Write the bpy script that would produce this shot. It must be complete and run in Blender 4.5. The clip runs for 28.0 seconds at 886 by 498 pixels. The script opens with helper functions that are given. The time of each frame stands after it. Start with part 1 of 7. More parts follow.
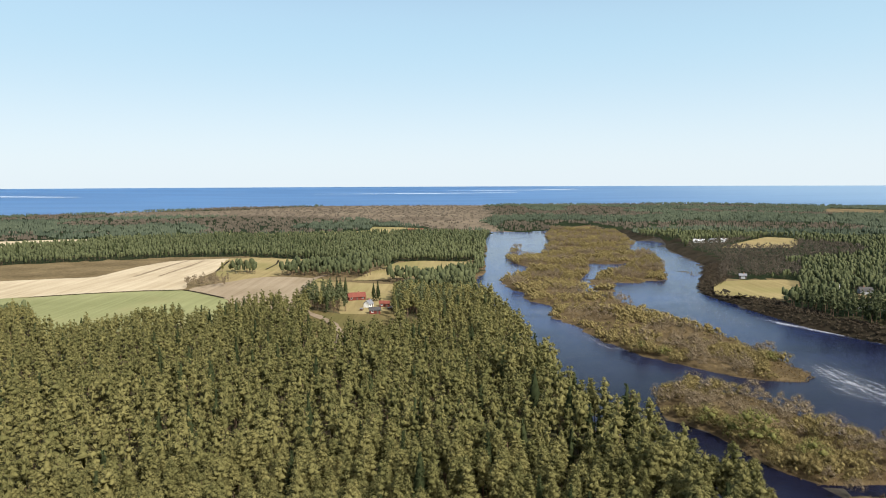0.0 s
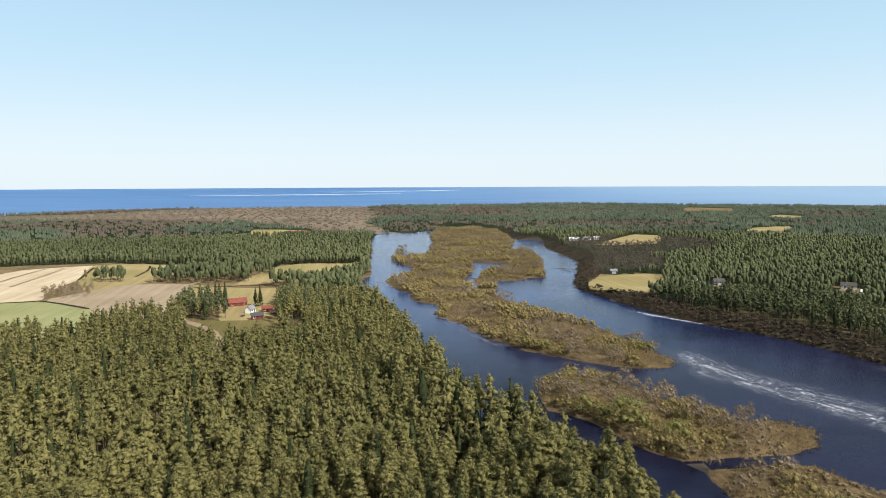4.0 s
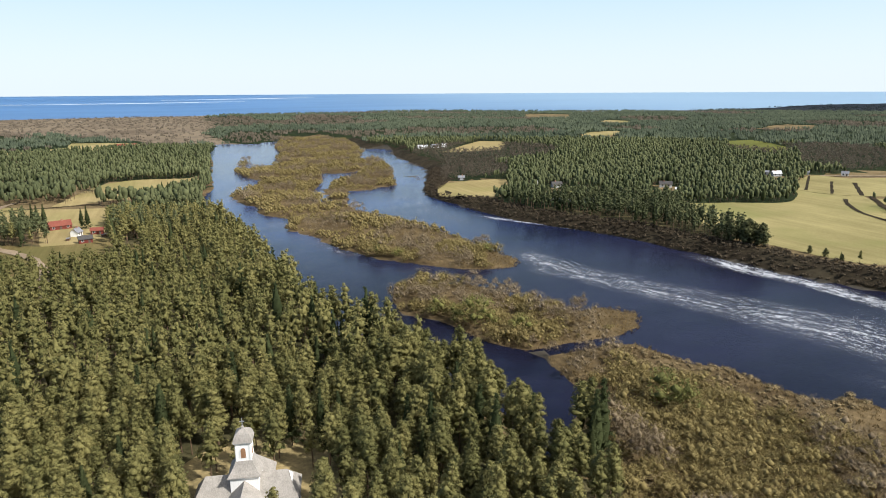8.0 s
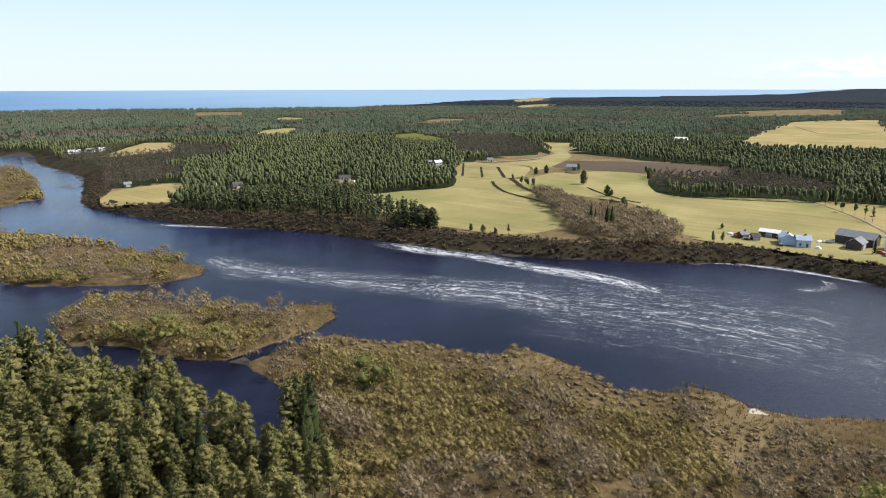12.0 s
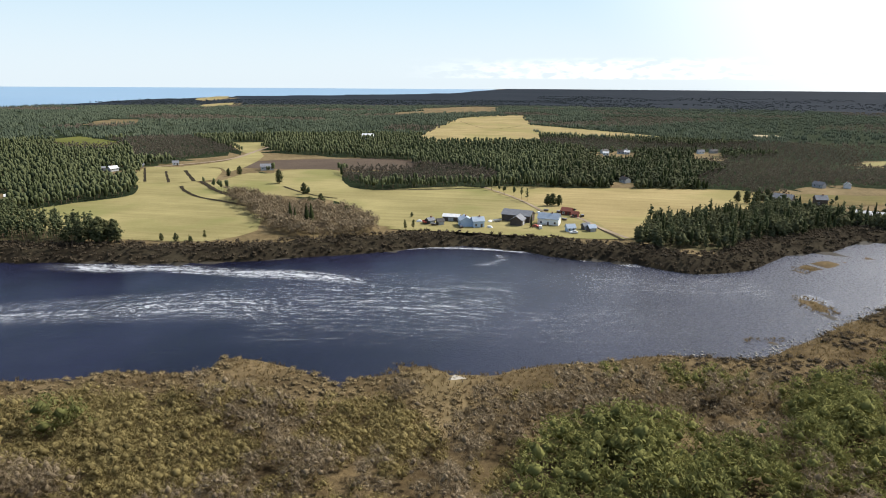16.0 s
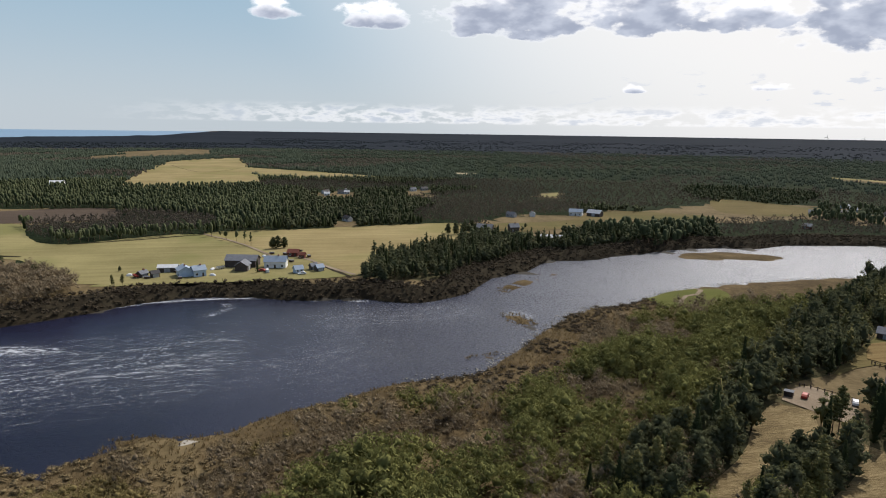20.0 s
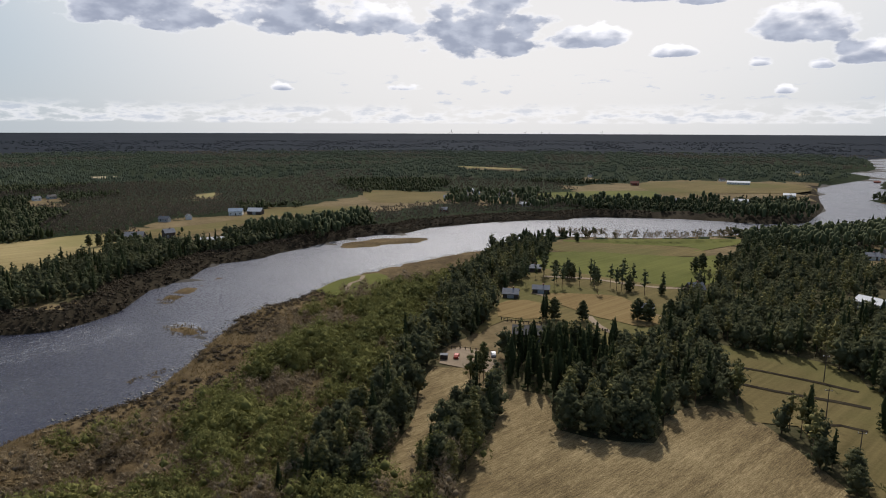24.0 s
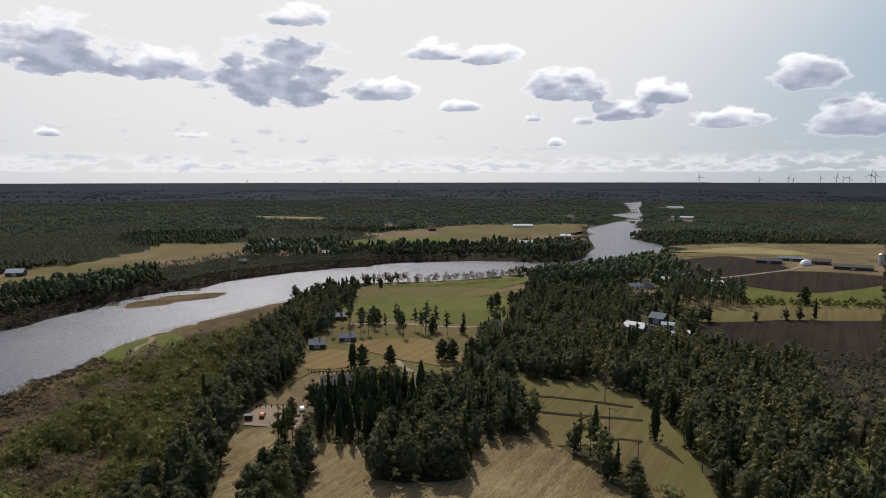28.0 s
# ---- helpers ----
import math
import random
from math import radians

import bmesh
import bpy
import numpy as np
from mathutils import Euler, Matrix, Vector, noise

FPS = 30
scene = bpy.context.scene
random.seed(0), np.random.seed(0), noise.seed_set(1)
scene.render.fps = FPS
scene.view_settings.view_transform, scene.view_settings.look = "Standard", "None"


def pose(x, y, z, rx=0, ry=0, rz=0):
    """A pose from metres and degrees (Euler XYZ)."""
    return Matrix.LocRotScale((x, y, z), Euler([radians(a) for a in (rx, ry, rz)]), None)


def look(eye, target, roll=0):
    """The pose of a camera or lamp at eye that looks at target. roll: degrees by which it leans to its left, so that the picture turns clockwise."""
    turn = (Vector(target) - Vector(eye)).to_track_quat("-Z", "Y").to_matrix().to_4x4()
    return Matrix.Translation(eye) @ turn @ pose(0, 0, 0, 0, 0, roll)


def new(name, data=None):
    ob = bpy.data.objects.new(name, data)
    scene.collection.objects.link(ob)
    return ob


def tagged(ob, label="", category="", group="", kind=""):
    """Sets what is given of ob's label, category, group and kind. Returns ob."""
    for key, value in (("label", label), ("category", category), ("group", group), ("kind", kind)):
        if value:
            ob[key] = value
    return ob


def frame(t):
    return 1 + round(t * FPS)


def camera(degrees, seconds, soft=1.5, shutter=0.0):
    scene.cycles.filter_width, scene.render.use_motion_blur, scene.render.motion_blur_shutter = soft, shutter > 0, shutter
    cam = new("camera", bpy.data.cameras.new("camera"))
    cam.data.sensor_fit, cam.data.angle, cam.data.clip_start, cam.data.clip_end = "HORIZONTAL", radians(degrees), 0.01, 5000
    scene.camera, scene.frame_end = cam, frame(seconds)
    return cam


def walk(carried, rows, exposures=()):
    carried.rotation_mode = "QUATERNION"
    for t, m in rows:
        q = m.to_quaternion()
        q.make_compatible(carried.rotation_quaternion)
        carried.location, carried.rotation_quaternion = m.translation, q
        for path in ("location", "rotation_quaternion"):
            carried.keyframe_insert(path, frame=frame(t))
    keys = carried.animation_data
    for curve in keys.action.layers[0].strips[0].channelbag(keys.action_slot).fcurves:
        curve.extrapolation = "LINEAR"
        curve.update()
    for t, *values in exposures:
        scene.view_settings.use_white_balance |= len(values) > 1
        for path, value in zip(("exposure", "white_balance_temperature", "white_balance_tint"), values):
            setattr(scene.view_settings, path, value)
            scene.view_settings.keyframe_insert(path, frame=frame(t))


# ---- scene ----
cam = camera(68.93, 28.0, 1.0)
# seconds, yaw, pitch, roll of a hovering camera
PATH = []
PATH += [
    (0.0, 0.00, -5.81, 0.23),
    (0.5, -1.14, -5.81, 0.21),
    (1.0, -2.26, -5.79, 0.19),
    (1.5, -3.36, -5.72, 0.25),
    (2.0, -4.45, -5.70, 0.24),
    (2.5, -5.58, -5.70, 0.23),
    (3.0, -6.94, -5.71, 0.21),
    (3.5, -8.83, -5.70, 0.15),
    (5.5, -11.58, -7.09, 0.54),
    (6.0, -11.88, -9.92, 0.44),
    (6.5, -13.26, -12.50, 0.41),
    (7.0, -15.93, -13.37, 0.37),
    (7.5, -19.61, -13.64, 0.33),
    (8.0, -23.50, -13.83, 0.32),
    (8.5, -27.20, -13.96, 0.29),
    (9.0, -30.81, -14.02, 0.19),
    (9.5, -34.29, -14.02, 0.15),
    (10.0, -37.71, -14.03, 0.15),
    (10.5, -41.08, -14.06, 0.07),
    (11.0, -44.50, -14.09, 0.10),
    (11.5, -47.89, -14.12, 0.11),
    (12.0, -51.27, -14.15, 0.09),
    (12.5, -54.74, -14.21, 0.02),
    (14.5, -68.14, -14.27, -0.27),
]
PATH += [
    (15.0, -71.48, -14.22, -0.32),
    (15.5, -74.71, -14.18, -0.43),
    (16.0, -77.84, -14.20, -0.41),
    (16.5, -80.91, -14.20, -0.40),
    (17.0, -83.98, -14.18, -0.46),
    (17.5, -86.95, -14.13, -0.53),
    (18.0, -89.98, -14.11, -0.65),
    (18.5, -92.94, -13.66, -0.73),
    (19.0, -95.88, -12.36, -0.79),
    (19.5, -98.87, -10.93, -0.81),
    (20.0, -102.09, -10.34, -0.79),
    (20.5, -105.41, -10.24, -0.73),
    (22.5, -119.97, -10.24, -0.25),
    (23.0, -123.83, -10.28, -0.17),
    (23.5, -127.76, -10.34, -0.17),
    (24.0, -131.76, -10.36, -0.19),
    (24.5, -135.87, -10.36, -0.17),
    (25.0, -139.96, -10.38, -0.17),
    (25.5, -143.53, -10.41, -0.15),
    (26.0, -146.04, -10.42, -0.13),
    (26.5, -147.84, -10.45, -0.08),
    (27.0, -148.94, -9.66, -0.06),
    (27.5, -149.25, -7.91, 0.05),
    (28.0, -149.26, -6.10, 0.08),
]
EXPOSURES = [(0.0, 0.66, 6450, 10), (12.0, 0.78, 6350, 10), (15.0, 0.76, 6350, 10), (17.0, 0.55, 6350, 10), (18.5, 0.32, 6300, 11), (20.0, 0.05, 6300, 12),
             (22.0, -0.05, 6300, 13), (28.0, -0.14, 6300, 13)]
walk(cam, [(t, pose(0, 0, 80, 90 + pitch, roll, yaw)) for t, yaw, pitch, roll in PATH], EXPOSURES)

# ---------------------------------------------------------------- world, sun
SUN_AZ, SUN_EL = 138.0, 43.0          # degrees clockwise from +y, and above the horizon
SUN_DIR = Vector((math.sin(radians(SUN_AZ)) * math.cos(radians(SUN_EL)),
                  math.cos(radians(SUN_AZ)) * math.cos(radians(SUN_EL)), math.sin(radians(SUN_EL))))
sun_data = bpy.data.lights.new("sun", "SUN")
sun_data.energy, sun_data.angle, sun_data.color = 4.0, radians(0.53), (1.0, 0.95, 0.87)
sun = new("sun", sun_data)
sun.matrix_world = look(SUN_DIR * 400, (0, 0, 0))

# cumulus clouds: azimuth, elevation, half width, half height, in degrees
CLOUDS = [(88.0, 9.8, 2.2, 0.9), (96.0, 9.6, 2.8, 1.1), (108.4, 9.9, 7.0, 2.1), (119.0, 9.8, 5.5, 1.9), (126.5, 9.2, 3.6, 1.2), (135.3, 9.0, 6.0, 2.7),
          (143.8, 7.7, 3.4, 0.9), (136.9, 13.6, 2.7, 1.0), (148.6, 11.0, 2.8, 0.8), (153.6, 10.6, 2.6, 0.8), (150.6, 6.4, 1.8, 0.5), (160.0, 8.0, 3.6, 1.4),
          (164.9, 5.9, 3.2, 0.9), (167.6, 7.2, 2.0, 1.0), (172.7, 5.0, 3.2, 0.8), (178.2, 8.1, 2.8, 1.3), (181.5, 4.6, 4.0, 1.4), (157.1, 5.4, 0.9, 0.4),
          (161.2, 5.1, 0.9, 0.4), (159.2, 3.3, 0.9, 0.4), (118.0, 3.7, 1.1, 0.4), (128.2, 3.8, 1.6, 0.4)]


class Nodes:
    """Short hand for building node trees."""

    def __init__(self, tree):
        self.tree = tree
        tree.nodes.clear()

    def add(self, kind):
        return self.tree.nodes.new(kind)

    def plug(self, value, socket):
        if isinstance(value, bpy.types.NodeSocket):
            self.tree.links.new(value, socket)
        elif value is not None:
            socket.default_value = value

    def math(self, op, a, b=None, c=None, clamp=False):
        node = self.add("ShaderNodeMath")
        node.operation, node.use_clamp = op, clamp
        for socket, value in zip(node.inputs, (a, b, c)):
            self.plug(value, socket)
        return node.outputs[0]

    def mix(self, fac, a, b, blend="MIX"):
        node = self.add("ShaderNodeMix")
        node.data_type, node.blend_type = "RGBA", blend
        self.plug(fac, node.inputs[0])
        for socket, value in ((node.inputs[6], a), (node.inputs[7], b)):
            self.plug((*value, 1) if isinstance(value, tuple) and len(value) == 3 else value, socket)
        return node.outputs[2]

    def smooth(self, value, low, high, to_low=0.0, to_high=1.0):
        node = self.add("ShaderNodeMapRange")
        node.interpolation_type = "SMOOTHSTEP"
        for socket, v in zip(node.inputs, (value, low, high, to_low, to_high)):
            self.plug(v, socket)
        return node.outputs[0]

    def noise(self, vector, scale, detail=4.0, rough=0.55, distort=0.0):
        node = self.add("ShaderNodeTexNoise")
        for name, v in (("Vector", vector), ("Scale", scale), ("Detail", detail), ("Roughness", rough), ("Distortion", distort)):
            self.plug(v, node.inputs[name])
        return node.outputs["Fac"]

    def stretch(self, vector, scale, turn=(0, 0, 0)):
        node = self.add("ShaderNodeMapping")
        self.plug(vector, node.inputs["Vector"])
        node.inputs["Scale"].default_value = scale
        node.inputs["Rotation"].default_value = turn
        return node.outputs[0]


world = bpy.data.worlds.new("sky")
scene.world = world
world.use_nodes = True
n = Nodes(world.node_tree)
way = n.add("ShaderNodeTexCoord").outputs["Generated"]
sep = n.add("ShaderNodeSeparateXYZ")
n.plug(way, sep.inputs[0])
sky = n.add("ShaderNodeTexSky")
sky.sky_type, sky.sun_disc = "NISHITA", False
sky.sun_elevation, sky.sun_rotation = radians(SUN_EL), radians(SUN_AZ)
sky.altitude, sky.air_density, sky.dust_density, sky.ozone_density = 50, 1.0, 1.6, 1.6
azim = n.math("MULTIPLY", n.math("ARCTAN2", sep.outputs[0], sep.outputs[1]), 57.29578)
azim = n.math("ADD", azim, n.math("MULTIPLY", n.math("LESS_THAN", azim, -90.0), 360.0))
elev = n.math("MULTIPLY", n.math("ARCSINE", sep.outputs[2]), 57.29578)
plane = n.add("ShaderNodeCombineXYZ")
n.plug(azim, plane.inputs[0])
n.plug(n.math("MULTIPLY", elev, 2.0), plane.inputs[1])
fluff = n.noise(plane.outputs[0], 0.34, 8.0, 0.52)
puff = n.noise(plane.outputs[0], 1.0, 5.0, 0.55)


def cloud_body(shift, fluff):
    """How deep a direction lies in the clouds, seen the given degrees higher up."""
    near = None
    for az, el, w, h in CLOUDS:
        dx = n.math("DIVIDE", n.math("SUBTRACT", azim, az), w * 1.05)
        up = n.math("SUBTRACT", elev, el - 0.55 * h - shift * min(1.0, h))
        # flat below, rounded above
        dy = n.math("MAXIMUM", n.math("DIVIDE", up, 1.75 * h), n.math("DIVIDE", up, -0.55 * h))
        d = n.math("ADD", n.math("MULTIPLY", dx, dx), n.math("MULTIPLY", dy, dy))
        near = d if near is None else n.math("MINIMUM", near, d)
    ragged = n.math("ADD", n.math("MULTIPLY", n.math("SUBTRACT", fluff, 0.5), 3.2), n.math("MULTIPLY", n.math("SUBTRACT", puff, 0.5), 0.9))
    return n.math("ADD", n.math("SUBTRACT", 1.0, near), ragged)


cover, cover_above = cloud_body(0.0, fluff), cloud_body(1.2, n.noise(plane.outputs[0], 0.34, 3.0, 0.5))
# rows of small distant clouds low over the land
low = n.add("ShaderNodeCombineXYZ")
n.plug(azim, low.inputs[0])
n.plug(n.math("MULTIPLY", elev, 3.2), low.inputs[1])
row_noise = n.noise(low.outputs[0], 0.42, 6.0, 0.55)
band = n.math("MULTIPLY", n.smooth(elev, 0.55, 0.75), n.smooth(elev, 1.5, 2.5, 1.0, 0.0))
band = n.math("MULTIPLY", band, n.smooth(azim, 72.0, 95.0))
# scattered small clouds above them
spot = n.math("MULTIPLY", n.smooth(elev, 1.9, 2.4), n.smooth(elev, 4.0, 5.5, 1.0, 0.0))
spot = n.math("MULTIPLY", spot, n.smooth(azim, 105.0, 130.0))
small_cover = n.math("MULTIPLY", n.smooth(row_noise, 0.585, 0.66), spot)
rows_cover = n.math("MAXIMUM", n.math("MULTIPLY", n.smooth(row_noise, 0.40, 0.55), band), small_cover)
cloud_fac = n.smooth(cover, -0.05, 0.55)
# white rims and heads, blue-grey where much cloud lies above
core = n.math("MULTIPLY", n.smooth(cover_above, -0.9, 0.6), n.smooth(cover, -0.1, 0.5))
# a bright veil on the sunny half of the sky
toward = n.add("ShaderNodeVectorMath")
toward.operation = "DOT_PRODUCT"
n.plug(way, toward.inputs[0])
toward.inputs[1].default_value = SUN_DIR
veil = n.smooth(toward.outputs["Value"], 0.54, 0.82)
haze = n.mix(n.smooth(elev, -1.0, 13.0), (5.4, 6.0, 6.3), (3.4, 4.9, 5.9))
base = n.mix(n.smooth(elev, 10.0, 26.0, 0.92, 0.0), sky.outputs[0], haze)
base = n.mix(n.math("MULTIPLY", veil, 0.85), base, (10.0, 9.6, 9.0))
shade = n.mix(n.smooth(n.noise(plane.outputs[0], 0.5, 3.0, 0.5), 0.35, 0.7), (3.8, 4.2, 5.1), (5.8, 6.2, 7.0))
lit = n.mix(core, (12.0, 11.9, 11.8), shade)
base = n.mix(n.math("MULTIPLY", rows_cover, 0.6), base, n.mix(n.smooth(row_noise, 0.50, 0.66), (10.6, 10.5, 10.3), (6.0, 6.5, 7.3)))
full = n.mix(cloud_fac, base, lit)
back = n.add("ShaderNodeBackground")
n.plug(full, back.inputs["Color"])
back.inputs["Strength"].default_value = 0.1
out = n.add("ShaderNodeOutputWorld")
n.plug(back.outputs[0], out.inputs["Surface"])


# ---------------------------------------------------------------- materials
def material(name, build, rough=0.8, bump=0.0, bump_dist=0.1, metal=0.0, spec=0.3, ior=None, thin=0.0):
    """build(n, place) returns the colour socket and the relief socket (or None)."""
    m = bpy.data.materials.new(name)
    m.use_nodes = True
    n = Nodes(m.node_tree)
    place = n.add("ShaderNodeNewGeometry").outputs["Position"]
    colour, relief = build(n, place)
    shader = n.add("ShaderNodeBsdfPrincipled")
    n.plug((*colour, 1) if isinstance(colour, tuple) else colour, shader.inputs["Base Color"])
    n.plug(rough, shader.inputs["Roughness"])
    shader.inputs["Metallic"].default_value = metal
    shader.inputs["Specular IOR Level"].default_value = spec
    if ior:
        shader.inputs["IOR"].default_value = ior
    if relief is not None and bump:
        b = n.add("ShaderNodeBump")
        b.inputs["Strength"].default_value, b.inputs["Distance"].default_value = bump, bump_dist
        n.plug(relief, b.inputs["Height"])
        n.plug(b.outputs[0], shader.inputs["Normal"])
    o = n.add("ShaderNodeOutputMaterial")
    if thin:
        # light passes through thin leaves and loose twigs
        leaf, both = n.add("ShaderNodeBsdfTranslucent"), n.add("ShaderNodeMixShader")
        n.plug(colour, leaf.inputs["Color"])
        both.inputs[0].default_value = thin
        n.plug(shader.outputs[0], both.inputs[1]), n.plug(leaf.outputs[0], both.inputs[2])
        n.plug(both.outputs[0], o.inputs["Surface"])
    else:
        n.plug(shader.outputs[0], o.inputs["Surface"])
    return m


def ramp(n, fac, stops):
    node = n.add("ShaderNodeValToRGB")
    el = node.color_ramp.elements
    while len(el) < len(stops):
        el.new(0.5)
    for e, (p, c) in zip(el, stops):
        e.position, e.color = p, (*c, 1)
    n.plug(fac, node.inputs[0])
    return node.outputs[0]


def two_scale(low, high, big=0.03, small=0.6, mid=None):
    def build(n, p):
        a, b = n.noise(p, big, 4), n.noise(p, small, 6, 0.65)
        f = n.math("ADD", n.math("MULTIPLY", a, 0.55), n.math("MULTIPLY", b, 0.45))
        stops = [(0.36, low), (0.64, high)] if mid is None else [(0.34, low), (0.5, mid), (0.66, high)]
        return ramp(n, f, stops), b
    return build


def farmed(low, high, turn, pitch, depth=0.35, patch=(0.0, 0.0, 0.0), patch_amount=0.0):
    """A field: drilled rows across the turn angle, patches and fine stubble."""
    def build(n, p):
        rows_at = n.stretch(p, (1.0 / pitch, 0.012, 1.0), (0, 0, radians(turn)))
        r = n.noise(rows_at, 1.0, 3, 0.6)
        a, b = n.noise(p, 0.018, 4, 0.55), n.noise(p, 0.9, 5, 0.7)
        f = n.math("ADD", n.math("ADD", n.math("MULTIPLY", r, depth), n.math("MULTIPLY", a, 0.75 - depth)), n.math("MULTIPLY", b, 0.25))
        c = ramp(n, f, [(0.36, low), (0.62, high)])
        if patch_amount:
            c = n.mix(n.math("MULTIPLY", n.smooth(n.noise(p, 0.011, 3), 0.48, 0.62), patch_amount), c, patch)
        return c, b
    return build


def leafy(dark, light, spread=0.4, random_from="tint"):
    """Foliage: each plant has its own tone, its branches vary, and a fine grain of needles or twigs breaks them up."""
    def build(n, p):
        if random_from == "tint":
            tone = n.add("ShaderNodeAttribute")
            tone.attribute_name = "tint"
            own = tone.outputs["Fac"]
        else:
            own = n.add("ShaderNodeObjectInfo").outputs["Random"]
        spray, grain = n.noise(p, 0.8, 3, 0.6), n.noise(p, 3.4, 4, 0.7)
        vary = n.math("ADD", n.math("MULTIPLY", n.smooth(spray, 0.28, 0.72), 0.45), n.math("MULTIPLY", n.smooth(grain, 0.3, 0.7), 0.55))
        f = n.math("ADD", n.math("MULTIPLY", own, 1.0 - spread), n.math("MULTIPLY", vary, spread))
        return n.mix(f, dark, light), grain
    return build


def hay(n, p):
    """Coarse cut hay: combed streaks, bare soil patches and bright straw."""
    streak = n.noise(n.stretch(p, (2.4, 0.35, 1.0), (0, 0, radians(52))), 1.0, 4, 0.65)
    swath = n.noise(n.stretch(p, (0.34, 0.02, 1.0), (0, 0, radians(52))), 1.0, 2, 0.5)
    grain, patch = n.noise(p, 3.2, 4, 0.7), n.noise(p, 0.045, 4, 0.6)
    f = n.math("ADD", n.math("ADD", n.math("MULTIPLY", streak, 0.34), n.math("MULTIPLY", swath, 0.16)), n.math("ADD", n.math("MULTIPLY", grain, 0.28), n.math("MULTIPLY", patch, 0.22)))
    return ramp(n, f, [(0.37, (0.066, 0.048, 0.024)), (0.5, (0.185, 0.138, 0.069)), (0.63, (0.35, 0.272, 0.145))]), n.math("ADD", streak, grain)


MAT = {}
MAT["forest_floor"] = material("forest_floor", two_scale((0.028, 0.030, 0.014), (0.10, 0.085, 0.045), 0.05, 0.7), 0.95, 0.6, 0.3, spec=0.02)
MAT["marsh"] = material("marsh_grass", two_scale((0.048, 0.034, 0.019), (0.175, 0.128, 0.068), 0.06, 0.55, (0.095, 0.069, 0.036)), 0.95, 0.9, 0.5, spec=0.02)
# kept very dark: the far bank's shade is put into the colour
MAT["bank"] = material("river_bank", two_scale((0.018, 0.014, 0.010), (0.047, 0.039, 0.025), 0.08, 0.5), 0.95, 0.7, 0.4, spec=0.02)
MAT["canopy"] = material("far_forest", two_scale((0.012, 0.019, 0.009), (0.030, 0.038, 0.018), 0.004, 0.06), 0.95, 0.9, 6.0, spec=0.02)
# blue-grey of far haze put into the ground colour
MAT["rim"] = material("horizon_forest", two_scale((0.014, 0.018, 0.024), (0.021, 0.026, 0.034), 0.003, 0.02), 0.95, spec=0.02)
MAT["brown_marsh"] = material("far_marsh", two_scale((0.105, 0.082, 0.058), (0.195, 0.155, 0.108), 0.006, 0.08), 0.95, 0.5, 1.5, spec=0.02)
MAT["river_bed"] = material("river_bed", two_scale((0.02, 0.017, 0.012), (0.06, 0.05, 0.035), 0.1, 0.8), 0.9)
MAT["green"] = material("green_crop", farmed((0.160, 0.168, 0.072), (0.255, 0.258, 0.122), 20, 3.0, 0.3, (0.27, 0.23, 0.115), 0.4), 0.9, 0.3, 0.1, spec=0.04)
MAT["bright_green"] = material("spring_grass", farmed((0.068, 0.075, 0.018), (0.122, 0.124, 0.033), 35, 2.5, 0.3), 0.9, 0.3, 0.1, spec=0.03)
MAT["straw"] = material("straw_stubble", farmed((0.33, 0.262, 0.165), (0.50, 0.42, 0.29), 62, 6.0, 0.45), 0.95, 0.5, 0.15, spec=0.03)
MAT["tan"] = material("dry_grass_field", farmed((0.190, 0.147, 0.066), (0.315, 0.253, 0.122), 30, 4.0, 0.35, (0.178, 0.168, 0.060), 0.5), 0.95, 0.5, 0.15, spec=0.03)
MAT["meadow"] = material("spring_meadow", farmed((0.165, 0.142, 0.062), (0.285, 0.246, 0.112), 15, 5.0, 0.3, (0.155, 0.156, 0.056), 0.7), 0.95, 0.4, 0.15, spec=0.03)
# dry olive grass; on southern fields it replaces tan and meadow, painting them backlit
MAT["olive"] = material("dry_olive_grass", farmed((0.084, 0.067, 0.028), (0.168, 0.131, 0.057), 25, 2.2, 0.4, (0.092, 0.094, 0.031), 0.55), 0.95, 0.6, 0.2, spec=0.03)
MAT["stubble"] = material("cut_hay_stubble", hay, 0.95, 0.9, 0.3, spec=0.05)
MAT["plough"] = material("ploughed_soil", farmed((0.018, 0.0135, 0.011), (0.040, 0.030, 0.023), 55, 2.4, 0.5), 0.95, 0.8, 0.2, spec=0.02)
MAT["red_soil"] = material("tilled_red_soil", farmed((0.058, 0.043, 0.032), (0.105, 0.080, 0.060), 75, 3.0, 0.4), 0.95, 0.6, 0.2, spec=0.03)
MAT["garden"] = material("garden_soil", farmed((0.13, 0.085, 0.035), (0.22, 0.16, 0.07), 130, 1.4, 0.45), 0.95, 0.6, 0.2, spec=0.04)
MAT["fallow"] = material("fallow_soil", farmed((0.205, 0.157, 0.100), (0.320, 0.258, 0.176), 70, 4.0, 0.4), 0.95, 0.5, 0.2, spec=0.03)
MAT["heath"] = material("dry_heath", two_scale((0.085, 0.063, 0.030), (0.20, 0.150, 0.080), 0.03, 0.3), 0.95, 0.6, 0.3, spec=0.04)
MAT["moss"] = material("dry_moss", two_scale((0.10, 0.085, 0.04), (0.34, 0.26, 0.12), 0.12, 0.9), 0.95, 0.5, 0.2)
MAT["gravel"] = material("gravel", two_scale((0.165, 0.122, 0.078), (0.27, 0.208, 0.140), 0.1, 2.0), 0.95, 0.5, 0.1)
MAT["bark"] = material("bark", two_scale((0.06, 0.04, 0.028), (0.19, 0.12, 0.075), 0.3, 3.0), 0.95, 0.6, 0.1)
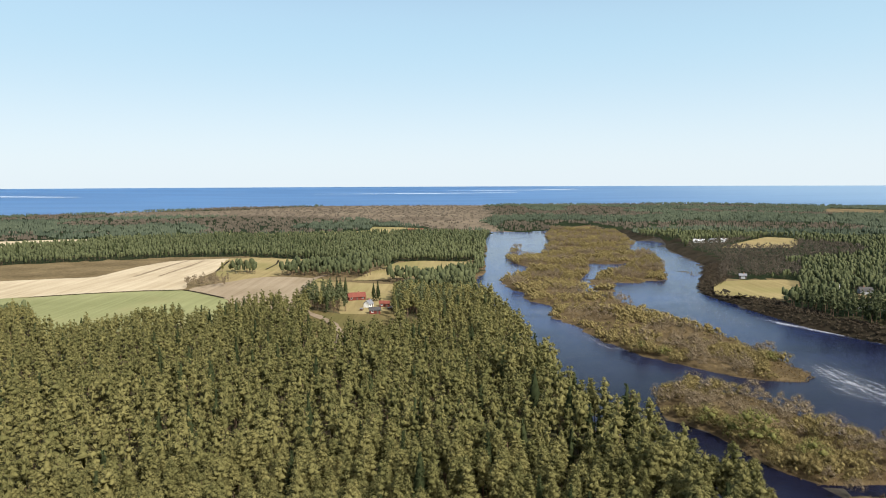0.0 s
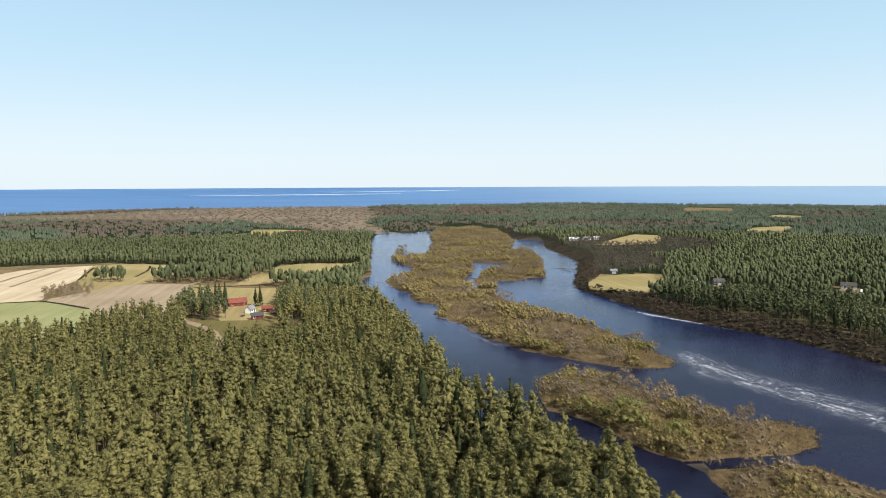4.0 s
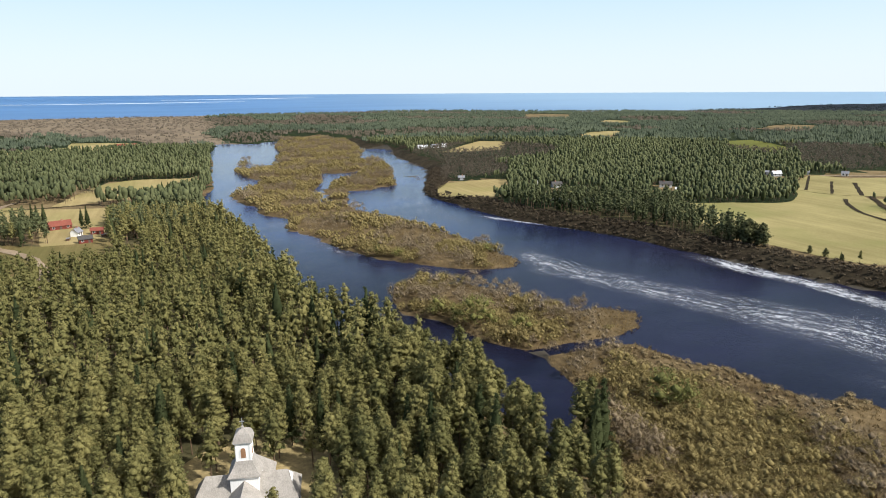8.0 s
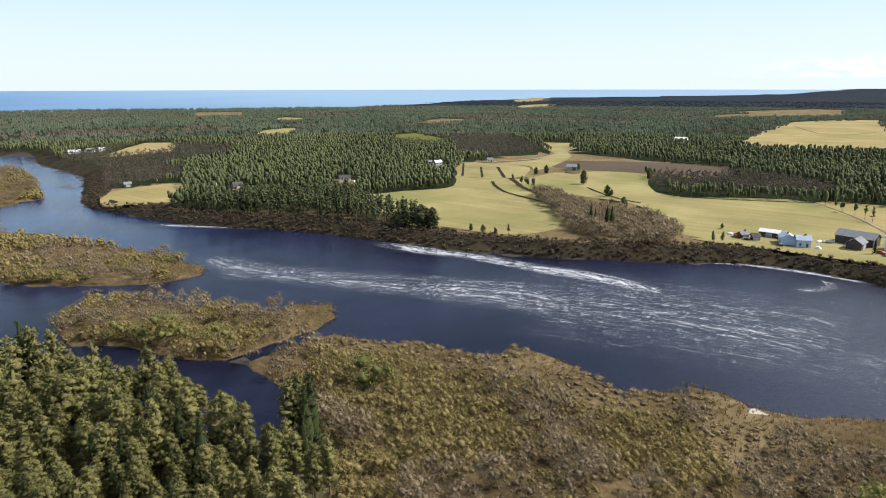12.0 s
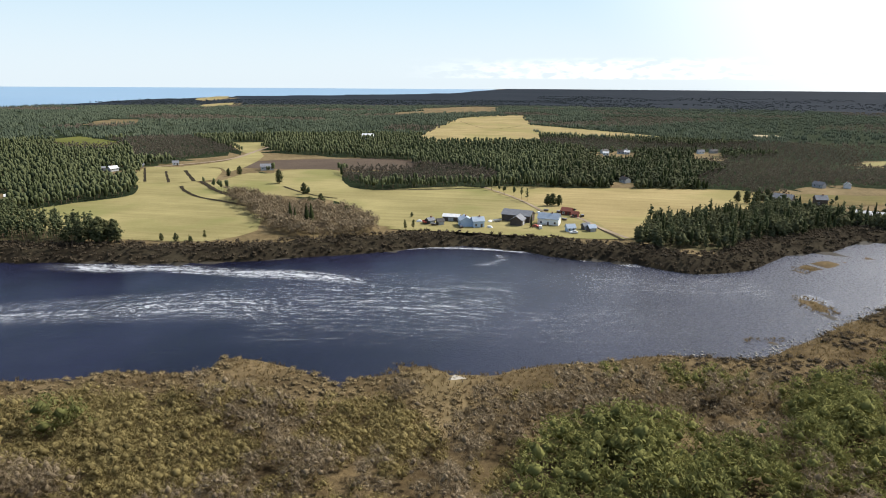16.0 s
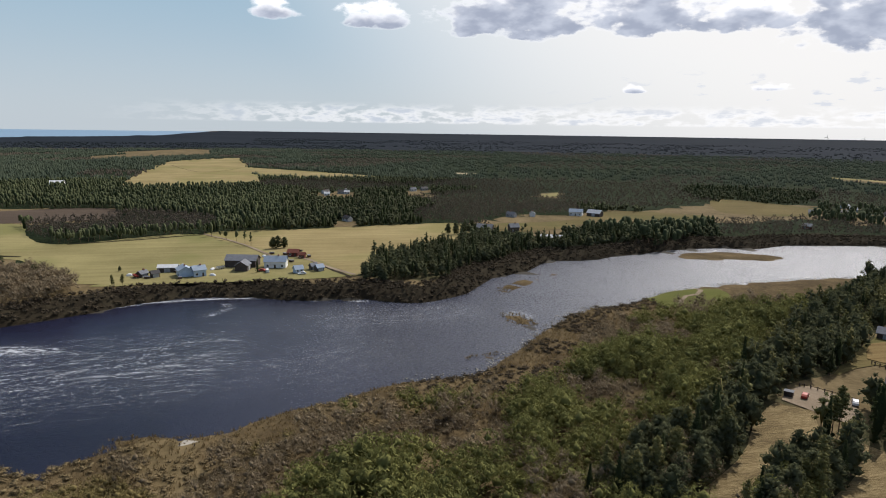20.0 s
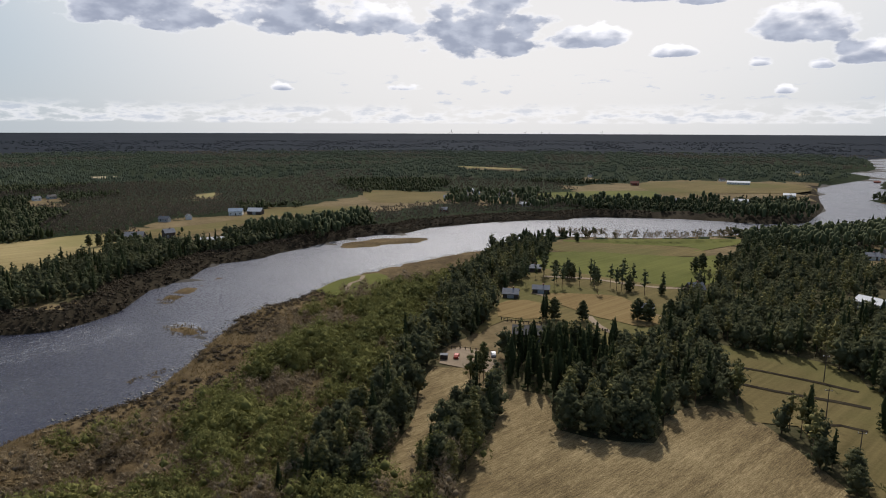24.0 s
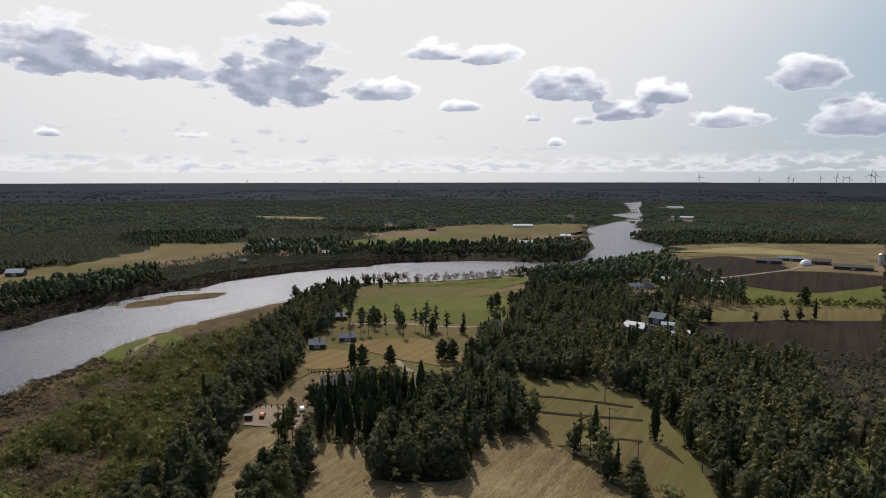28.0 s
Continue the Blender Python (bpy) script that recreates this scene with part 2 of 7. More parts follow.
MAT["pale_bark"] = material("pale_bark", two_scale((0.16, 0.14, 0.12), (0.42, 0.39, 0.35), 0.3, 3.0), 0.9, 0.5, 0.1)
MAT["pine"] = material("pine_needles", leafy((0.072, 0.077, 0.027), (0.248, 0.219, 0.083)), 0.8, spec=0.1, thin=0.22)
MAT["mid_pine"] = material("pine_needles_far", leafy((0.052, 0.064, 0.031), (0.134, 0.144, 0.067)), 0.85, spec=0.08, thin=0.2)
MAT["pine_single"] = material("pine_needles_single", leafy((0.066, 0.072, 0.026), (0.230, 0.206, 0.078), 0.5, "object"), 0.8, spec=0.1, thin=0.22)
MAT["spruce"] = material("spruce_needles", leafy((0.034, 0.046, 0.021), (0.082, 0.094, 0.040)), 0.9, spec=0.03, thin=0.4)
MAT["spruce_single"] = material("spruce_needles_single", leafy((0.034, 0.046, 0.021), (0.082, 0.094, 0.040), 0.5, "object"), 0.9, spec=0.03, thin=0.4)
MAT["broad"] = material("grove_leaves", leafy((0.068, 0.077, 0.043), (0.152, 0.154, 0.080)), 0.95, spec=0.02, thin=0.38)
MAT["broad_single"] = material("grove_leaves_single", leafy((0.054, 0.063, 0.032), (0.120, 0.123, 0.059), 0.5, "object"), 0.95, spec=0.02, thin=0.38)
# darker, greyer copy of the near pine, with distance haze in its colour
MAT["far_pine"] = material("hazed_distant_needles", leafy((0.034, 0.046, 0.033), (0.092, 0.108, 0.070)), 0.95, spec=0.03)
# needles tinted blue-grey: distance haze put into the colour
MAT["haze_pine"] = material("hazed_needles", leafy((0.018, 0.023, 0.026), (0.038, 0.045, 0.048)), 0.95, spec=0.02)
MAT["willow"] = material("willow_twigs", leafy((0.150, 0.118, 0.050), (0.300, 0.242, 0.104)), 0.95, spec=0.03, thin=0.28)
MAT["bare"] = material("bare_twigs", leafy((0.155, 0.120, 0.077), (0.300, 0.236, 0.152)), 0.95, spec=0.03, thin=0.28)
MAT["far_bare"] = material("distant_twigs", leafy((0.090, 0.075, 0.057), (0.152, 0.128, 0.098)), 0.95, spec=0.03, thin=0.3)
MAT["bud"] = material("young_leaves", leafy((0.092, 0.097, 0.036), (0.220, 0.212, 0.070)), 0.9, spec=0.04, thin=0.25)
MAT["reed"] = material("reed_straw", leafy((0.115, 0.080, 0.038), (0.27, 0.20, 0.10)), 0.95, spec=0.04, thin=0.3)
MAT["tussock"] = material("dead_tussocks", leafy((0.150, 0.112, 0.060), (0.270, 0.208, 0.115)), 0.95, spec=0.03, thin=0.2)
# brown twigs, darkened further so the bank scrub carries its shade
MAT["brown_scrub"] = material("brown_scrub_twigs", leafy((0.046, 0.036, 0.025), (0.108, 0.085, 0.057)), 0.95, spec=0.03, thin=0.2)


def water_material():
    m = bpy.data.materials.new("river_water")
    m.use_nodes = True
    n = Nodes(m.node_tree)
    p = n.add("ShaderNodeNewGeometry").outputs["Position"]
    where = n.add("ShaderNodeSeparateXYZ")
    n.plug(p, where.inputs[0])
    # calm reach in the north; southward, broken rapids over stones plus added sun-side glare
    fast_glare = n.smooth(where.outputs[1], 130.0, -230.0)
    ripple = n.noise(n.stretch(p, (1.0, 0.7, 1.0)), 0.9, 6, 0.7, 0.6)
    swell = n.noise(p, 0.06, 4, 0.5)
    gust = n.smooth(n.noise(n.stretch(p, (0.5, 1.0, 1.0)), 0.016, 4, 0.6), 0.38, 0.62)
    h = n.math("ADD", n.math("MULTIPLY", ripple, n.math("ADD", 0.35, n.math("MULTIPLY", fast_glare, 0.5))), n.math("MULTIPLY", swell, 0.8))
    shader = n.add("ShaderNodeBsdfPrincipled")
    # blue in the north, paler in the south: sky reflection put into the colour
    n.plug(n.mix(fast_glare, n.mix(n.smooth(where.outputs[1], 220.0, 480.0), n.mix(gust, (0.006, 0.007, 0.017, 1), (0.012, 0.013, 0.030, 1)), n.mix(gust, (0.006, 0.014, 0.055, 1), (0.018, 0.040, 0.125, 1))), (0.045, 0.053, 0.078, 1)), shader.inputs["Base Color"])
    n.plug(n.math("ADD", n.math("ADD", 0.08, n.math("MULTIPLY", gust, 0.05)), n.math("MULTIPLY", fast_glare, n.smooth(n.noise(p, 0.9, 3, 0.6), 0.40, 0.66, 0.16, 0.58))), shader.inputs["Roughness"])
    # IOR shifts along the river only to dim or brighten its reflection
    n.plug(n.math("ADD", n.smooth(where.outputs[1], 150.0, 500.0, 1.135, 1.24), n.math("MULTIPLY", fast_glare, 0.30)), shader.inputs["IOR"])
    b = n.add("ShaderNodeBump")
    b.inputs["Strength"].default_value, b.inputs["Distance"].default_value = 1.0, 0.35
    n.plug(h, b.inputs["Height"])
    n.plug(b.outputs[0], shader.inputs["Normal"])
    n.plug(shader.outputs[0], n.add("ShaderNodeOutputMaterial").inputs["Surface"])
    return m


MAT["water"] = water_material()


def sea(n, p):
    """Deep blue in the north-west, paled eastward: sun-side haze put into the colour."""
    where = n.add("ShaderNodeSeparateXYZ")
    n.plug(p, where.inputs[0])
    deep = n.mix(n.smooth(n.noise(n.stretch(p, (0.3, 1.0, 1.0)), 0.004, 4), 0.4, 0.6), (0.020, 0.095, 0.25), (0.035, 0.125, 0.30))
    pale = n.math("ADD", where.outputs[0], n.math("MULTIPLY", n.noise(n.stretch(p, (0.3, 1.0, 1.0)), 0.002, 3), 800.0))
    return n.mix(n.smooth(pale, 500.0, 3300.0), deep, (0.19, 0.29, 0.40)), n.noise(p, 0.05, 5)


MAT["sea"] = material("sea_water", sea, 0.35, 0.6, 1.0, spec=0.3, ior=1.33)
MAT["ice"] = material("sea_ice", two_scale((0.36, 0.44, 0.52), (0.62, 0.66, 0.70), 0.01, 0.2), 0.8)


def foam_material():
    """Foam drawn out in threads along the current, with clear water between."""
    m = bpy.data.materials.new("river_foam")
    m.use_nodes = True
    n = Nodes(m.node_tree)
    own = {}
    for name in ("along", "across", "thick"):
        node = n.add("ShaderNodeAttribute")
        node.attribute_name = name
        own[name] = node.outputs["Fac"]
    flat = n.add("ShaderNodeCombineXYZ")
    n.plug(own["along"], flat.inputs[0]), n.plug(own["across"], flat.inputs[1])
    p = n.add("ShaderNodeNewGeometry").outputs["Position"]
    thread = n.noise(n.stretch(flat.outputs[0], (0.05, 0.75, 1.0)), 1.0, 6, 0.72, 1.2)
    swirl = n.noise(p, 0.38, 6, 0.72, 1.8)
    f = n.math("ADD", n.math("MULTIPLY", thread, 0.55), n.math("MULTIPLY", swirl, 0.45))
    low = n.math("SUBTRACT", 0.555, n.math("MULTIPLY", own["thick"], 0.13))
    cover = n.smooth(f, low, n.math("ADD", low, 0.155))
    cover = n.math("ADD", n.math("MULTIPLY", cover, n.smooth(own["thick"], 0.0, 0.65, 0.0, 0.75)), n.math("MULTIPLY", n.smooth(own["thick"], 0.05, 0.8), n.smooth(swirl, 0.3, 0.7, 0.02, 0.09)))
    white, clear, both = n.add("ShaderNodeBsdfDiffuse"), n.add("ShaderNodeBsdfTransparent"), n.add("ShaderNodeMixShader")
    n.plug(n.mix(swirl, (0.34, 0.36, 0.40), (0.62, 0.64, 0.67)), white.inputs["Color"])
    n.plug(cover, both.inputs[0]), n.plug(clear.outputs[0], both.inputs[1]), n.plug(white.outputs[0], both.inputs[2])
    n.plug(both.outputs[0], n.add("ShaderNodeOutputMaterial").inputs["Surface"])
    return m


MAT["foam"] = foam_material()


def boards(low, high):
    def build(n, p):
        wave = n.noise(n.stretch(p, (5.0, 5.0, 0.4)), 1.0, 3, 0.6)
        f = n.math("ADD", n.math("MULTIPLY", wave, 0.6), n.math("MULTIPLY", n.noise(p, 0.6, 4), 0.4))
        return ramp(n, f, [(0.35, low), (0.65, high)]), wave
    return build


WALL = {"red": material("red_painted_boards", boards((0.105, 0.023, 0.016), (0.175, 0.042, 0.030)), 0.85, 0.4, 0.03),
        "white": material("white_painted_boards", boards((0.66, 0.66, 0.64), (0.82, 0.82, 0.80)), 0.7, 0.3, 0.03),
        "grey": material("grey_painted_boards", boards((0.30, 0.31, 0.32), (0.45, 0.46, 0.47)), 0.8, 0.3, 0.03),
        "blue": material("pale_blue_boards", boards((0.36, 0.46, 0.58), (0.50, 0.60, 0.72)), 0.75, 0.3, 0.03),
        "darkwood": material("dark_weathered_boards", boards((0.050, 0.038, 0.032), (0.12, 0.095, 0.080)), 0.9, 0.5, 0.03)}
ROOF = {"redroof": material("red_tile_roof", boards((0.13, 0.035, 0.024), (0.21, 0.065, 0.042)), 0.8, 0.5, 0.05),
        "greyroof": material("grey_sheet_roof", boards((0.13, 0.135, 0.15), (0.22, 0.225, 0.24)), 0.85, 0.3, 0.03, spec=0.15),
        "darkroof": material("dark_felt_roof", boards((0.035, 0.033, 0.033), (0.08, 0.075, 0.072)), 0.8, 0.3, 0.03),
        "lightroof": material("light_metal_roof", boards((0.46, 0.47, 0.48), (0.64, 0.64, 0.64)), 0.75, 0.3, 0.03, spec=0.2),
        "blueroof": material("blue_grey_metal_roof", boards((0.24, 0.29, 0.36), (0.34, 0.40, 0.47)), 0.75, 0.3, 0.03, spec=0.2),
        "shingle": material("weathered_wood_shingles", boards((0.20, 0.185, 0.165), (0.34, 0.315, 0.285)), 0.85, 0.6, 0.06)}
MAT["glass"] = material("window_glass", lambda n, p: ((0.03, 0.04, 0.05), None), 0.08, spec=0.5)
MAT["trim"] = material("white_trim", two_scale((0.66, 0.66, 0.64), (0.82, 0.82, 0.80), 0.5, 3.0), 0.7)
MAT["metal"] = material("galvanised_metal", two_scale((0.45, 0.46, 0.48), (0.62, 0.63, 0.64), 0.5, 3.0), 0.4, metal=0.7)
MAT["brick"] = material("chimney_brick", two_scale((0.20, 0.09, 0.06), (0.34, 0.18, 0.13), 0.8, 5.0), 0.9)
MAT["louvre"] = material("brown_louvre", boards((0.20, 0.10, 0.05), (0.32, 0.18, 0.10)), 0.8)
MAT["rubber"] = material("rubber", two_scale((0.012, 0.012, 0.012), (0.03, 0.03, 0.03), 1, 8), 0.85)
MAT["paint_white"] = material("white_car_paint", two_scale((0.70, 0.70, 0.70), (0.80, 0.80, 0.80), 0.5, 3), 0.3)
MAT["paint_dark"] = material("dark_painted_metal", two_scale((0.03, 0.035, 0.03), (0.07, 0.075, 0.07), 0.5, 3), 0.5)
MAT["paint_red"] = material("red_car_paint", two_scale((0.35, 0.05, 0.03), (0.45, 0.08, 0.05), 0.5, 3), 0.4)
MAT["concrete"] = material("pale_concrete", two_scale((0.32, 0.29, 0.24), (0.45, 0.42, 0.36), 0.4, 3), 0.9)
MAT["stone"] = material("grey_stone", two_scale((0.22, 0.20, 0.17), (0.42, 0.39, 0.34), 0.5, 3), 0.9)

# ---------------------------------------------------------------- the plan, in metres
HOME_SHORE = [(192, 1129), (153, 1055), (93, 1050), (67, 947), (50, 723), (40, 590), (30, 528), (25, 471), (41, 335), (43, 291),
    (43, 262), (45, 240), (47, 221), (51, 205), (58, 198), (63, 189), (65, 174), (67, 161), (72, 148), (75, 136), (71,
    121), (73, 113), (74, 105), (88, 121), (98, 130), (99, 135), (100, 150), (102, 156), (110, 158), (122, 157), (135,
    155), (137, 144), (141, 135), (147, 128), (149, 116), (152, 105), (155, 101), (163, 102), (164, 92), (163, 84), (159,
    73), (154, 62), (159, 58), (163, 51), (170, 50), (173, 47), (170, 42), (168, 33)]
HOME_SHORE_2 = [(170, 21), (179, 10), (185, -8), (195, -26), (196, -39), (198, -53), (204, -63), (212, -69), (224, -81), (238, -93),
    (257, -113), (271, -134), (268, -135), (279, -160), (294, -187), (302, -219), (305, -265), (307, -309), (306, -336),
    (316, -351), (316, -390), (273, -429), (242, -467), (213, -530), (173, -637), (155, -716), (169, -797), (221, -869),
    (248, -925), (243, -1021), (291, -1138), (341, -1405), (449, -1813), (578, -2372)]
FAR_SHORE = [(601, -2230), (427, -1642), (429, -1432), (352, -1330), (342, -1109), (338, -1035), (270, -841), (233, -737), (212, -628), (232, -588), (292, -563), (357, -510), (365, -474), (379, -455), (400, -395), (406, -350), (396, -308), (406,
    -294), (403, -265), (394, -230), (384, -198), (375, -177), (375, -149)]
FAR_SHORE_2 = [(351, -127), (335, -102), (304, -78), (292, -60), (294, -40), (302, -27), (304, -1), (307, 13), (316, 34), (316, 57),
    (310, 73), (296, 93), (285, 111), (276, 129), (267, 144), (258, 166), (248, 193), (247, 211), (238, 243), (232, 277),
    (217, 315), (201, 348), (193, 393), (191, 417), (187, 448), (193, 481), (215, 535), (244, 600), (254, 635), (262,
    706), (269, 776), (290, 841), (298, 889), (267, 884), (244, 917), (220, 996)]
ISLAND_MAIN = [(178, 1085), (211, 1167), (262, 1158), (283, 1041), (261, 891), (248, 831), (223, 781), (221, 727), (209, 682), (191, 643), (172, 631),
    (154, 629), (146, 635), (136, 588), (127, 559), (116, 533), (108, 502), (108, 477), (111, 458), (120, 452), (122, 429), (128, 401), (145, 347),
    (151, 298), (153, 278), (154, 268), (152, 258), (145, 251)]
ISLAND_MAIN += [(131, 253), (112, 268), (93, 291), (81, 319), (74, 353), (67, 370), (64, 388), (70, 405), (66, 422), (58, 431), (56, 447), (61, 463),
    (54, 474), (49, 491), (46, 520), (51, 542), (60, 558), (72, 578), (80, 605), (74, 628), (68, 657), (69, 709), (79, 737), (92, 723), (107, 721),
    (124, 756), (126, 797), (144, 865), (152, 969)]
ISLAND_EAST = [(114, 490), (117, 513), (129, 544), (148, 571), (162, 593), (181, 625), (214, 704), (225, 753), (239, 758), (235, 713), (216, 629),
    (193, 549), (183, 526), (166, 519), (156, 508), (139, 507), (130, 485), (127, 464), (118, 460), (113, 474)]
ISLET_NORTH = [(80, 776), (93, 825), (97, 801), (90, 755), (80, 743)]
ISLAND_NEAR = [(79, 208), (85, 201), (91, 176), (99, 164), (113, 163), (128, 162), (140, 162), (152, 170), (156, 179), (146, 189),
    (136, 189), (127, 198), (123, 218), (117, 232), (109, 242), (91, 250), (81, 239), (76, 218)]
REED_1 = [(306, -95), (321, -103), (334, -121), (332, -127), (314, -112), (304, -99)]
REED_2 = [(339, -134), (350, -144), (355, -160), (350, -161), (339, -145)]
REED_3 = [(215, -56), (212, -56), (215, -68), (219, -70), (217, -62)]
REED_4 = [(383, -240), (393, -258), (389, -292), (366, -317), (356, -300), (363, -263), (369, -238)]
REED_5 = [(212, 573), (227, 575), (219, 548), (210, 544)]
REED_6 = [(269, -86), (267, -92), (250, -97), (246, -89), (256, -84)]
COAST = [(-4600, 300), (-1500, 1350), (-1110, 1616), (-971, 1722), (-812, 1918), (-731, 2177), (-450, 2307), (-52, 2350),
    (165, 2250), (433, 2291), (921, 2303), (1330, 1980), (1680, 1770), (2230, 1900), (2900, 1950), (3500, 1650), (3900, 1150),
    (4400, 800), (4780, 600)]
THICKET = [(88, 121), (83, 107), (79, 90), (55, 75), (50, 10), (55, -30), (92, -50), (115, -57), (140, -93), (178, -142),
    (246, -229), (295, -313), (336, -291), (373, -222), (266, -74), (208, -39), (181, 33), (185, 108), (161, 129), (142, 172), (96, 166)]
BROWN_COAST = [(-925, 1775), (-625, 1911), (-337, 2415), (158, 2426), (120, 1540), (76, 1261), (106, 1057), (-5, 1089), (-174,
    1405), (-445, 1547), (-807, 1546)]
# name, surface, layer, outline
FIELDS = []
FIELDS.append(("crop_field", "green", "pale green crop field with drill rows", 0, [(-332, 428), (-285, 438), (-254, 451), (-219, 462), (-192, 466),
    (-176, 456), (-148, 431), (-122, 358), (-122, 332), (-133, 350), (-135, 335), (-151, 352), (-163, 344), (-174, 328), (-182, 313), (-190, 308),
    (-217, 337), (-244, 370), (-268, 386), (-305, 393)]))
FIELDS.append(("stubble_field", "straw", "pale straw-coloured stubble field", 0, [(-392, 507), (-359, 518), (-298, 532), (-291, 545), (-287, 596),
    (-275, 644), (-262, 653), (-223, 667), (-203, 571), (-201, 505), (-192, 471), (-220, 465), (-287, 440), (-334, 430)]))
FIELDS.append(("dry_field", "tan", "dry tan grass field in early spring", 0, [(-222, 667), (-199, 676), (-141, 654), (-125, 635), (-132, 576), (-141,
    541), (-162, 515), (-172, 504), (-187, 529), (-202, 571)]))
FIELDS.append(("fallow_field", "fallow", "pinkish brown fallow field", 0, [(-187, 469), (-171, 504), (-148, 531), (-106, 523), (-104, 488), (-96,
    423), (-96, 386), (-106, 394), (-119, 378), (-148, 431)]))
FIELDS.append(("dry_field", "tan", "dry tan grass field in early spring", 0, [(-103, 520), (-78, 504), (-46, 492), (-20, 494), (-33, 465), (-35, 426),
    (-32, 391), (-42, 377), (-61, 378), (-70, 427), (-90, 449), (-102, 488)]))
FIELDS.append(("dry_field", "tan", "dry tan grass field in early spring", 0, [(-51, 610), (-25, 641), (26, 648), (29, 620), (8, 576), (-17, 540),
    (-48, 519), (-72, 507), (-65, 552)]))
FIELDS.append(("farm_yard", "olive", "dry grass yard round the red farm", 0, [(-82, 385), (-61, 378), (-42, 377), (-31, 389), (-23, 318), (-26, 311),
    (-37, 309), (-51, 312), (-65, 310)]))
FIELDS.append(("clearing", "olive", "small dry clearing among the pines", 0, [(-23, 367), (-15, 367), (-12, 325), (-16, 319), (-21, 338)]))
FIELDS.append(("heath", "heath", "brown heath and felled ground", 0, [(-449, 582), (-422, 609), (-383, 634), (-335, 651), (-290, 679), (-231, 683),
    (-225, 672), (-277, 649), (-289, 601), (-293, 548), (-300, 535), (-394, 510)]))
FIELDS.append(("dry_field", "tan", "dry tan grass field in early spring", 0, [(-335, 952), (-341, 1017), (-274, 991), (-165, 1020), (-121, 1067),
    (-125, 1150), (-43, 1116), (-23, 1074), (-57, 1002), (-156, 963), (-256, 928)]))
FIELDS.append(("stubble_field", "straw", "pale straw-coloured stubble field", 0, [(-630, 848), (-570, 896), (-496, 911), (-460, 849), (-513, 805),
    (-555, 746)]))
FIELDS.append(("stubble_field", "tan", "pale straw-coloured stubble field", 0, [(320, 740), (444, 881), (469, 856), (398, 735), (331, 734)]))
FIELDS.append(("stubble_field", "tan", "pale straw-coloured stubble field", 0, [(215, 486), (269, 487), (242, 435), (212, 407), (194, 430), (192, 453)]))
FIELDS.append(("lawn", "meadow", "yellow-green spring meadow with mown strips", 0, [(272, 399), (287, 420), (303, 396), (287, 372)]))
FIELDS.append(("meadow", "meadow", "yellow-green spring meadow with mown strips", 0, [(307, 327), (344, 320), (382, 303), (418, 321), (464, 362), (497, 354), (445, 286), (389, 223), (352, 186), (305,
    166), (295, 167), (276, 179), (272, 209), (270, 221), (270, 223), (282, 246), (278, 265), (283, 283)]))
FIELDS.append(("meadow", "meadow", "yellow-green spring meadow with mown strips", 1, [(445, 345), (519, 390), (532, 362), (531, 322), (468, 288), (459, 293), (442, 311)]))
FIELDS.append(("meadow", "meadow", "yellow-green spring meadow with mown strips", 1, [(532, 362), (590, 349), (697, 370), (643, 336), (553, 306), (515, 305), (538, 326)]))
FIELDS.append(("meadow", "meadow", "yellow-green spring meadow with mown strips", 0, [(448, 287), (461, 281), (511, 283), (515, 263), (542, 258), (549, 215), (485, 185), (451, 152), (482, 74), (385, 0),
    (386, 42), (348, 75), (331, 100), (343, 116), (391, 151), (408, 180), (414, 247)]))
FIELDS.append(("dry_field", "tan", "dry tan grass field in early spring", 0, [(482, 71), (499, 1), (518, -118), (485, -119), (447, -123), (414, -96), (366, -38), (336, -31), (331, -25), (355,
    -16), (385, 0)]))
FIELDS.append(("ploughed_field", "red_soil", "reddish tilled soil field", 0, [(595, 320), (646, 234), (646, 174), (579, 156), (556, 217), (546, 302)]))
FIELDS.append(("meadow", "meadow", "yellow-green spring meadow with mown strips", 0, [(782, 458), (799, 415), (697, 367), (661, 364), (716, 411)]))
FIELDS.append(("grass_field", "bright_green", "fresh green spring grass field", 0, [(762, 714), (813, 712), (730, 574), (683, 564), (678, 628)]))
FIELDS.append(("stubble_field", "tan", "pale straw-coloured stubble field", 0, [(910, 235), (1547, 290), (1743, 159), (947, 60), (898, 60), (845, 189)]))
FIELDS.append(("stubble_field", "tan", "pale straw-coloured stubble field", 0, [(1308, 110), (1251, 38), (1065, -121), (1029, -13), (1026, 58)]))
FIELDS.append(("stubble_field", "straw", "pale straw-coloured stubble field", 0, [(1163, -266), (1159, -307), (1093, -308), (1111, -273)]))
# southern meadow and dry fields take the darker olive, their backlit tone painted in
FIELDS.append(("meadow", "olive", "yellow-green spring meadow with mown strips", 0, [(506, -146), (521, -219), (580, -292), (540, -368), (505, -345), (520, -262), (477, -200), (466, -141)]))
FIELDS.append(("meadow", "olive", "yellow-green spring meadow with mown strips", 0, [(680, -481), (576, -522), (523, -466), (557, -402)]))
FIELDS.append(("grass_field", "bright_green", "fresh green spring grass field", 0, [(514, -613), (442, -752), (383, -643), (443, -573)]))
FIELDS.append(("dry_field", "olive", "dry tan grass field in early spring", 0, [(501, -830), (466, -972), (372, -779), (376, -712), (442, -752)]))
FIELDS.append(("dry_field", "olive", "dry tan grass field in early spring", 1, [(466, -778), (512, -888), (349, -1010), (307, -869), (410, -758)]))
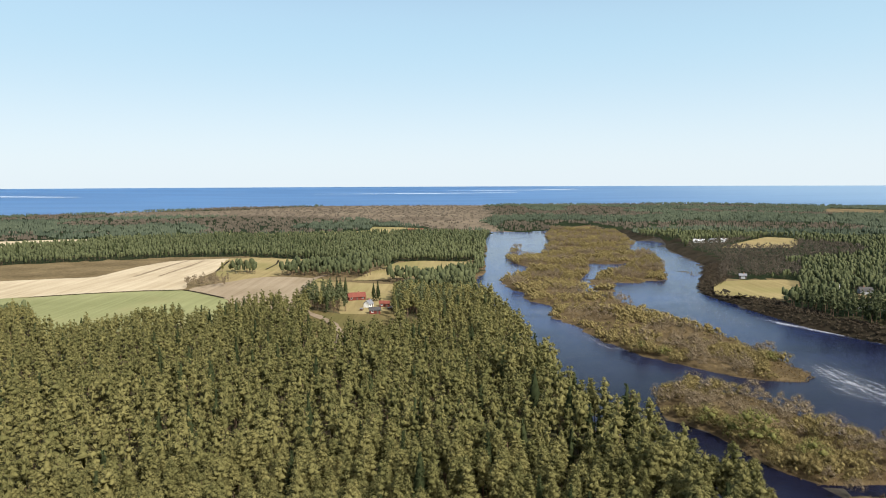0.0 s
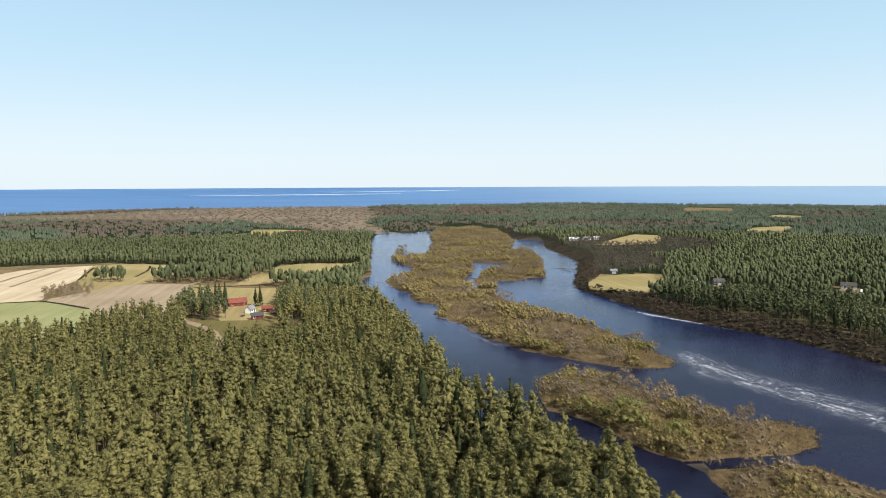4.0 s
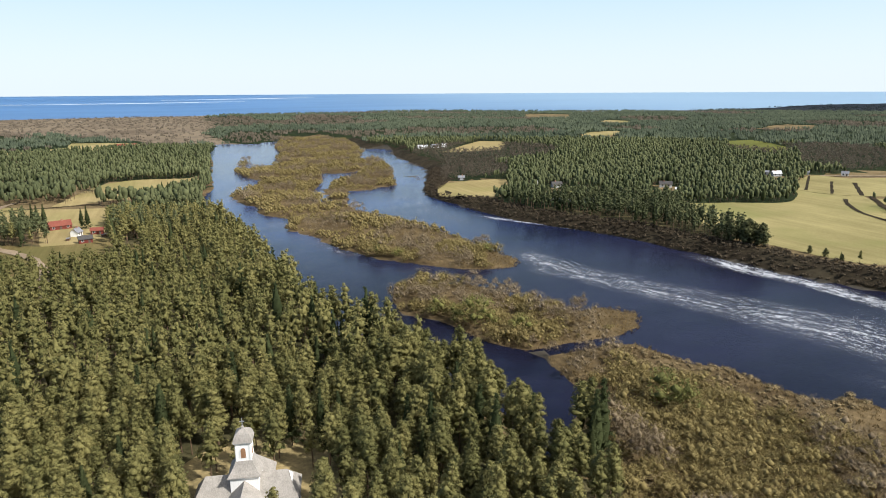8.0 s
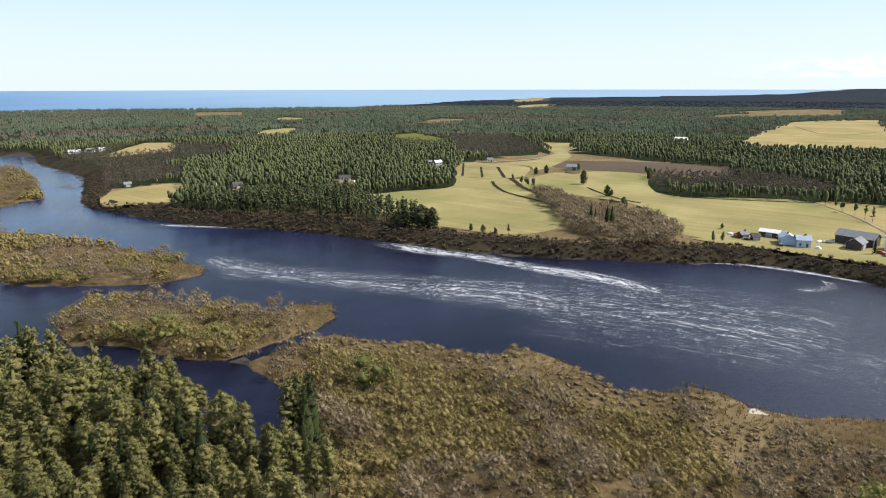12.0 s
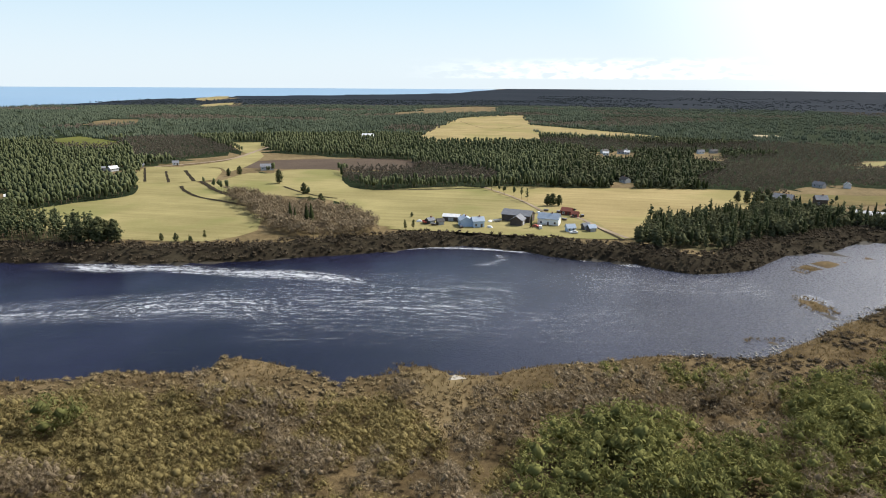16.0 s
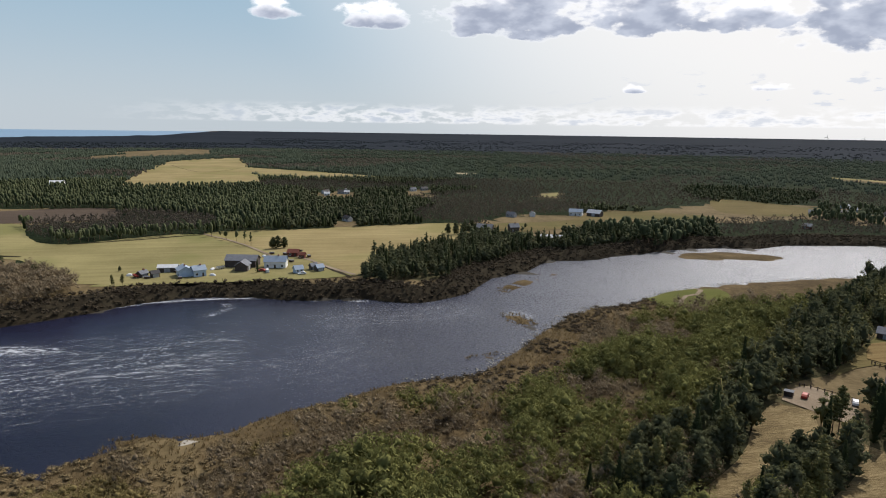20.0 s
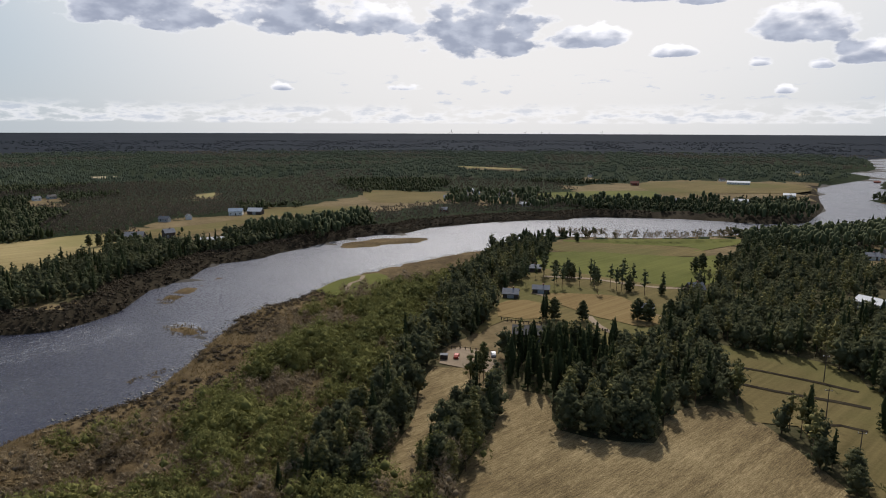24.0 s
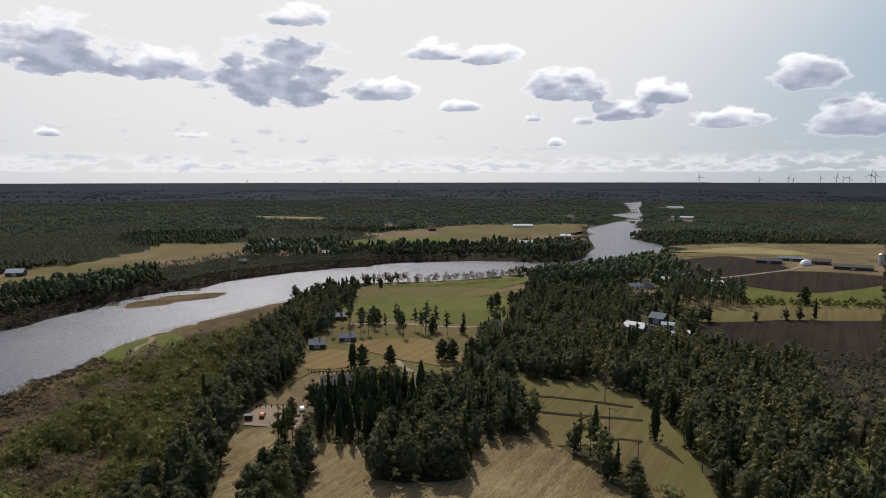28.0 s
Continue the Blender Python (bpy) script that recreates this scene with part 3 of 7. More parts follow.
FIELDS.append(("stubble_field", "stubble", "coarse golden hay stubble field", 0, [(107, -111), (115, -124), (126, -138), (113, -143), (97, -128), (77, -140), (83, -156), (79, -172), (67, -174), (48,
    -160), (37, -152), (27, -142), (15, -85), (56, -50), (93, -86)]))
FIELDS.append(("stubble_field", "stubble", "coarse golden hay stubble field", 0, [(125, -100), (144, -120), (153, -133), (146, -140), (137, -134), (121, -114), (116, -106), (101, -79), (105, -76),
    (109, -73)]))
FIELDS.append(("meadow", "olive", "yellow-green spring meadow with mown strips", 0, [(108, -223), (71, -235), (56, -228), (48, -210), (42, -185), (29, -175), (24, -171), (21, -162), (29, -157), (39,
    -162), (55, -178), (62, -173), (67, -170), (73, -182), (84, -197), (97, -205)]))
FIELDS.append(("grass_field", "bright_green", "fresh green spring grass field", 0, [(250, -296), (262, -335), (192, -378), (184, -396), (151, -330), (154, -303), (173, -289), (198, -282), (228, -281)]))
FIELDS.append(("dry_field", "olive", "dry tan grass field in early spring", 0, [(289, -370), (214, -413), (192, -381), (265, -338)]))
FIELDS.append(("grass_field", "bright_green", "fresh green spring grass field", 0, [(292, -380), (250, -433), (207, -483), (197, -461), (199, -400), (215, -416), (287, -374)]))
FIELDS.append(("farm_yard", "olive", "dry tan grass field in early spring", 0, [(170, -169), (211, -234), (234, -278), (182, -291), (152, -293), (124, -229), (116, -193), (130, -185), (156, -199),
    (175, -190)]))
FIELDS.append(("garden_plot", "garden", "brown tilled garden plot", 1, [(189, -201), (195, -215), (182, -223), (165, -205), (180, -192)]))
FIELDS.append(("garden_plot", "garden", "brown tilled garden plot", 1, [(190, -239), (164, -260), (145, -242), (132, -245), (130, -226), (151, -223), (179, -228)]))
FIELDS.append(("gravel_yard", "gravel", "grey gravel parking area beside the strip field", 0, [(155, -137), (163, -149), (162, -153), (150, -158), (142, -152), (127, -135), (137, -144), (146, -140)]))
FIELDS.append(("ploughed_field", "plough", "dark brown freshly ploughed field", 0, [(57, -366), (14, -395), (-30, -423), (-24, -321), (-1, -305), (25, -303), (47, -312)]))
FIELDS.append(("dry_field", "olive", "dry tan grass field in early spring", 0, [(74, -401), (16, -446), (-34, -475), (-31, -424), (14, -397), (57, -368)]))
FIELDS.append(("grass_field", "bright_green", "fresh green spring grass field", 0, [(57, -508), (8, -496), (-39, -561), (-34, -481), (47, -438)]))
FIELDS.append(("ploughed_field", "plough", "dark brown freshly ploughed field", 0, [(126, -647), (77, -702), (24, -632), (82, -528), (105, -539)]))
FIELDS.append(("ploughed_field", "plough", "dark brown freshly ploughed field", 0, [(77, -524), (23, -612), (-42, -617), (-39, -567), (8, -501), (56, -515)]))
FIELDS.append(("meadow", "olive", "yellow-green spring meadow with mown strips", 0, [(134, -686), (89, -802), (10, -788), (28, -725), (79, -712)]))
FIELDS.append(("lawn", "bright_green", "fresh green spring grass field", 0, [(0, -216), (-17, -205), (-16, -190), (-11, -191), (-4, -195)]))
FIELDS.append(("lawn", "bright_green", "yellow-green spring meadow with mown strips", 0, [(283, -164), (291, -184), (289, -210), (263, -200), (253, -185), (263, -164)]))
FIELDS.append(("churchyard", "moss", "churchyard of dry moss and grass among the pines", 0, [(-6, 118), (-4, 132), (8, 140), (24, 138), (28, 122), (24, 104), (14, 92), (0, 94)]))
FIELDS.append(("meadow", "olive", "dry grass strip with a power line", 0, [(58, -179), (51, -224), (38, -204), (27, -180), (20, -164), (13, -152), (7,
    -141), (17, -133), (27, -145), (40, -161), (50, -171)]))
NO_TREES = []
NO_TREES.append([(-452, 586), (-424, 613), (-338, 656), (-233, 688), (-129, 654), (-52, 623), (32, 658), (29, 603), (8, 572), (-16, 537), (-20, 491),
    (-33, 460), (-34, 422), (-31, 387), (-42, 374), (-60, 378), (-87, 407), (-94, 398), (-84, 355), (-96, 386), (-106, 394), (-119, 378), (-122, 358),
    (-122, 332), (-133, 350), (-135, 335), (-151, 352), (-163, 344), (-174, 328), (-182, 313), (-190, 308), (-217, 337), (-244, 370), (-268, 386),
    (-305, 393)])
NO_TREES.append([(-23, 367), (-15, 367), (-12, 325), (-16, 319), (-21, 338)])
NO_TREES.append([(275, 241), (303, 171), (339, 105), (357, 77), (397, 43), (399, 0), (339, -26), (316, -31), (322, -82), (374,
    -140), (359, -136), (334, -115), (291, -74), (289, -26), (301, 54), (273, 106), (248, 167), (242, 213)])
NO_TREES.append([(500, -170), (645, -465), (600, -552), (503, -471), (494, -337), (455, -191)])
NO_TREES.append([(164, -805), (-62, -935), (-31, -428), (68, -370), (98, -503)])
NO_TREES.append([(170, -169), (211, -234), (251, -310), (300, -384), (209, -489), (174, -402), (151, -330), (153, -296), (122,
    -231), (116, -193), (140, -179), (162, -173)])
NO_TREES.append([(153, -134), (167, -153), (170, -169), (159, -175), (123, -133), (135, -133)])
NO_TREES.append([(563, -722), (512, -946), (358, -1066), (266, -793), (357, -659), (431, -616)])
NO_TREES.append([(445, 345), (530, 398), (710, 370), (671, 341), (648, 222), (646, 171), (572, 152), (546, 208), (511, 283), (453,
    290)])
NO_TREES.append([(188, 448), (218, 496), (273, 493), (238, 424), (209, 401), (189, 419)])
NO_TREES.append([(520, -125), (590, -322), (531, -291), (521, -225), (478, -203), (462, -129), (423, -157), (427, -179), (478,
    -199)])
NO_TREES.append([(543, 356), (559, 314), (474, 264), (518, 236), (398, 179), (391, 203), (411, 235), (434, 259), (451, 294)])
NO_TREES.append([(388, 236), (428, 246), (407, 192), (394, 150), (347, 103), (307, 85), (281, 117), (271, 154)])
NO_TREES.append([(-82, 385), (-61, 378), (-42, 377), (-31, 389), (-23, 318), (-26, 311), (-37, 309), (-51, 312), (-65, 310)])
BARE_WOODS = []
BARE_WOODS.append([(800, 627), (860, 571), (665, 373), (582, 344), (566, 435)])
BARE_WOODS.append([(714, -113), (887, -319), (750, -405), (658, -357), (591, -197), (628, -131)])
BARE_WOODS.append([(753, -257), (800, -440), (648, -459), (563, -391), (599, -289), (625, -238)])
BARE_WOODS.append([(521, -362), (499, -468), (434, -527), (373, -522), (357, -436), (385, -332), (413, -299)])
BARE_WOODS.append([(2, -311), (-25, -326), (-17, -207), (-9, -225), (-1, -262)])
BARE_WOODS.append([(-198, 485), (-205, 512), (-200, 590), (-180, 537), (-190, 489)])
BARE_WOODS.append([(216, 529), (276, 611), (316, 564), (277, 499), (220, 488), (191, 461)])
FIELDS.append(("farm_yard", "meadow", "mown grass yard around the riverside farm", 0, [(326, 101), (344, 81), (385, 41), (385, 0), (348, -18), (333, -25), (327, 0), (326, 35), (326, 71)]))
LANDING_PATH = [(169, 49), (165, 30), (134, 22), (128, 30), (145, 39)]
# foam lines: half width, thickness, course
FOAM = []
FOAM.append((5, 0.95, [(238, 242), (237, 210), (245, 178), (246, 140), (248, 105), (242, 70)]))
FOAM.append((24, 0.34, [(207, 172), (218, 125), (220, 83), (215, 39), (220, -1), (236, -31), (254, -57)]))
FOAM.append((7, 0.62, [(181, 180), (194, 162), (207, 141), (212, 116), (207, 92)]))
FOAM.append((10, 0.4, [(232, 105), (230, 73), (234, 42), (231, 7)]))
FOAM.append((18, 0.25, [(270, 64), (267, 24), (264, -15), (269, -53)]))
FOAM.append((2.2, 1.05, [(301, 95), (310, 73), (314, 45), (311, 13)]))
FOAM.append((1.2, 1.05, [(305, -1), (301, -6)]))
FOAM.append((1.6, 1.05, [(300, -18), (298, -30)]))
FOAM.append((2.0, 0.8, [(307, 39), (296, 34), (287, 39), (282, 47)]))
FOAM.append((5, 0.8, [(271, -87), (263, -93), (255, -97)]))
FOAM.append((3, 0.9, [(178, 389), (197, 352), (219, 317), (239, 283), (252, 249), (253, 221)]))
FOAM.append((4, 0.95, [(232, 247), (242, 199), (246, 153), (251, 116), (245, 72)]))
FOAM.append((9, 0.58, [(165, 301), (163, 270), (166, 238), (178, 196), (191, 157), (201, 117), (199, 75)]))
FOAM.append((6, 0.5, [(166, 255), (177, 219), (194, 185), (214, 146), (229, 109)]))
FOAM.append((26, 0.36, [(216, 153), (224, 114), (234, 81), (244, 55), (251, 30)]))
FOAM.append((12, 0.42, [(72, 381), (85, 321), (95, 297)]))
FOAM.append((10, 0.35, [(65, 887), (101, 927), (149, 970)]))
FOAM.append((8, 0.4, [(55, 635), (64, 591), (38, 469)]))
FOAM.append((6, 0.45, [(56, 411), (69, 382), (81, 356)]))
FOAM.append((8, 0.3, [(153, 479), (170, 450), (168, 386), (173, 336)]))
FOAM.append((9, 0.5, [(155, 255), (160, 238), (172, 225), (185, 204)]))
FOAM.append((2.5, 0.9, [(400, -219), (392, -228)]))
FOAM.append((2.0, 0.9, [(403, -298), (403, -312)]))
# broad thin foam that also stands in for bright reflection on the water
FOAM.append((34, 0.5, [(210, 128), (221, 90), (227, 60), (229, 32), (224, 10)]))
FOAM.append((20, 0.42, [(260, 9), (273, -25), (273, -54), (290, -84)]))
# tracks and ditches: surface, width, course
TRACKS = []
TRACKS.append(("gravel", 5.0, [(-98, 539), (-105, 520), (-104, 480), (-99, 440), (-95, 407), (-84, 385), (-63, 353), (-52, 316), (-49, 275)]))
TRACKS.append(("gravel", 3.0, [(197, -234), (177, -235), (164, -234), (145, -241), (132, -245)]))
TRACKS.append(("gravel", 2.5, [(155, -221), (144, -213), (134, -208), (126, -202)]))
TRACKS.append(("gravel", 2.5, [(391, 7), (377, -2), (351, -14), (333, -25)]))
TRACKS.append(("gravel", 2.0, [(482, 71), (440, 43), (386, 17)]))
TRACKS.append(("bank", 2.6, [(431, 294), (411, 278), (390, 253), (378, 226), (366, 201)]))
TRACKS.append(("bank", 4.0, [(458, 294), (425, 264), (405, 241), (395, 221)]))
TRACKS.append(("bank", 2.0, [(519, 390), (443, 334)]))
TRACKS.append(("bank", 2.0, [(503, 357), (444, 314)]))
TRACKS.append(("bank", 3.0, [(512, 344), (455, 299)]))
TRACKS.append(("bank", 2.0, [(448, 219), (428, 197), (413, 174), (409, 161)]))
TRACKS.append(("bank", 1.6, [(449, 149), (463, 108), (480, 71)]))
TRACKS.append(("bank", 2.0, [(383, 0), (351, -12), (328, -23)]))
TRACKS.append(("bank", 1.5, [(1398, 262), (1169, 168), (1287, 117)]))
TRACKS.append(("gravel", 2.2, [(267, -174), (278, -184), (281, -192), (288, -199), (293, -198)]))
TRACKS.append(("gravel", 5.0, [(528, 386), (599, 354), (697, 370), (750, 380)]))
TRACKS.append(("bank", 1.5, [(95, -206), (80, -211), (64, -214), (53, -215)]))
TRACKS.append(("bank", 1.8, [(83, -194), (70, -197), (55, -202), (47, -204)]))
TRACKS.append(("bank", 1.5, [(55, -179), (49, -186), (43, -187)]))
TRACKS.append(("gravel", 4.0, [(140, -146), (131, -139), (124, -132)]))
TRACKS.append(("gravel", 4.0, [(81, -522), (64, -549), (24, -624), (17, -662)]))
TRACKS.append(("gravel", 4.0, [(-11, -191), (-14, -189), (-16, -189)]))
TRACKS.append(("gravel", 3.0, [(216, -266), (196, -280), (166, -288), (147, -303)]))
TRACKS.append(("bank", 2.0, [(-285, 438), (-254, 451), (-219, 462), (-192, 466)]))
TRACKS.append(("bank", 2.0, [(-190, 466), (-176, 456), (-148, 431)]))
TRACKS.append(("fallow", 2.4, [(-259, 537), (-260, 596), (-257, 648)]))
TRACKS.append(("fallow", 2.4, [(-239, 537), (-240, 612), (-242, 648)]))
TRACKS.append(("bank", 2.0, [(-201, 567), (-216, 647)]))
TRACKS.append(("bank", 2.0, [(-160, 577), (-161, 618), (-167, 650)]))
TRACKS.append(("bank", 2.0, [(-43, 509), (-100, 505)]))
POLES = [(63, -216), (53, -187), (39, -165), (-13, -184)]
SPRUCE_GROVE = [(125, -135), (111, -141), (104, -161), (120, -187), (143, -169), (145, -159)]
FENCES = [[(145, -206), (136, -210), (125, -213), (119, -220)],
          [(163, -150), (159, -153), (154, -156), (150, -158)],
          [(176, -190), (168, -192), (162, -196), (156, -199)]]
# distant clearings and the open ground before them
FIELDS.append(("clearing", "heath", "brown felled ground in the forest", 0, [(1010, 1706), (1082, 1810), (1163, 1700), (1070, 1564), (956, 1601)]))
NO_TREES.append([(923, 1545), (1033, 1509), (1163, 1700), (1082, 1810), (1010, 1706), (975, 1646)])
FIELDS.append(("clearing", "tan", "dry tan clearing in the forest", 0, [(967, 1286), (1032, 1341), (1046, 1273), (993, 1208), (953, 1261)]))
NO_TREES.append([(920, 1217), (958, 1166), (993, 1208), (1046, 1273), (1032, 1341), (967, 1286), (933, 1241)])
FIELDS.append(("clearing", "tan", "dry tan clearing in the forest", 0, [(647, 910), (707, 969), (777, 980), (721, 902), (667, 884), (634, 885)]))
NO_TREES.append([(612, 854), (644, 853), (696, 870), (721, 902), (777, 980), (707, 969), (647, 910), (624, 878)])
FIELDS.append(("clearing", "tan", "dry tan clearing in the forest", 0, [(2052, 1308), (2228, 1396), (2482, 1413), (2277, 1297), (2017, 1243)]))
NO_TREES.append([(1946, 1199), (2197, 1252), (2277, 1297), (2482, 1413), (2228, 1396), (2052, 1308), (1980, 1262)])
FIELDS.append(("clearing", "tan", "dry tan clearing in the forest", 0, [(2830, 1807), (3237, 1890), (2898, 1693), (2655, 1677)]))
NO_TREES.append([(2562, 1618), (2797, 1634), (3124, 1824), (3237, 1890), (2830, 1807), (2731, 1744)])
FIELDS.append(("clearing", "heath", "brown felled ground in the forest", 0, [(1134, 958), (1218, 979), (1238, 926), (1182, 885), (1088, 913)]))
NO_TREES.append([(1050, 881), (1141, 854), (1195, 894), (1238, 926), (1218, 979), (1134, 958), (1094, 924)])
FIELDS.append(("clearing", "heath", "brown felled ground in the forest", 0, [(1812, 529), (2118, 369), (2264, 296), (2012, 263), (1705, 498)]))
NO_TREES.append([(1645, 481), (1942, 254), (2012, 263), (2264, 296), (1812, 529)])
FIELDS.append(("distant_field", "meadow", "distant yellow-green field", 0, [(748, -283), (774, -317), (723, -297), (717, -275)]))
NO_TREES.append([(692, -265), (698, -287), (723, -297), (774, -317), (748, -283), (722, -273)])
FIELDS.append(("clearing", "heath", "brown felled ground in the forest", 0, [(2071, 544), (2437, 401), (2397, 301), (1917, 433)]))
NO_TREES.append([(1850, 418), (2313, 290), (2397, 301), (2437, 401), (2071, 544), (1999, 525)])
FIELDS.append(("clearing", "tan", "dry tan clearing in the forest", 0, [(1029, -961), (880, -999), (849, -973), (995, -934)]))
NO_TREES.append([(819, -939), (849, -973), (880, -999), (1029, -961), (993, -927), (960, -901)])
FIELDS.append(("distant_field", "meadow", "distant yellow-green field", 0, [(145, -738), (66, -812), (10, -760), (81, -730)]))
NO_TREES.append([(10, -760), (66, -812), (145, -738), (140, -712), (78, -704), (10, -733)])
BARE_WOODS.append([(751, -184), (859, -247), (795, -298), (726, -284), (660, -211), (675, -186)])
NO_TREES.append([(788, -34), (788, -16), (702, -14), (702, -31)])
NO_TREES.append([(786, -53), (787, -35), (702, -31), (701, -49)])
NO_TREES.append([(802, -59), (804, -42), (716, -36), (715, -54)])
NO_TREES.append([(813, -145), (816, -127), (727, -113), (724, -130)])
NO_TREES.append([(824, -161), (827, -144), (737, -127), (734, -145)])
NO_TREES.append([(545, -44), (546, -26), (487, -23), (485, -40)])
NO_TREES.append([(554, -192), (559, -175), (499, -155), (493, -172)])
NO_TREES.append([(556, -213), (563, -197), (502, -174), (496, -191)])
NO_TREES.append([(505, 400), (493, 414), (439, 370), (450, 356)])
NO_TREES.append([(371, 391), (358, 403), (318, 360), (332, 348)])
NO_TREES.append([(293, 427), (278, 437), (247, 390), (262, 380)])
NO_TREES.append([(386, -1918), (404, -1914), (378, -1787), (360, -1791)])
NO_TREES.append([(344, -1896), (361, -1893), (338, -1766), (320, -1770)])
NO_TREES.append([(227, -1361), (245, -1358), (224, -1236), (206, -1239)])
NO_TREES.append([(261, -1365), (278, -1362), (254, -1240), (237, -1244)])
NO_TREES.append([(113, -527), (131, -523), (118, -466), (100, -470)])
NO_TREES.append([(98, -474), (116, -470), (104, -418), (87, -422)])
NO_TREES.append([(105, -479), (123, -475), (110, -423), (93, -427)])
NO_TREES.append([(456, -1004), (473, -996), (422, -887), (406, -895)])
NO_TREES.append([(550, -558), (563, -545), (502, -485), (490, -498)])
NO_TREES.append([(513, -557), (526, -544), (469, -484), (456, -497)])
NO_TREES.append([(525, -589), (538, -577), (480, -513), (467, -525)])
NO_TREES.append([(579, -575), (591, -562), (527, -500), (515, -513)])
NO_TREES.append([(525, -568), (538, -555), (480, -494), (467, -507)])
NO_TREES.append([(504, -571), (518, -559), (462, -497), (449, -509)])
NO_TREES.append([(510, -535), (523, -522), (466, -464), (453, -477)])
NO_TREES.append([(462, -1327), (479, -1321), (438, -1204), (421, -1210)])
NO_TREES.append([(-69, -2037), (-51, -2037), (-47, -1907), (-65, -1907)])
NO_TREES.append([(642, -917), (657, -907), (587, -808), (572, -819)])
BARE_WOODS.append([(1, -298), (-25, -322), (-19, -233), (-9, -222), (-1, -246)])
# belts of pines between the fields
BELTS = []
BELTS.append([(-140, 537), (-105, 530), (-62, 522), (-61, 566), (-74, 602), (-109, 591), (-138, 580)])
BELTS.append([(-186, 552), (-159, 544), (-165, 566), (-191, 570)])
BELTS.append([(-62, 559), (-47, 570), (-49, 601), (-63, 590)])
BELTS.append([(-46, 500), (-19, 491), (-19, 521), (-43, 518)])
BELTS.append([(-18, 467), (21, 461), (27, 490), (22, 517), (-9, 524), (-18, 500)])
BELTS.append([(-29, 384), (2, 375), (25, 369), (25, 425), (-2, 429), (-28, 434)])
BELTS.append([(-87, 387), (-72, 385), (-58, 378), (-65, 422), (-79, 445), (-92, 431)])
BELTS.append([(200, -469), (186, -513), (155, -572), (134, -622), (101, -579), (98, -528), (134, -494), (172, -429)])
BELTS.append([(419, -190), (402, -214), (394, -241), (429, -294), (460, -316), (455, -279), (457, -243), (449, -204)])
BELTS.append([(256, -557), (215, -591), (205, -648), (223, -688), (246, -612), (267, -583)])
BELTS.append([(77, -398), (39, -420), (43, -467), (69, -473), (95, -491)])
BELTS.append([(194, 327), (218, 292), (251, 254), (267, 262), (259, 291), (233, 324), (214, 359)])
BELTS.append([(191, -448), (150, -519), (116, -570), (105, -517), (135, -468), (170, -403)])
# loose trees round the houses
GROVES = []
GROVES.append([(488, -438), (390, -465), (410, -535), (503, -601), (587, -537)])
GROVES.append([(390, -465), (359, -513), (336, -572), (299, -644), (321, -690), (359, -610), (440, -563)])
GROVES.append([(244, -275), (208, -271), (171, -285), (145, -286), (140, -275), (192, -245), (211, -234)])
GROVES.append([(122, -601), (83, -537), (57, -526), (84, -454), (113, -464)])
HEDGE = [(44, -425), (-5, -447), (-42, -461), (-44, -482), (-5, -468), (46, -445)]
BANK_WOOD = [(391, 234), (406, 236), (372, 182), (361, 159), (358, 135), (338, 113), (319, 102), (298, 111), (293, 131), (302, 156), (338,
    186)]
SHORE_ROW = [(300, -384), (259, -399), (233, -430), (207, -472), (213, -486), (239, -442), (266, -410), (307, -393)]
SCRUB_BELT = [(-191, 469), (-161, 478), (-169, 504), (-198, 493)]

WATER_Z = 0.0


def spline(points, step, closed=False, rough=0.0):
    """A smooth line through the points, resampled at about step metres and made uneven."""
    pts = [Vector((*p, 0)) for p in points]
    out, count = [], len(pts)
    rng = random.Random(count)
    for i in range(count if closed else count - 1):
        a = pts[i - 1] if closed or i else pts[0]
        b, c = pts[i], pts[(i + 1) % count]
        d = pts[(i + 2) % count] if closed or i + 2 < count else c
        pace = step if b.length < 700 else step * 5
        k = max(1, int((c - b).length / pace))
        for j in range(k):
            t = j / k
            p = 0.5 * (2 * b + (c - a) * t + (2 * a - 5 * b + 4 * c - d) * t * t + (3 * b - 3 * c + d - a) * t ** 3)
            away = min(1.0, b.length / 300) * rough
            p += away * Vector((noise.noise(p * 0.11), noise.noise(p * 0.11 + Vector((9, 9, 9))), 0))
            p += Vector((rng.uniform(-1, 1), rng.uniform(-1, 1), 0)) * away * 0.25
            out.append((p.x, p.y))
    if not closed:
        out.append(points[-1])
    return out


def inside(poly, x, y):
    """Which of the points lie in the outline."""
    hit = np.zeros(len(x), bool)
    px, py = np.array(poly).T
    for x0, y0, x1, y1 in zip(px, py, np.roll(px, -1), np.roll(py, -1)):
        if y0 == y1:
            continue
        cross = ((y0 > y) != (y1 > y)) & (x < (x1 - x0) * (y - y0) / (y1 - y0) + x0)
        hit ^= cross
    return hit


def line_distance(lines, x, y):
    """The distance of each point from the nearest line."""
    segs = np.array([(*a, *b) for line in lines for a, b in zip(line, line[1:])])
    best = np.full(len(x), 1e9)
    ax, ay, bx, by = segs.T
    dx, dy = bx - ax, by - ay
    ll = np.maximum(dx * dx + dy * dy, 1e-9)
    for i in range(0, len(x), 4000):
        qx, qy = x[i:i + 4000, None], y[i:i + 4000, None]
        t = np.clip(((qx - ax) * dx + (qy - ay) * dy) / ll, 0, 1)
        best[i:i + 4000] = np.sqrt(((ax + t * dx - qx) ** 2 + (ay + t * dy - qy) ** 2).min(1))
    return best


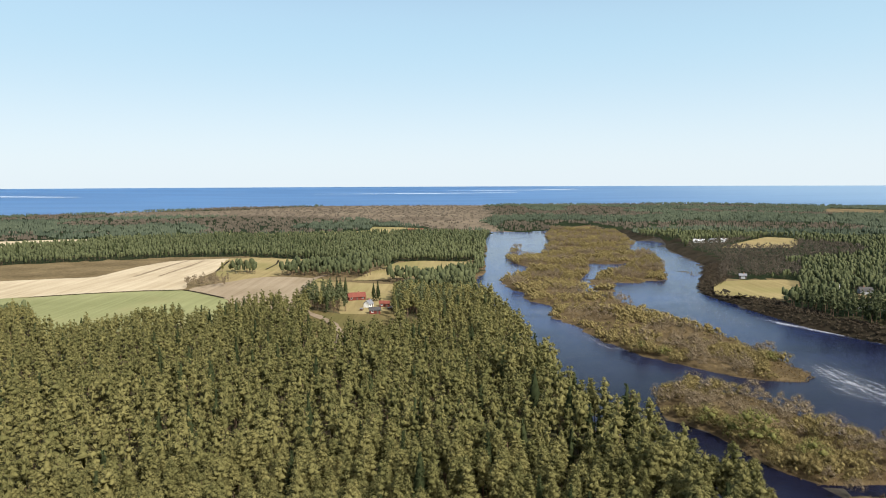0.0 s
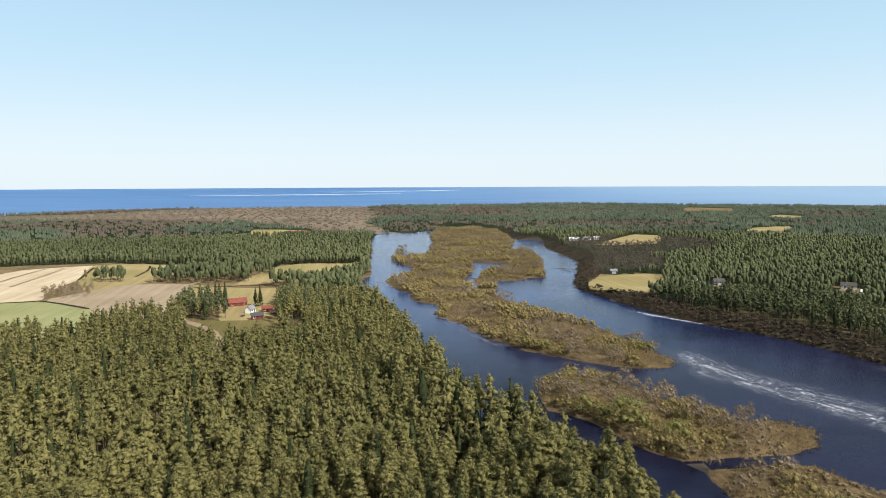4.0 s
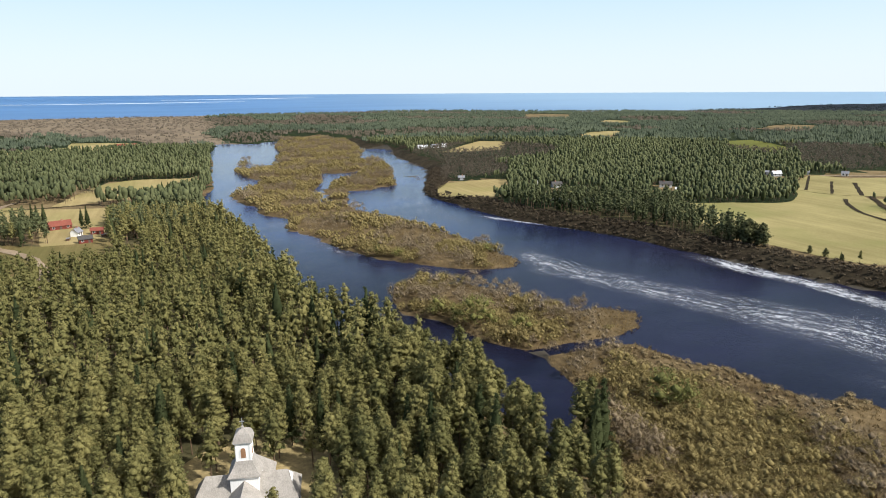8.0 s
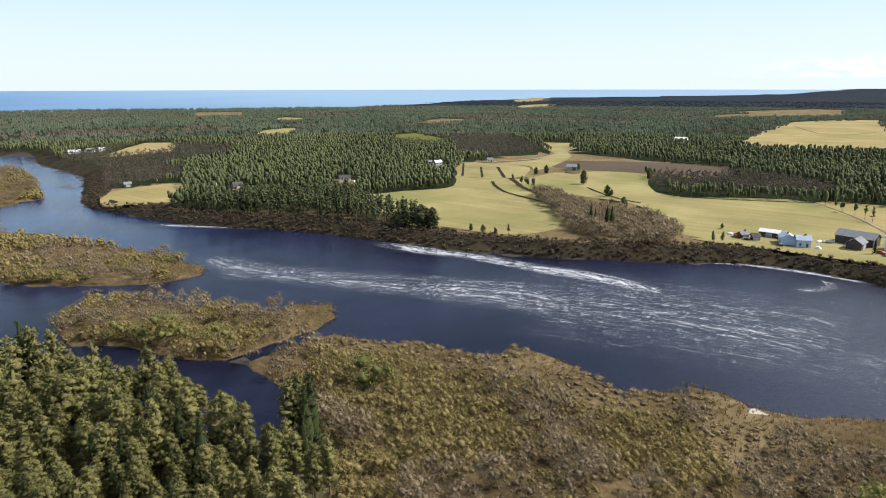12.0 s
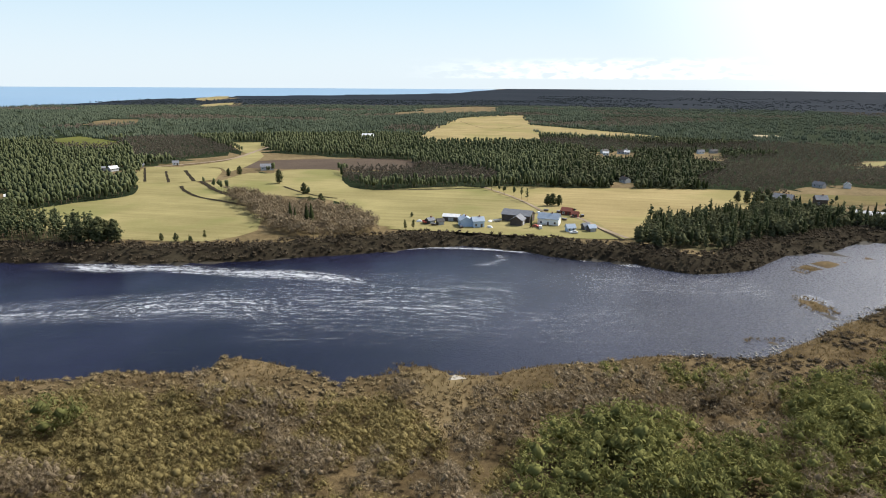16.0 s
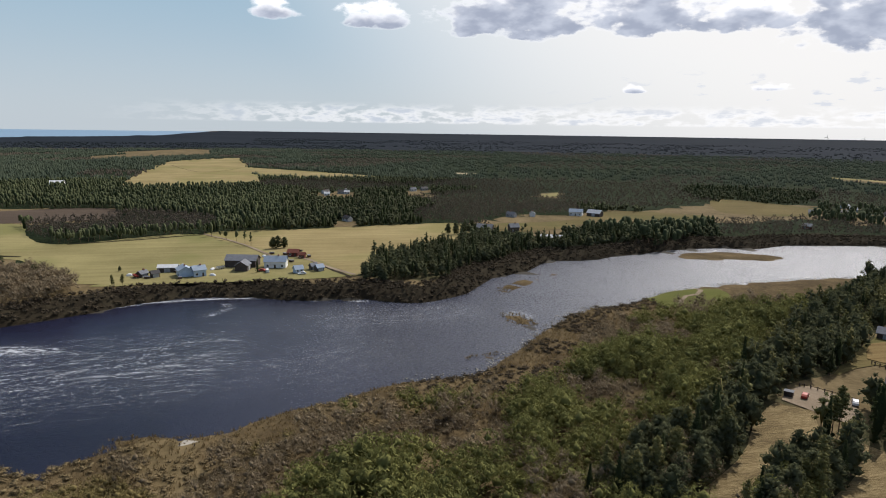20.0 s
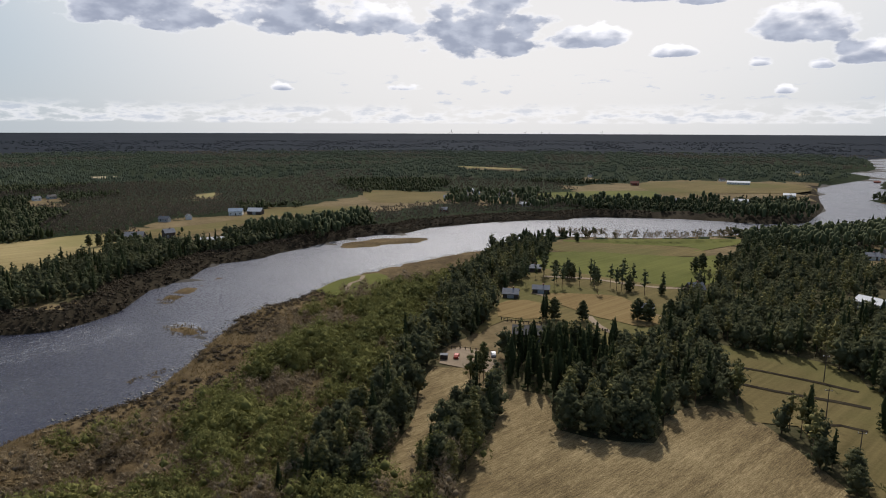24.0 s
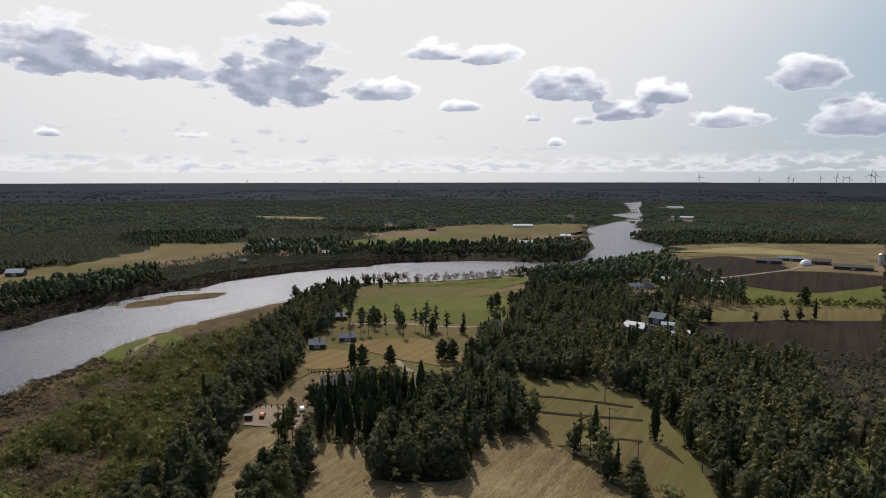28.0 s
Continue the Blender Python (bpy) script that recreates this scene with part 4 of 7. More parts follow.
home_line = spline(HOME_SHORE + HOME_SHORE_2, 5, rough=2.2)
far_line = spline(FAR_SHORE + FAR_SHORE_2, 6, rough=2.5)
RIVER = home_line + far_line
ISLANDS = [spline(p, 5, True, 2.0) for p in (ISLAND_MAIN, ISLAND_EAST, ISLET_NORTH, ISLAND_NEAR)]
BARS = [spline(p, 4, True, 1.5) for p in (REED_1, REED_2, REED_3, REED_4, REED_5, REED_6)]
coast_line = spline(COAST, 60, rough=22)
SEA = coast_line + [(5200, 600), (4500, 2700), (3000, 4200), (0, 5200), (-3200, 4200), (-4700, 1500)]
SHORES = [RIVER + RIVER[:1], coast_line] + [i + i[:1] for i in ISLANDS + BARS]
coarse = [line[::2] + line[-1:] for line in SHORES]
HOME = home_line + [(700, -5200), (-5200, -5200), (-5200, 5200), (150, 5200)]


def smooth_step(v):
    v = np.clip(v, 0, 1)
    return v * v * (3 - 2 * v)


def far_rise(x, y):
    """The far rim of land and sea climbs to where the horizon lies."""
    r = np.hypot(x, y)
    return 56.0 * np.clip((r - 2500) / 2400, 0, 1) ** 2


def place_of(x, y):
    """For arrays of points: water?, island?, home bank?, distance from the shore, height of the ground."""
    x, y = np.asarray(x, float), np.asarray(y, float)
    isle = np.zeros(len(x), bool)
    bar = np.zeros(len(x), bool)
    for i in ISLANDS:
        isle |= inside(i, x, y)
    for i in BARS:
        bar |= inside(i, x, y)
    river = inside(RIVER, x, y) & ~isle & ~bar
    sea = inside(SEA, x, y)
    water = river | sea
    home = inside(HOME, x, y)
    d = line_distance(coarse, x, y)
    h = np.where(home, 0.9 * smooth_step(d / 5) + 2.1 * smooth_step((d - 25) / 50), 5.0 * smooth_step((d + 1) / 9))
    h = np.where(isle, 0.9 * smooth_step(d / 5), h)
    h = np.where(bar, 0.3 * smooth_step(d / 3), h)
    h = np.where(water, -0.25 - 1.8 * smooth_step(d / 7), h) + far_rise(x, y)
    return water, isle | bar, home, d, h


def np_mesh(name, verts, faces, mats, index=None, tint=None, soft=False):
    """A mesh of triangles from arrays."""
    me = bpy.data.meshes.new(name)
    verts, faces = np.asarray(verts, np.float32), np.asarray(faces, np.int32)
    me.vertices.add(len(verts))
    me.vertices.foreach_set("co", verts.ravel())
    me.loops.add(faces.size)
    me.loops.foreach_set("vertex_index", faces.ravel())
    me.polygons.add(len(faces))
    me.polygons.foreach_set("loop_start", np.arange(0, faces.size, 3, dtype=np.int32))
    for m in mats:
        me.materials.append(m)
    if index is not None:
        me.polygons.foreach_set("material_index", np.asarray(index, np.int32))
    if tint is not None:
        a = me.attributes.new("tint", "FLOAT", "FACE")
        a.data.foreach_set("value", np.asarray(tint, np.float32))
    if soft:
        me.polygons.foreach_set("use_smooth", np.ones(len(faces), bool))
    me.update(calc_edges=True)
    return me


from mathutils.geometry import delaunay_2d_cdt

# ---------------------------------------------------------------- ground
ring, r = [], 30.0
while r < 4900:
    ring.append(r)
    r *= 1.032
ring.append(4900.0)
gx, gy = [], []
rng = random.Random(5)
for k, r in enumerate(ring):
    az = -40.0
    while az < 320:
        fine = 1.4 if az < 190 else 9.0
        a = radians(az + rng.uniform(-0.4, 0.4) * fine)
        rr = r * (1 + (rng.uniform(-0.010, 0.010) if k < len(ring) - 1 else 0))
        gx.append(rr * math.sin(a)), gy.append(rr * math.cos(a))
        az += fine
gx, gy = np.array(gx), np.array(gy)
keep = line_distance(coarse, gx, gy) > 1.6
gx, gy = gx[keep], gy[keep]
points = [Vector(p) for p in zip(gx, gy)]
edges = []
for line in SHORES:
    start = len(points)
    closed = line[0] == line[-1]
    pts = line[:-1] if closed else line
    points += [Vector(p) for p in pts]
    edges += [(start + i, start + i + 1) for i in range(len(pts) - 1)]
    if closed:
        edges.append((start + len(pts) - 1, start))
out_v, _, out_f, *_ = delaunay_2d_cdt(points, edges, [], 0, 1e-3)
gv = np.array([(v.x, v.y) for v in out_v])
gf = np.array([f for f in out_f if len(f) == 3])
water, isle, home, dist, height = place_of(gv[:, 0], gv[:, 1])
on_shore = dist < 0.7
height = np.where(on_shore, -0.12 + far_rise(gv[:, 0], gv[:, 1]), height)
mid = gv[gf].mean(1)
wet, on_isle, at_home, away, _ = place_of(mid[:, 0], mid[:, 1])
span = np.hypot(*mid.T)
GROUND_MATS = ["forest_floor", "marsh", "bank", "canopy", "brown_marsh", "river_bed", "rim", "heath"]
kind = np.zeros(len(gf), int)
kind[span > 420] = 3
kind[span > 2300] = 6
kind[inside(THICKET, *mid.T) | on_isle | (at_home & (away < 7) & (span < 900))] = 1
kind[~at_home & ~on_isle & (away < 20) & (span < 1100)] = 2
for o in NO_TREES:
    kind[inside(o, *mid.T) & (away > 17)] = 7
kind[inside(LANDING_PATH, *mid.T)] = 7
kind[inside(BROWN_COAST, *mid.T)] = 4
kind[wet] = 5
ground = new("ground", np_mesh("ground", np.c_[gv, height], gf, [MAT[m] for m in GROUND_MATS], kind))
for p in ground.data.polygons:
    p.use_smooth = True
tagged(ground, "low river valley ground with forest floor, marsh and banks", "ground", kind="structure")


def sheet(name, outline, mat, z, label, category, grid=None, rise=False):
    """A flat sheet in an outline, or draped on the ground where grid gives a spacing."""
    pts = [Vector(p) for p in outline]
    loop_edges = [(i, (i + 1) % len(pts)) for i in range(len(pts))]
    if grid:
        xs, ys = zip(*outline)
        ax, ay = np.meshgrid(np.arange(min(xs), max(xs), grid), np.arange(min(ys), max(ys), grid))
        ax, ay = ax.ravel(), ay.ravel()
        ok = inside(outline, ax, ay)
        pts += [Vector(p) for p in zip(ax[ok], ay[ok])]
    v, _, f, *_ = delaunay_2d_cdt(pts, loop_edges, [], 1, 1e-3)
    v = np.array([(p.x, p.y) for p in v])
    zz = place_of(v[:, 0], v[:, 1])[4] + z if not rise else z + far_rise(v[:, 0], v[:, 1])
    ob = new(name, np_mesh(name, np.c_[v, zz], [t for t in f if len(t) == 3], [mat]))
    return tagged(ob, label, category, kind="structure")


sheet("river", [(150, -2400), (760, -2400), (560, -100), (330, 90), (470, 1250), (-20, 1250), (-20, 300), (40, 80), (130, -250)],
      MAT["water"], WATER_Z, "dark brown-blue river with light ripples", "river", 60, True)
sea_ring = [(math.sin(radians(a)) * 4890, math.cos(radians(a)) * 4890) for a in range(-80, 85, 4)]
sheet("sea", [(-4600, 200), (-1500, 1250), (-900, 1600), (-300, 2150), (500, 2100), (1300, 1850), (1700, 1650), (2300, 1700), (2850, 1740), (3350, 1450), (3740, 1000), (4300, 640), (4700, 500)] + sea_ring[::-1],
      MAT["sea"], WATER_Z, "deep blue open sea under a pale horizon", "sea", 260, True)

for order, (name, mat, label, layer, outline) in enumerate(FIELDS):
    size = max(max(c) - min(c) for c in zip(*outline))
    edge = spline(outline, 7 if size < 400 else 20, True, 1.2)
    sheet(name, edge, MAT[mat], 0.10 + 0.004 * order + 0.2 * layer, label, "field", max(9, size / 14))


# drift ice far out on the sea
for ix, iy, a, c in ((-2250, 3260, 420, 40), (-150, 3900, 650, 24), (500, 4300, 500, 28)):
    floe = spline([(ix + a * math.cos(t) - c * math.sin(t) * 0.2, iy + c * math.sin(t) + 0.12 * a * math.cos(t)) for t in np.linspace(0, 5.6, 9)], 120, True, 14)
    sheet("sea_ice", floe, MAT["ice"], 0.5, "thin white drift ice on the sea", "ice", 200, True)


# ---------------------------------------------------------------- plants
def octa(rng, centre, size, jag=0.35):
    """A small ragged clump of foliage: eight uneven facets."""
    base = np.array([(1, 0, 0), (-1, 0, 0), (0, 1, 0), (0, -1, 0), (0, 0, 1), (0, 0, -1)], float)
    base = base * (1 + rng.uniform(-jag, jag, (6, 1))) + rng.uniform(-jag, jag, (6, 3)) * 0.7
    faces = np.array([(0, 2, 4), (2, 1, 4), (1, 3, 4), (3, 0, 4), (2, 0, 5), (1, 2, 5), (3, 1, 5), (0, 3, 5)])
    return base * np.array(size) + np.array(centre), faces


def stem(points, radii, sides):
    v, f = [], []
    for p, r in zip(points, radii):
        for k in range(sides):
            a = 2 * math.pi * k / sides
            v.append((p[0] + r * math.cos(a), p[1] + r * math.sin(a), p[2]))
    for i in range(len(points) - 1):
        for k in range(sides):
            a, b = i * sides + k, i * sides + (k + 1) % sides
            f += [(a, b, b + sides), (a, b + sides, a + sides)]
    return np.array(v), np.array(f)


def joined(pieces):
    v, f, at = [], [], 0
    for pv, pf in pieces:
        v.append(pv), f.append(pf + at)
        at += len(pv)
    return np.concatenate(v), np.concatenate(f)


def needles(rng, spots, normals, long, wide):
    """Small pointed sprays of needles at the spots, each lying across its normal."""
    k = len(spots)
    a = np.cross(normals, rng.normal(size=(k, 3)))
    a /= np.linalg.norm(a, axis=1)[:, None]
    c = np.cross(normals, a)
    c /= np.linalg.norm(c, axis=1)[:, None]
    l, w = long * rng.uniform(0.7, 1.3, (k, 1)), wide * rng.uniform(0.7, 1.3, (k, 1))
    v = np.stack([spots - a * l * 0.45 + c * w, spots - a * l * 0.45 - c * w, spots + a * l * 0.7], 1).reshape(-1, 3)
    return v, np.arange(3 * k).reshape(-1, 3)


def clump(rng, centre, size, jag=0.26):
    """The dense dark middle of a tuft of foliage, hidden by its sprays."""
    return octa(rng, centre, size, jag)


def around(rng, centres, sizes, per, long, wide, upright=0.0, stray=0.25):
    """Fine sprays round tufts: some lie on the tuft, some stick out of it."""
    k = len(centres) * per
    d = rng.normal(size=(k, 3))
    d[:, 2] = d[:, 2] * 0.8 + 0.35
    d /= np.linalg.norm(d, axis=1)[:, None]
    c, s = np.repeat(centres, per, 0), np.repeat(sizes, per, 0)
    spots = c + d * s * rng.uniform(0.85, 1.22, (k, 1))
    nrm = d / s * s.mean(1)[:, None] + rng.normal(size=(k, 3)) * stray
    nrm /= np.linalg.norm(nrm, axis=1)[:, None]
    flat = rng.uniform(0, 1, k) < 0.6
    v1, f1 = needles(rng, spots[flat], nrm[flat], long, wide)
    way = nrm[~flat] + np.array((0, 0, upright)) + rng.normal(size=((~flat).sum(), 3)) * 0.3
    way /= np.linalg.norm(way, axis=1)[:, None]
    side = np.cross(way, rng.normal(size=way.shape))
    side *= (wide * rng.uniform(0.5, 0.9, len(way)) / np.linalg.norm(side, axis=1))[:, None]
    foot = spots[~flat] - way * long * 0.7
    v2 = np.stack([foot + side, foot - side, spots[~flat] + way * long * rng.uniform(0.4, 0.9, (len(way), 1))], 1).reshape(-1, 3)
    return joined([(v1, f1), (v2, np.arange(len(v2)).reshape(-1, 3))])


def tufted(rng, h, base, profile, count, fat, per, long, wide, lean, droop=0.0, flat=0.62, core=0.45):
    """A crown of tufts set round a stem, wider or narrower with height after the profile."""
    centres, sizes, pieces = [], [], []
    for i in range(count):
        u = min(0.985, (i + rng.uniform(0.1, 0.9)) / count)
        a = i * 2.39996 + rng.uniform(-0.5, 0.5)
        full = profile(u)
        r = max(0.28, min(fat, full * 0.75)) * rng.uniform(0.7, 1.3)
        reach = max(0.0, full - r * 0.6) * rng.uniform(0.65, 1.2)
        centres.append((lean[0] * u + reach * math.cos(a), lean[1] * u + reach * math.sin(a), base + (h - base) * u - droop * reach))
        sizes.append((r, r, r * flat))
        pieces.append(clump(rng, centres[-1], np.array(sizes[-1]) * (0.8 if per else 1.1), 0.4))
    if core:
        mid = profile(0.4) * core
        pieces.append(clump(rng, (lean[0] * 0.45, lean[1] * 0.45, base + (h - base) * 0.42), (mid, mid, (h - base) * 0.46), 0.12))
    if per:
        pieces.append(around(rng, np.array(centres), np.array(sizes), per, long, wide, stray=0.5))
    return joined(pieces)


def spindle(rng, low, h, wide, blunt=0.55):
    """A far conifer: an uneven egg-shaped crown of three rings."""
    v, f, k = [], [], 4
    for z, r in ((0.08, 0.7), (0.45, 1.0), (0.84, blunt)):
        first = rng.uniform(0, 1.5)
        for i in range(k):
            a = 2 * math.pi * i / k + first + rng.uniform(-0.25, 0.25)
            rr = wide * r * rng.uniform(0.65, 1.35)
            v.append((rr * math.cos(a), rr * math.sin(a), low + (h - low) * (z + rng.uniform(-0.09, 0.09))))
    v.append((rng.uniform(-0.4, 0.4), rng.uniform(-0.4, 0.4), h))
    for i in range(k):
        a, b = i, (i + 1) % k
        f += [(a, b, b + k), (a, b + k, a + k), (a + k, b + k, b + 2 * k), (a + k, b + 2 * k, a + 2 * k), (a + 2 * k, b + 2 * k, 3 * k)]
    return np.array(v), np.array(f)


def pine(seed, detail):
    """A Scots pine 15 m high: bare lower trunk, irregular tufted crown. Returns trunk and crown."""
    rng = np.random.default_rng(seed)
    h = 15.0
    lean = rng.uniform(-0.6, 0.6, 2)
    if detail == 5:
        return stem([(0, 0, -0.4), (0, 0, h * 0.5)], [0.16, 0.08], 3), spindle(rng, h * 0.36, h * rng.uniform(0.78, 1.0), rng.uniform(2.0, 2.9), rng.uniform(0.6, 0.95))
    trunk = stem([(0, 0, -0.4), (lean[0] * 0.4, lean[1] * 0.4, h * 0.5), (lean[0], lean[1], h * 0.96)], [0.19, 0.13, 0.04], 5 if detail > 20 else 3)
    base = h * rng.uniform(0.28, 0.44)
    width, blunt = rng.uniform(2.3, 3.1), rng.uniform(0.40, 0.62)
    count, fat, per, long, wide = {34: (27, 1.0, 36, 0.40, 0.11), 13: (9, 1.4, 10, 0.9, 0.26)}[detail]
    return trunk, tufted(rng, h, base, lambda u: width * min(1.0, 0.6 + 2.2 * u) * max(0.0, 1 - u) ** blunt + 0.1, count, fat, per, long, wide, lean, flat=0.8)


def round_tree(seed, detail=34):
    """A broad tree 10 m high with a full rounded crown nearly to the ground."""
    rng = np.random.default_rng(seed)
    trunk = stem([(0, 0, -0.4), (0, 0, 5.0), (0.2, 0.1, 8.5)], [0.28, 0.2, 0.06], 6 if detail > 20 else 3)
    count, fat, per, long, wide = {34: (26, 1.15, 28, 0.5, 0.15), 13: (10, 1.5, 13, 0.9, 0.26), 5: (3, 2.1, 0, 1, 1)}[detail]
    wide_at = rng.uniform(2.5, 3.4)
    return trunk, tufted(rng, 9.6, 1.0, lambda u: wide_at * math.sin(math.pi * min(0.96, 0.2 + 0.78 * u)) ** 0.8, count, fat, per, long, wide, (0.2, 0.1), flat=0.8, core=0.7)


def spruce(seed, detail):
    """A narrow spruce 15 m high with drooping branches nearly to the ground."""
    rng = np.random.default_rng(seed)
    h, width = 15.0, rng.uniform(1.9, 2.5)
    trunk = stem([(0, 0, -0.4), (0, 0, h * 0.9)], [0.2, 0.04], 5 if detail > 20 else 3)
    if detail == 11:
        return trunk, spindle(rng, 0.8, h, width, 0.35)
    count, fat, per, long, wide = {44: (34, 0.7, 22, 0.5, 0.12), 20: (12, 1.0, 9, 0.9, 0.22)}[detail]
    crown = tufted(rng, h, 1.0, lambda u: width * (1 - u) ** 0.8 + 0.05, count, fat, per, long, wide, (0, 0), droop=0.35, flat=0.75, core=0.5)
    return trunk, joined([crown, spindle(rng, 1.5, h * 1.02, width * 0.55, 0.3)])


def shrub(seed, twigs, leaves, tall=4.0, wide=2.2, fine=1.0):
    """A low many-stemmed bush: two or three twiggy masses with fine upright twig ends."""
    rng = np.random.default_rng(seed)
    centres = np.array([(rng.uniform(-0.4, 0.4) * wide, rng.uniform(-0.4, 0.4) * wide, tall * rng.uniform(0.3, 0.5)) for _ in range(3)])
    sizes = np.array([(wide * q, wide * q, tall * q * 0.75) for q in rng.uniform(0.45, 0.7, 3)])
    wood = joined([clump(rng, c, s * 0.6, 0.3) for c, s in zip(centres, sizes)] + [around(rng, centres, sizes, twigs // 3, 0.7 * fine, 0.1 * fine, 0.9, 0.4)])
    if not leaves:
        return [wood]
    return wood, around(rng, centres, sizes * 1.05, max(1, leaves // 3), 0.4 * fine, 0.14 * fine)


def bush(seed, tall, wide, count, per, long, width, upright=0.5, fill=0.7):
    """A rounded thicket bush of several soft masses with fine twig ends; a small fill leaves it open and airy."""
    rng = np.random.default_rng(seed)
    centres, sizes = [], []
    for i in range(count):
        a, q = i * 2.39996 + rng.uniform(-0.4, 0.4), math.sqrt((i + 0.5) / count)
        r = wide * rng.uniform(0.34, 0.52)
        top = tall * (0.98 - 0.45 * q * q) * rng.uniform(0.85, 1.1)
        centres.append((q * wide * 0.75 * math.cos(a), q * wide * 0.75 * math.sin(a), max(r * 0.4, top - r)))
        sizes.append((r, r, r * rng.uniform(0.85, 1.15)))
    centres, sizes = np.array(centres), np.array(sizes)
    return [joined([clump(rng, c, s * fill, 0.3) for c, s in zip(centres, sizes)] + [around(rng, centres, sizes, per, long, width, upright, 0.55)])]


def tuft(seed, blades=9, tall=0.9):
    rng = np.random.default_rng(seed)
    v, f = [], []
    for i in range(blades):
        a, s = rng.uniform(0, 2 * math.pi), rng.uniform(0.1, 0.9)
        foot = np.array((s * math.cos(a), s * math.sin(a), -0.05))
        tip = foot * rng.uniform(1.1, 1.9) + np.array((rng.uniform(-0.3, 0.3), rng.uniform(-0.3, 0.3), tall * rng.uniform(0.6, 1.1)))
        side = np.array((-math.sin(a), math.cos(a), 0)) * rng.uniform(0.07, 0.18)
        v += [foot + side, foot - side, tip]
        f.append((3 * i, 3 * i + 1, 3 * i + 2))
    return np.array(v), np.array(f)


def planted(name, kinds, mats, where, label, category, seed=0, grow=(0.8, 1.2)):
    """Many plants in one mesh. kinds: variants, each a list of (verts, faces), one for each material. where: x, y, z, size."""
    rng = np.random.default_rng(seed)
    V, F, I, T, at = [], [], [], [], 0
    which = rng.integers(0, len(kinds), len(where))
    for k, variant in enumerate(kinds):
        spots = where[which == k]
        if not len(spots):
            continue
        a = rng.uniform(0, 2 * math.pi, len(spots))
        s = spots[:, 3] * rng.uniform(*grow, len(spots))
        fat = s * rng.uniform(0.85, 1.15, len(spots))
        # stands of trees differ in tone as well as single plants
        px, py = spots[:, 0], spots[:, 1]
        stand = np.sin(px * 0.011 + 2.1 * np.sin(py * 0.006)) * np.cos(py * 0.013 + 1.7 * np.sin(px * 0.005))
        tone = np.clip(rng.uniform(0, 1, len(spots)) * 0.7 + 0.15 + 0.3 * stand, 0, 1)
        for m, (pv, pf) in enumerate(variant):
            x = (pv[None, :, 0] * np.cos(a)[:, None] - pv[None, :, 1] * np.sin(a)[:, None]) * fat[:, None] + spots[:, 0, None]
            y = (pv[None, :, 0] * np.sin(a)[:, None] + pv[None, :, 1] * np.cos(a)[:, None]) * fat[:, None] + spots[:, 1, None]
            z = pv[None, :, 2] * s[:, None] + spots[:, 2, None]
            V.append(np.stack([x, y, z], -1).reshape(-1, 3))
            F.append((pf[None] + (np.arange(len(spots)) * len(pv))[:, None, None]).reshape(-1, 3) + at)
            at += len(spots) * len(pv)
            I.append(np.full(len(spots) * len(pf), m))
            T.append(np.repeat(tone, len(pf)))
    ob = new(name, np_mesh(name, np.concatenate(V), np.concatenate(F), mats, np.concatenate(I), np.concatenate(T), True))
    return tagged(ob, label, category, kind="stuff")


def scatter(seed, r0, r1, spacing, az0=-38.0, az1=188.0):
    """Jittered points in a ring round the middle of the valley."""
    rng = np.random.default_rng(seed)
    out = []
    r = r0
    while r < r1:
        k = max(1, int(radians(az1 - az0) * r / spacing))
        a = np.radians(az0 + (az1 - az0) * (np.arange(k) + rng.uniform(-0.48, 0.48, k)) / k)
        rr = r + rng.uniform(-0.48, 0.48, k) * spacing
        out.append(np.c_[rr * np.sin(a), rr * np.cos(a)])
        r += spacing * 0.95
    return np.concatenate(out)


OPEN = [o for name, *_, o in FIELDS if name != "churchyard"]


def open_land(x, y):
    hit = np.zeros(len(x), bool)
    for o in OPEN:
        hit |= inside(o, x, y)
    return hit

# kind, x, y, turn, length, width, wall height, roof height, walls, roof
HOUSES = []
HOUSES += [
    ("farmhouse", -58.0, 425.0, 18, 13.2, 7.0, 3.0, 2.6, "red", "redroof"),
    ("cottage", -47.0, 399.0, 67, 6.0, 5.0, 3.0, 2.2, "white", "greyroof"),
    ("shed", -37.0, 401.0, -5, 7.3, 4.0, 2.4, 1.4, "red", "redroof"),
    ("barn", -41.0, 379.0, 11, 7.5, 5.0, 2.6, 1.6, "red", "darkroof"),
    ("farmhouse", -50.0, 1033.0, 3, 14.5, 8.0, 3.5, 2.5, "red", "redroof"),
    ("farmhouse", -35.0, 1031.0, 22, 11.6, 8.0, 3.5, 2.5, "white", "redroof"),
    ("house", 320.0, 805.0, -22, 15.2, 9.0, 3.0, 2.0, "white", "lightroof"),
    ("house", 340.0, 811.0, 17, 11.6, 8.0, 3.0, 2.0, "white", "greyroof"),
    ("house", 353.0, 809.0, -24, 8.4, 8.0, 3.0, 2.0, "white", "lightroof"),
]
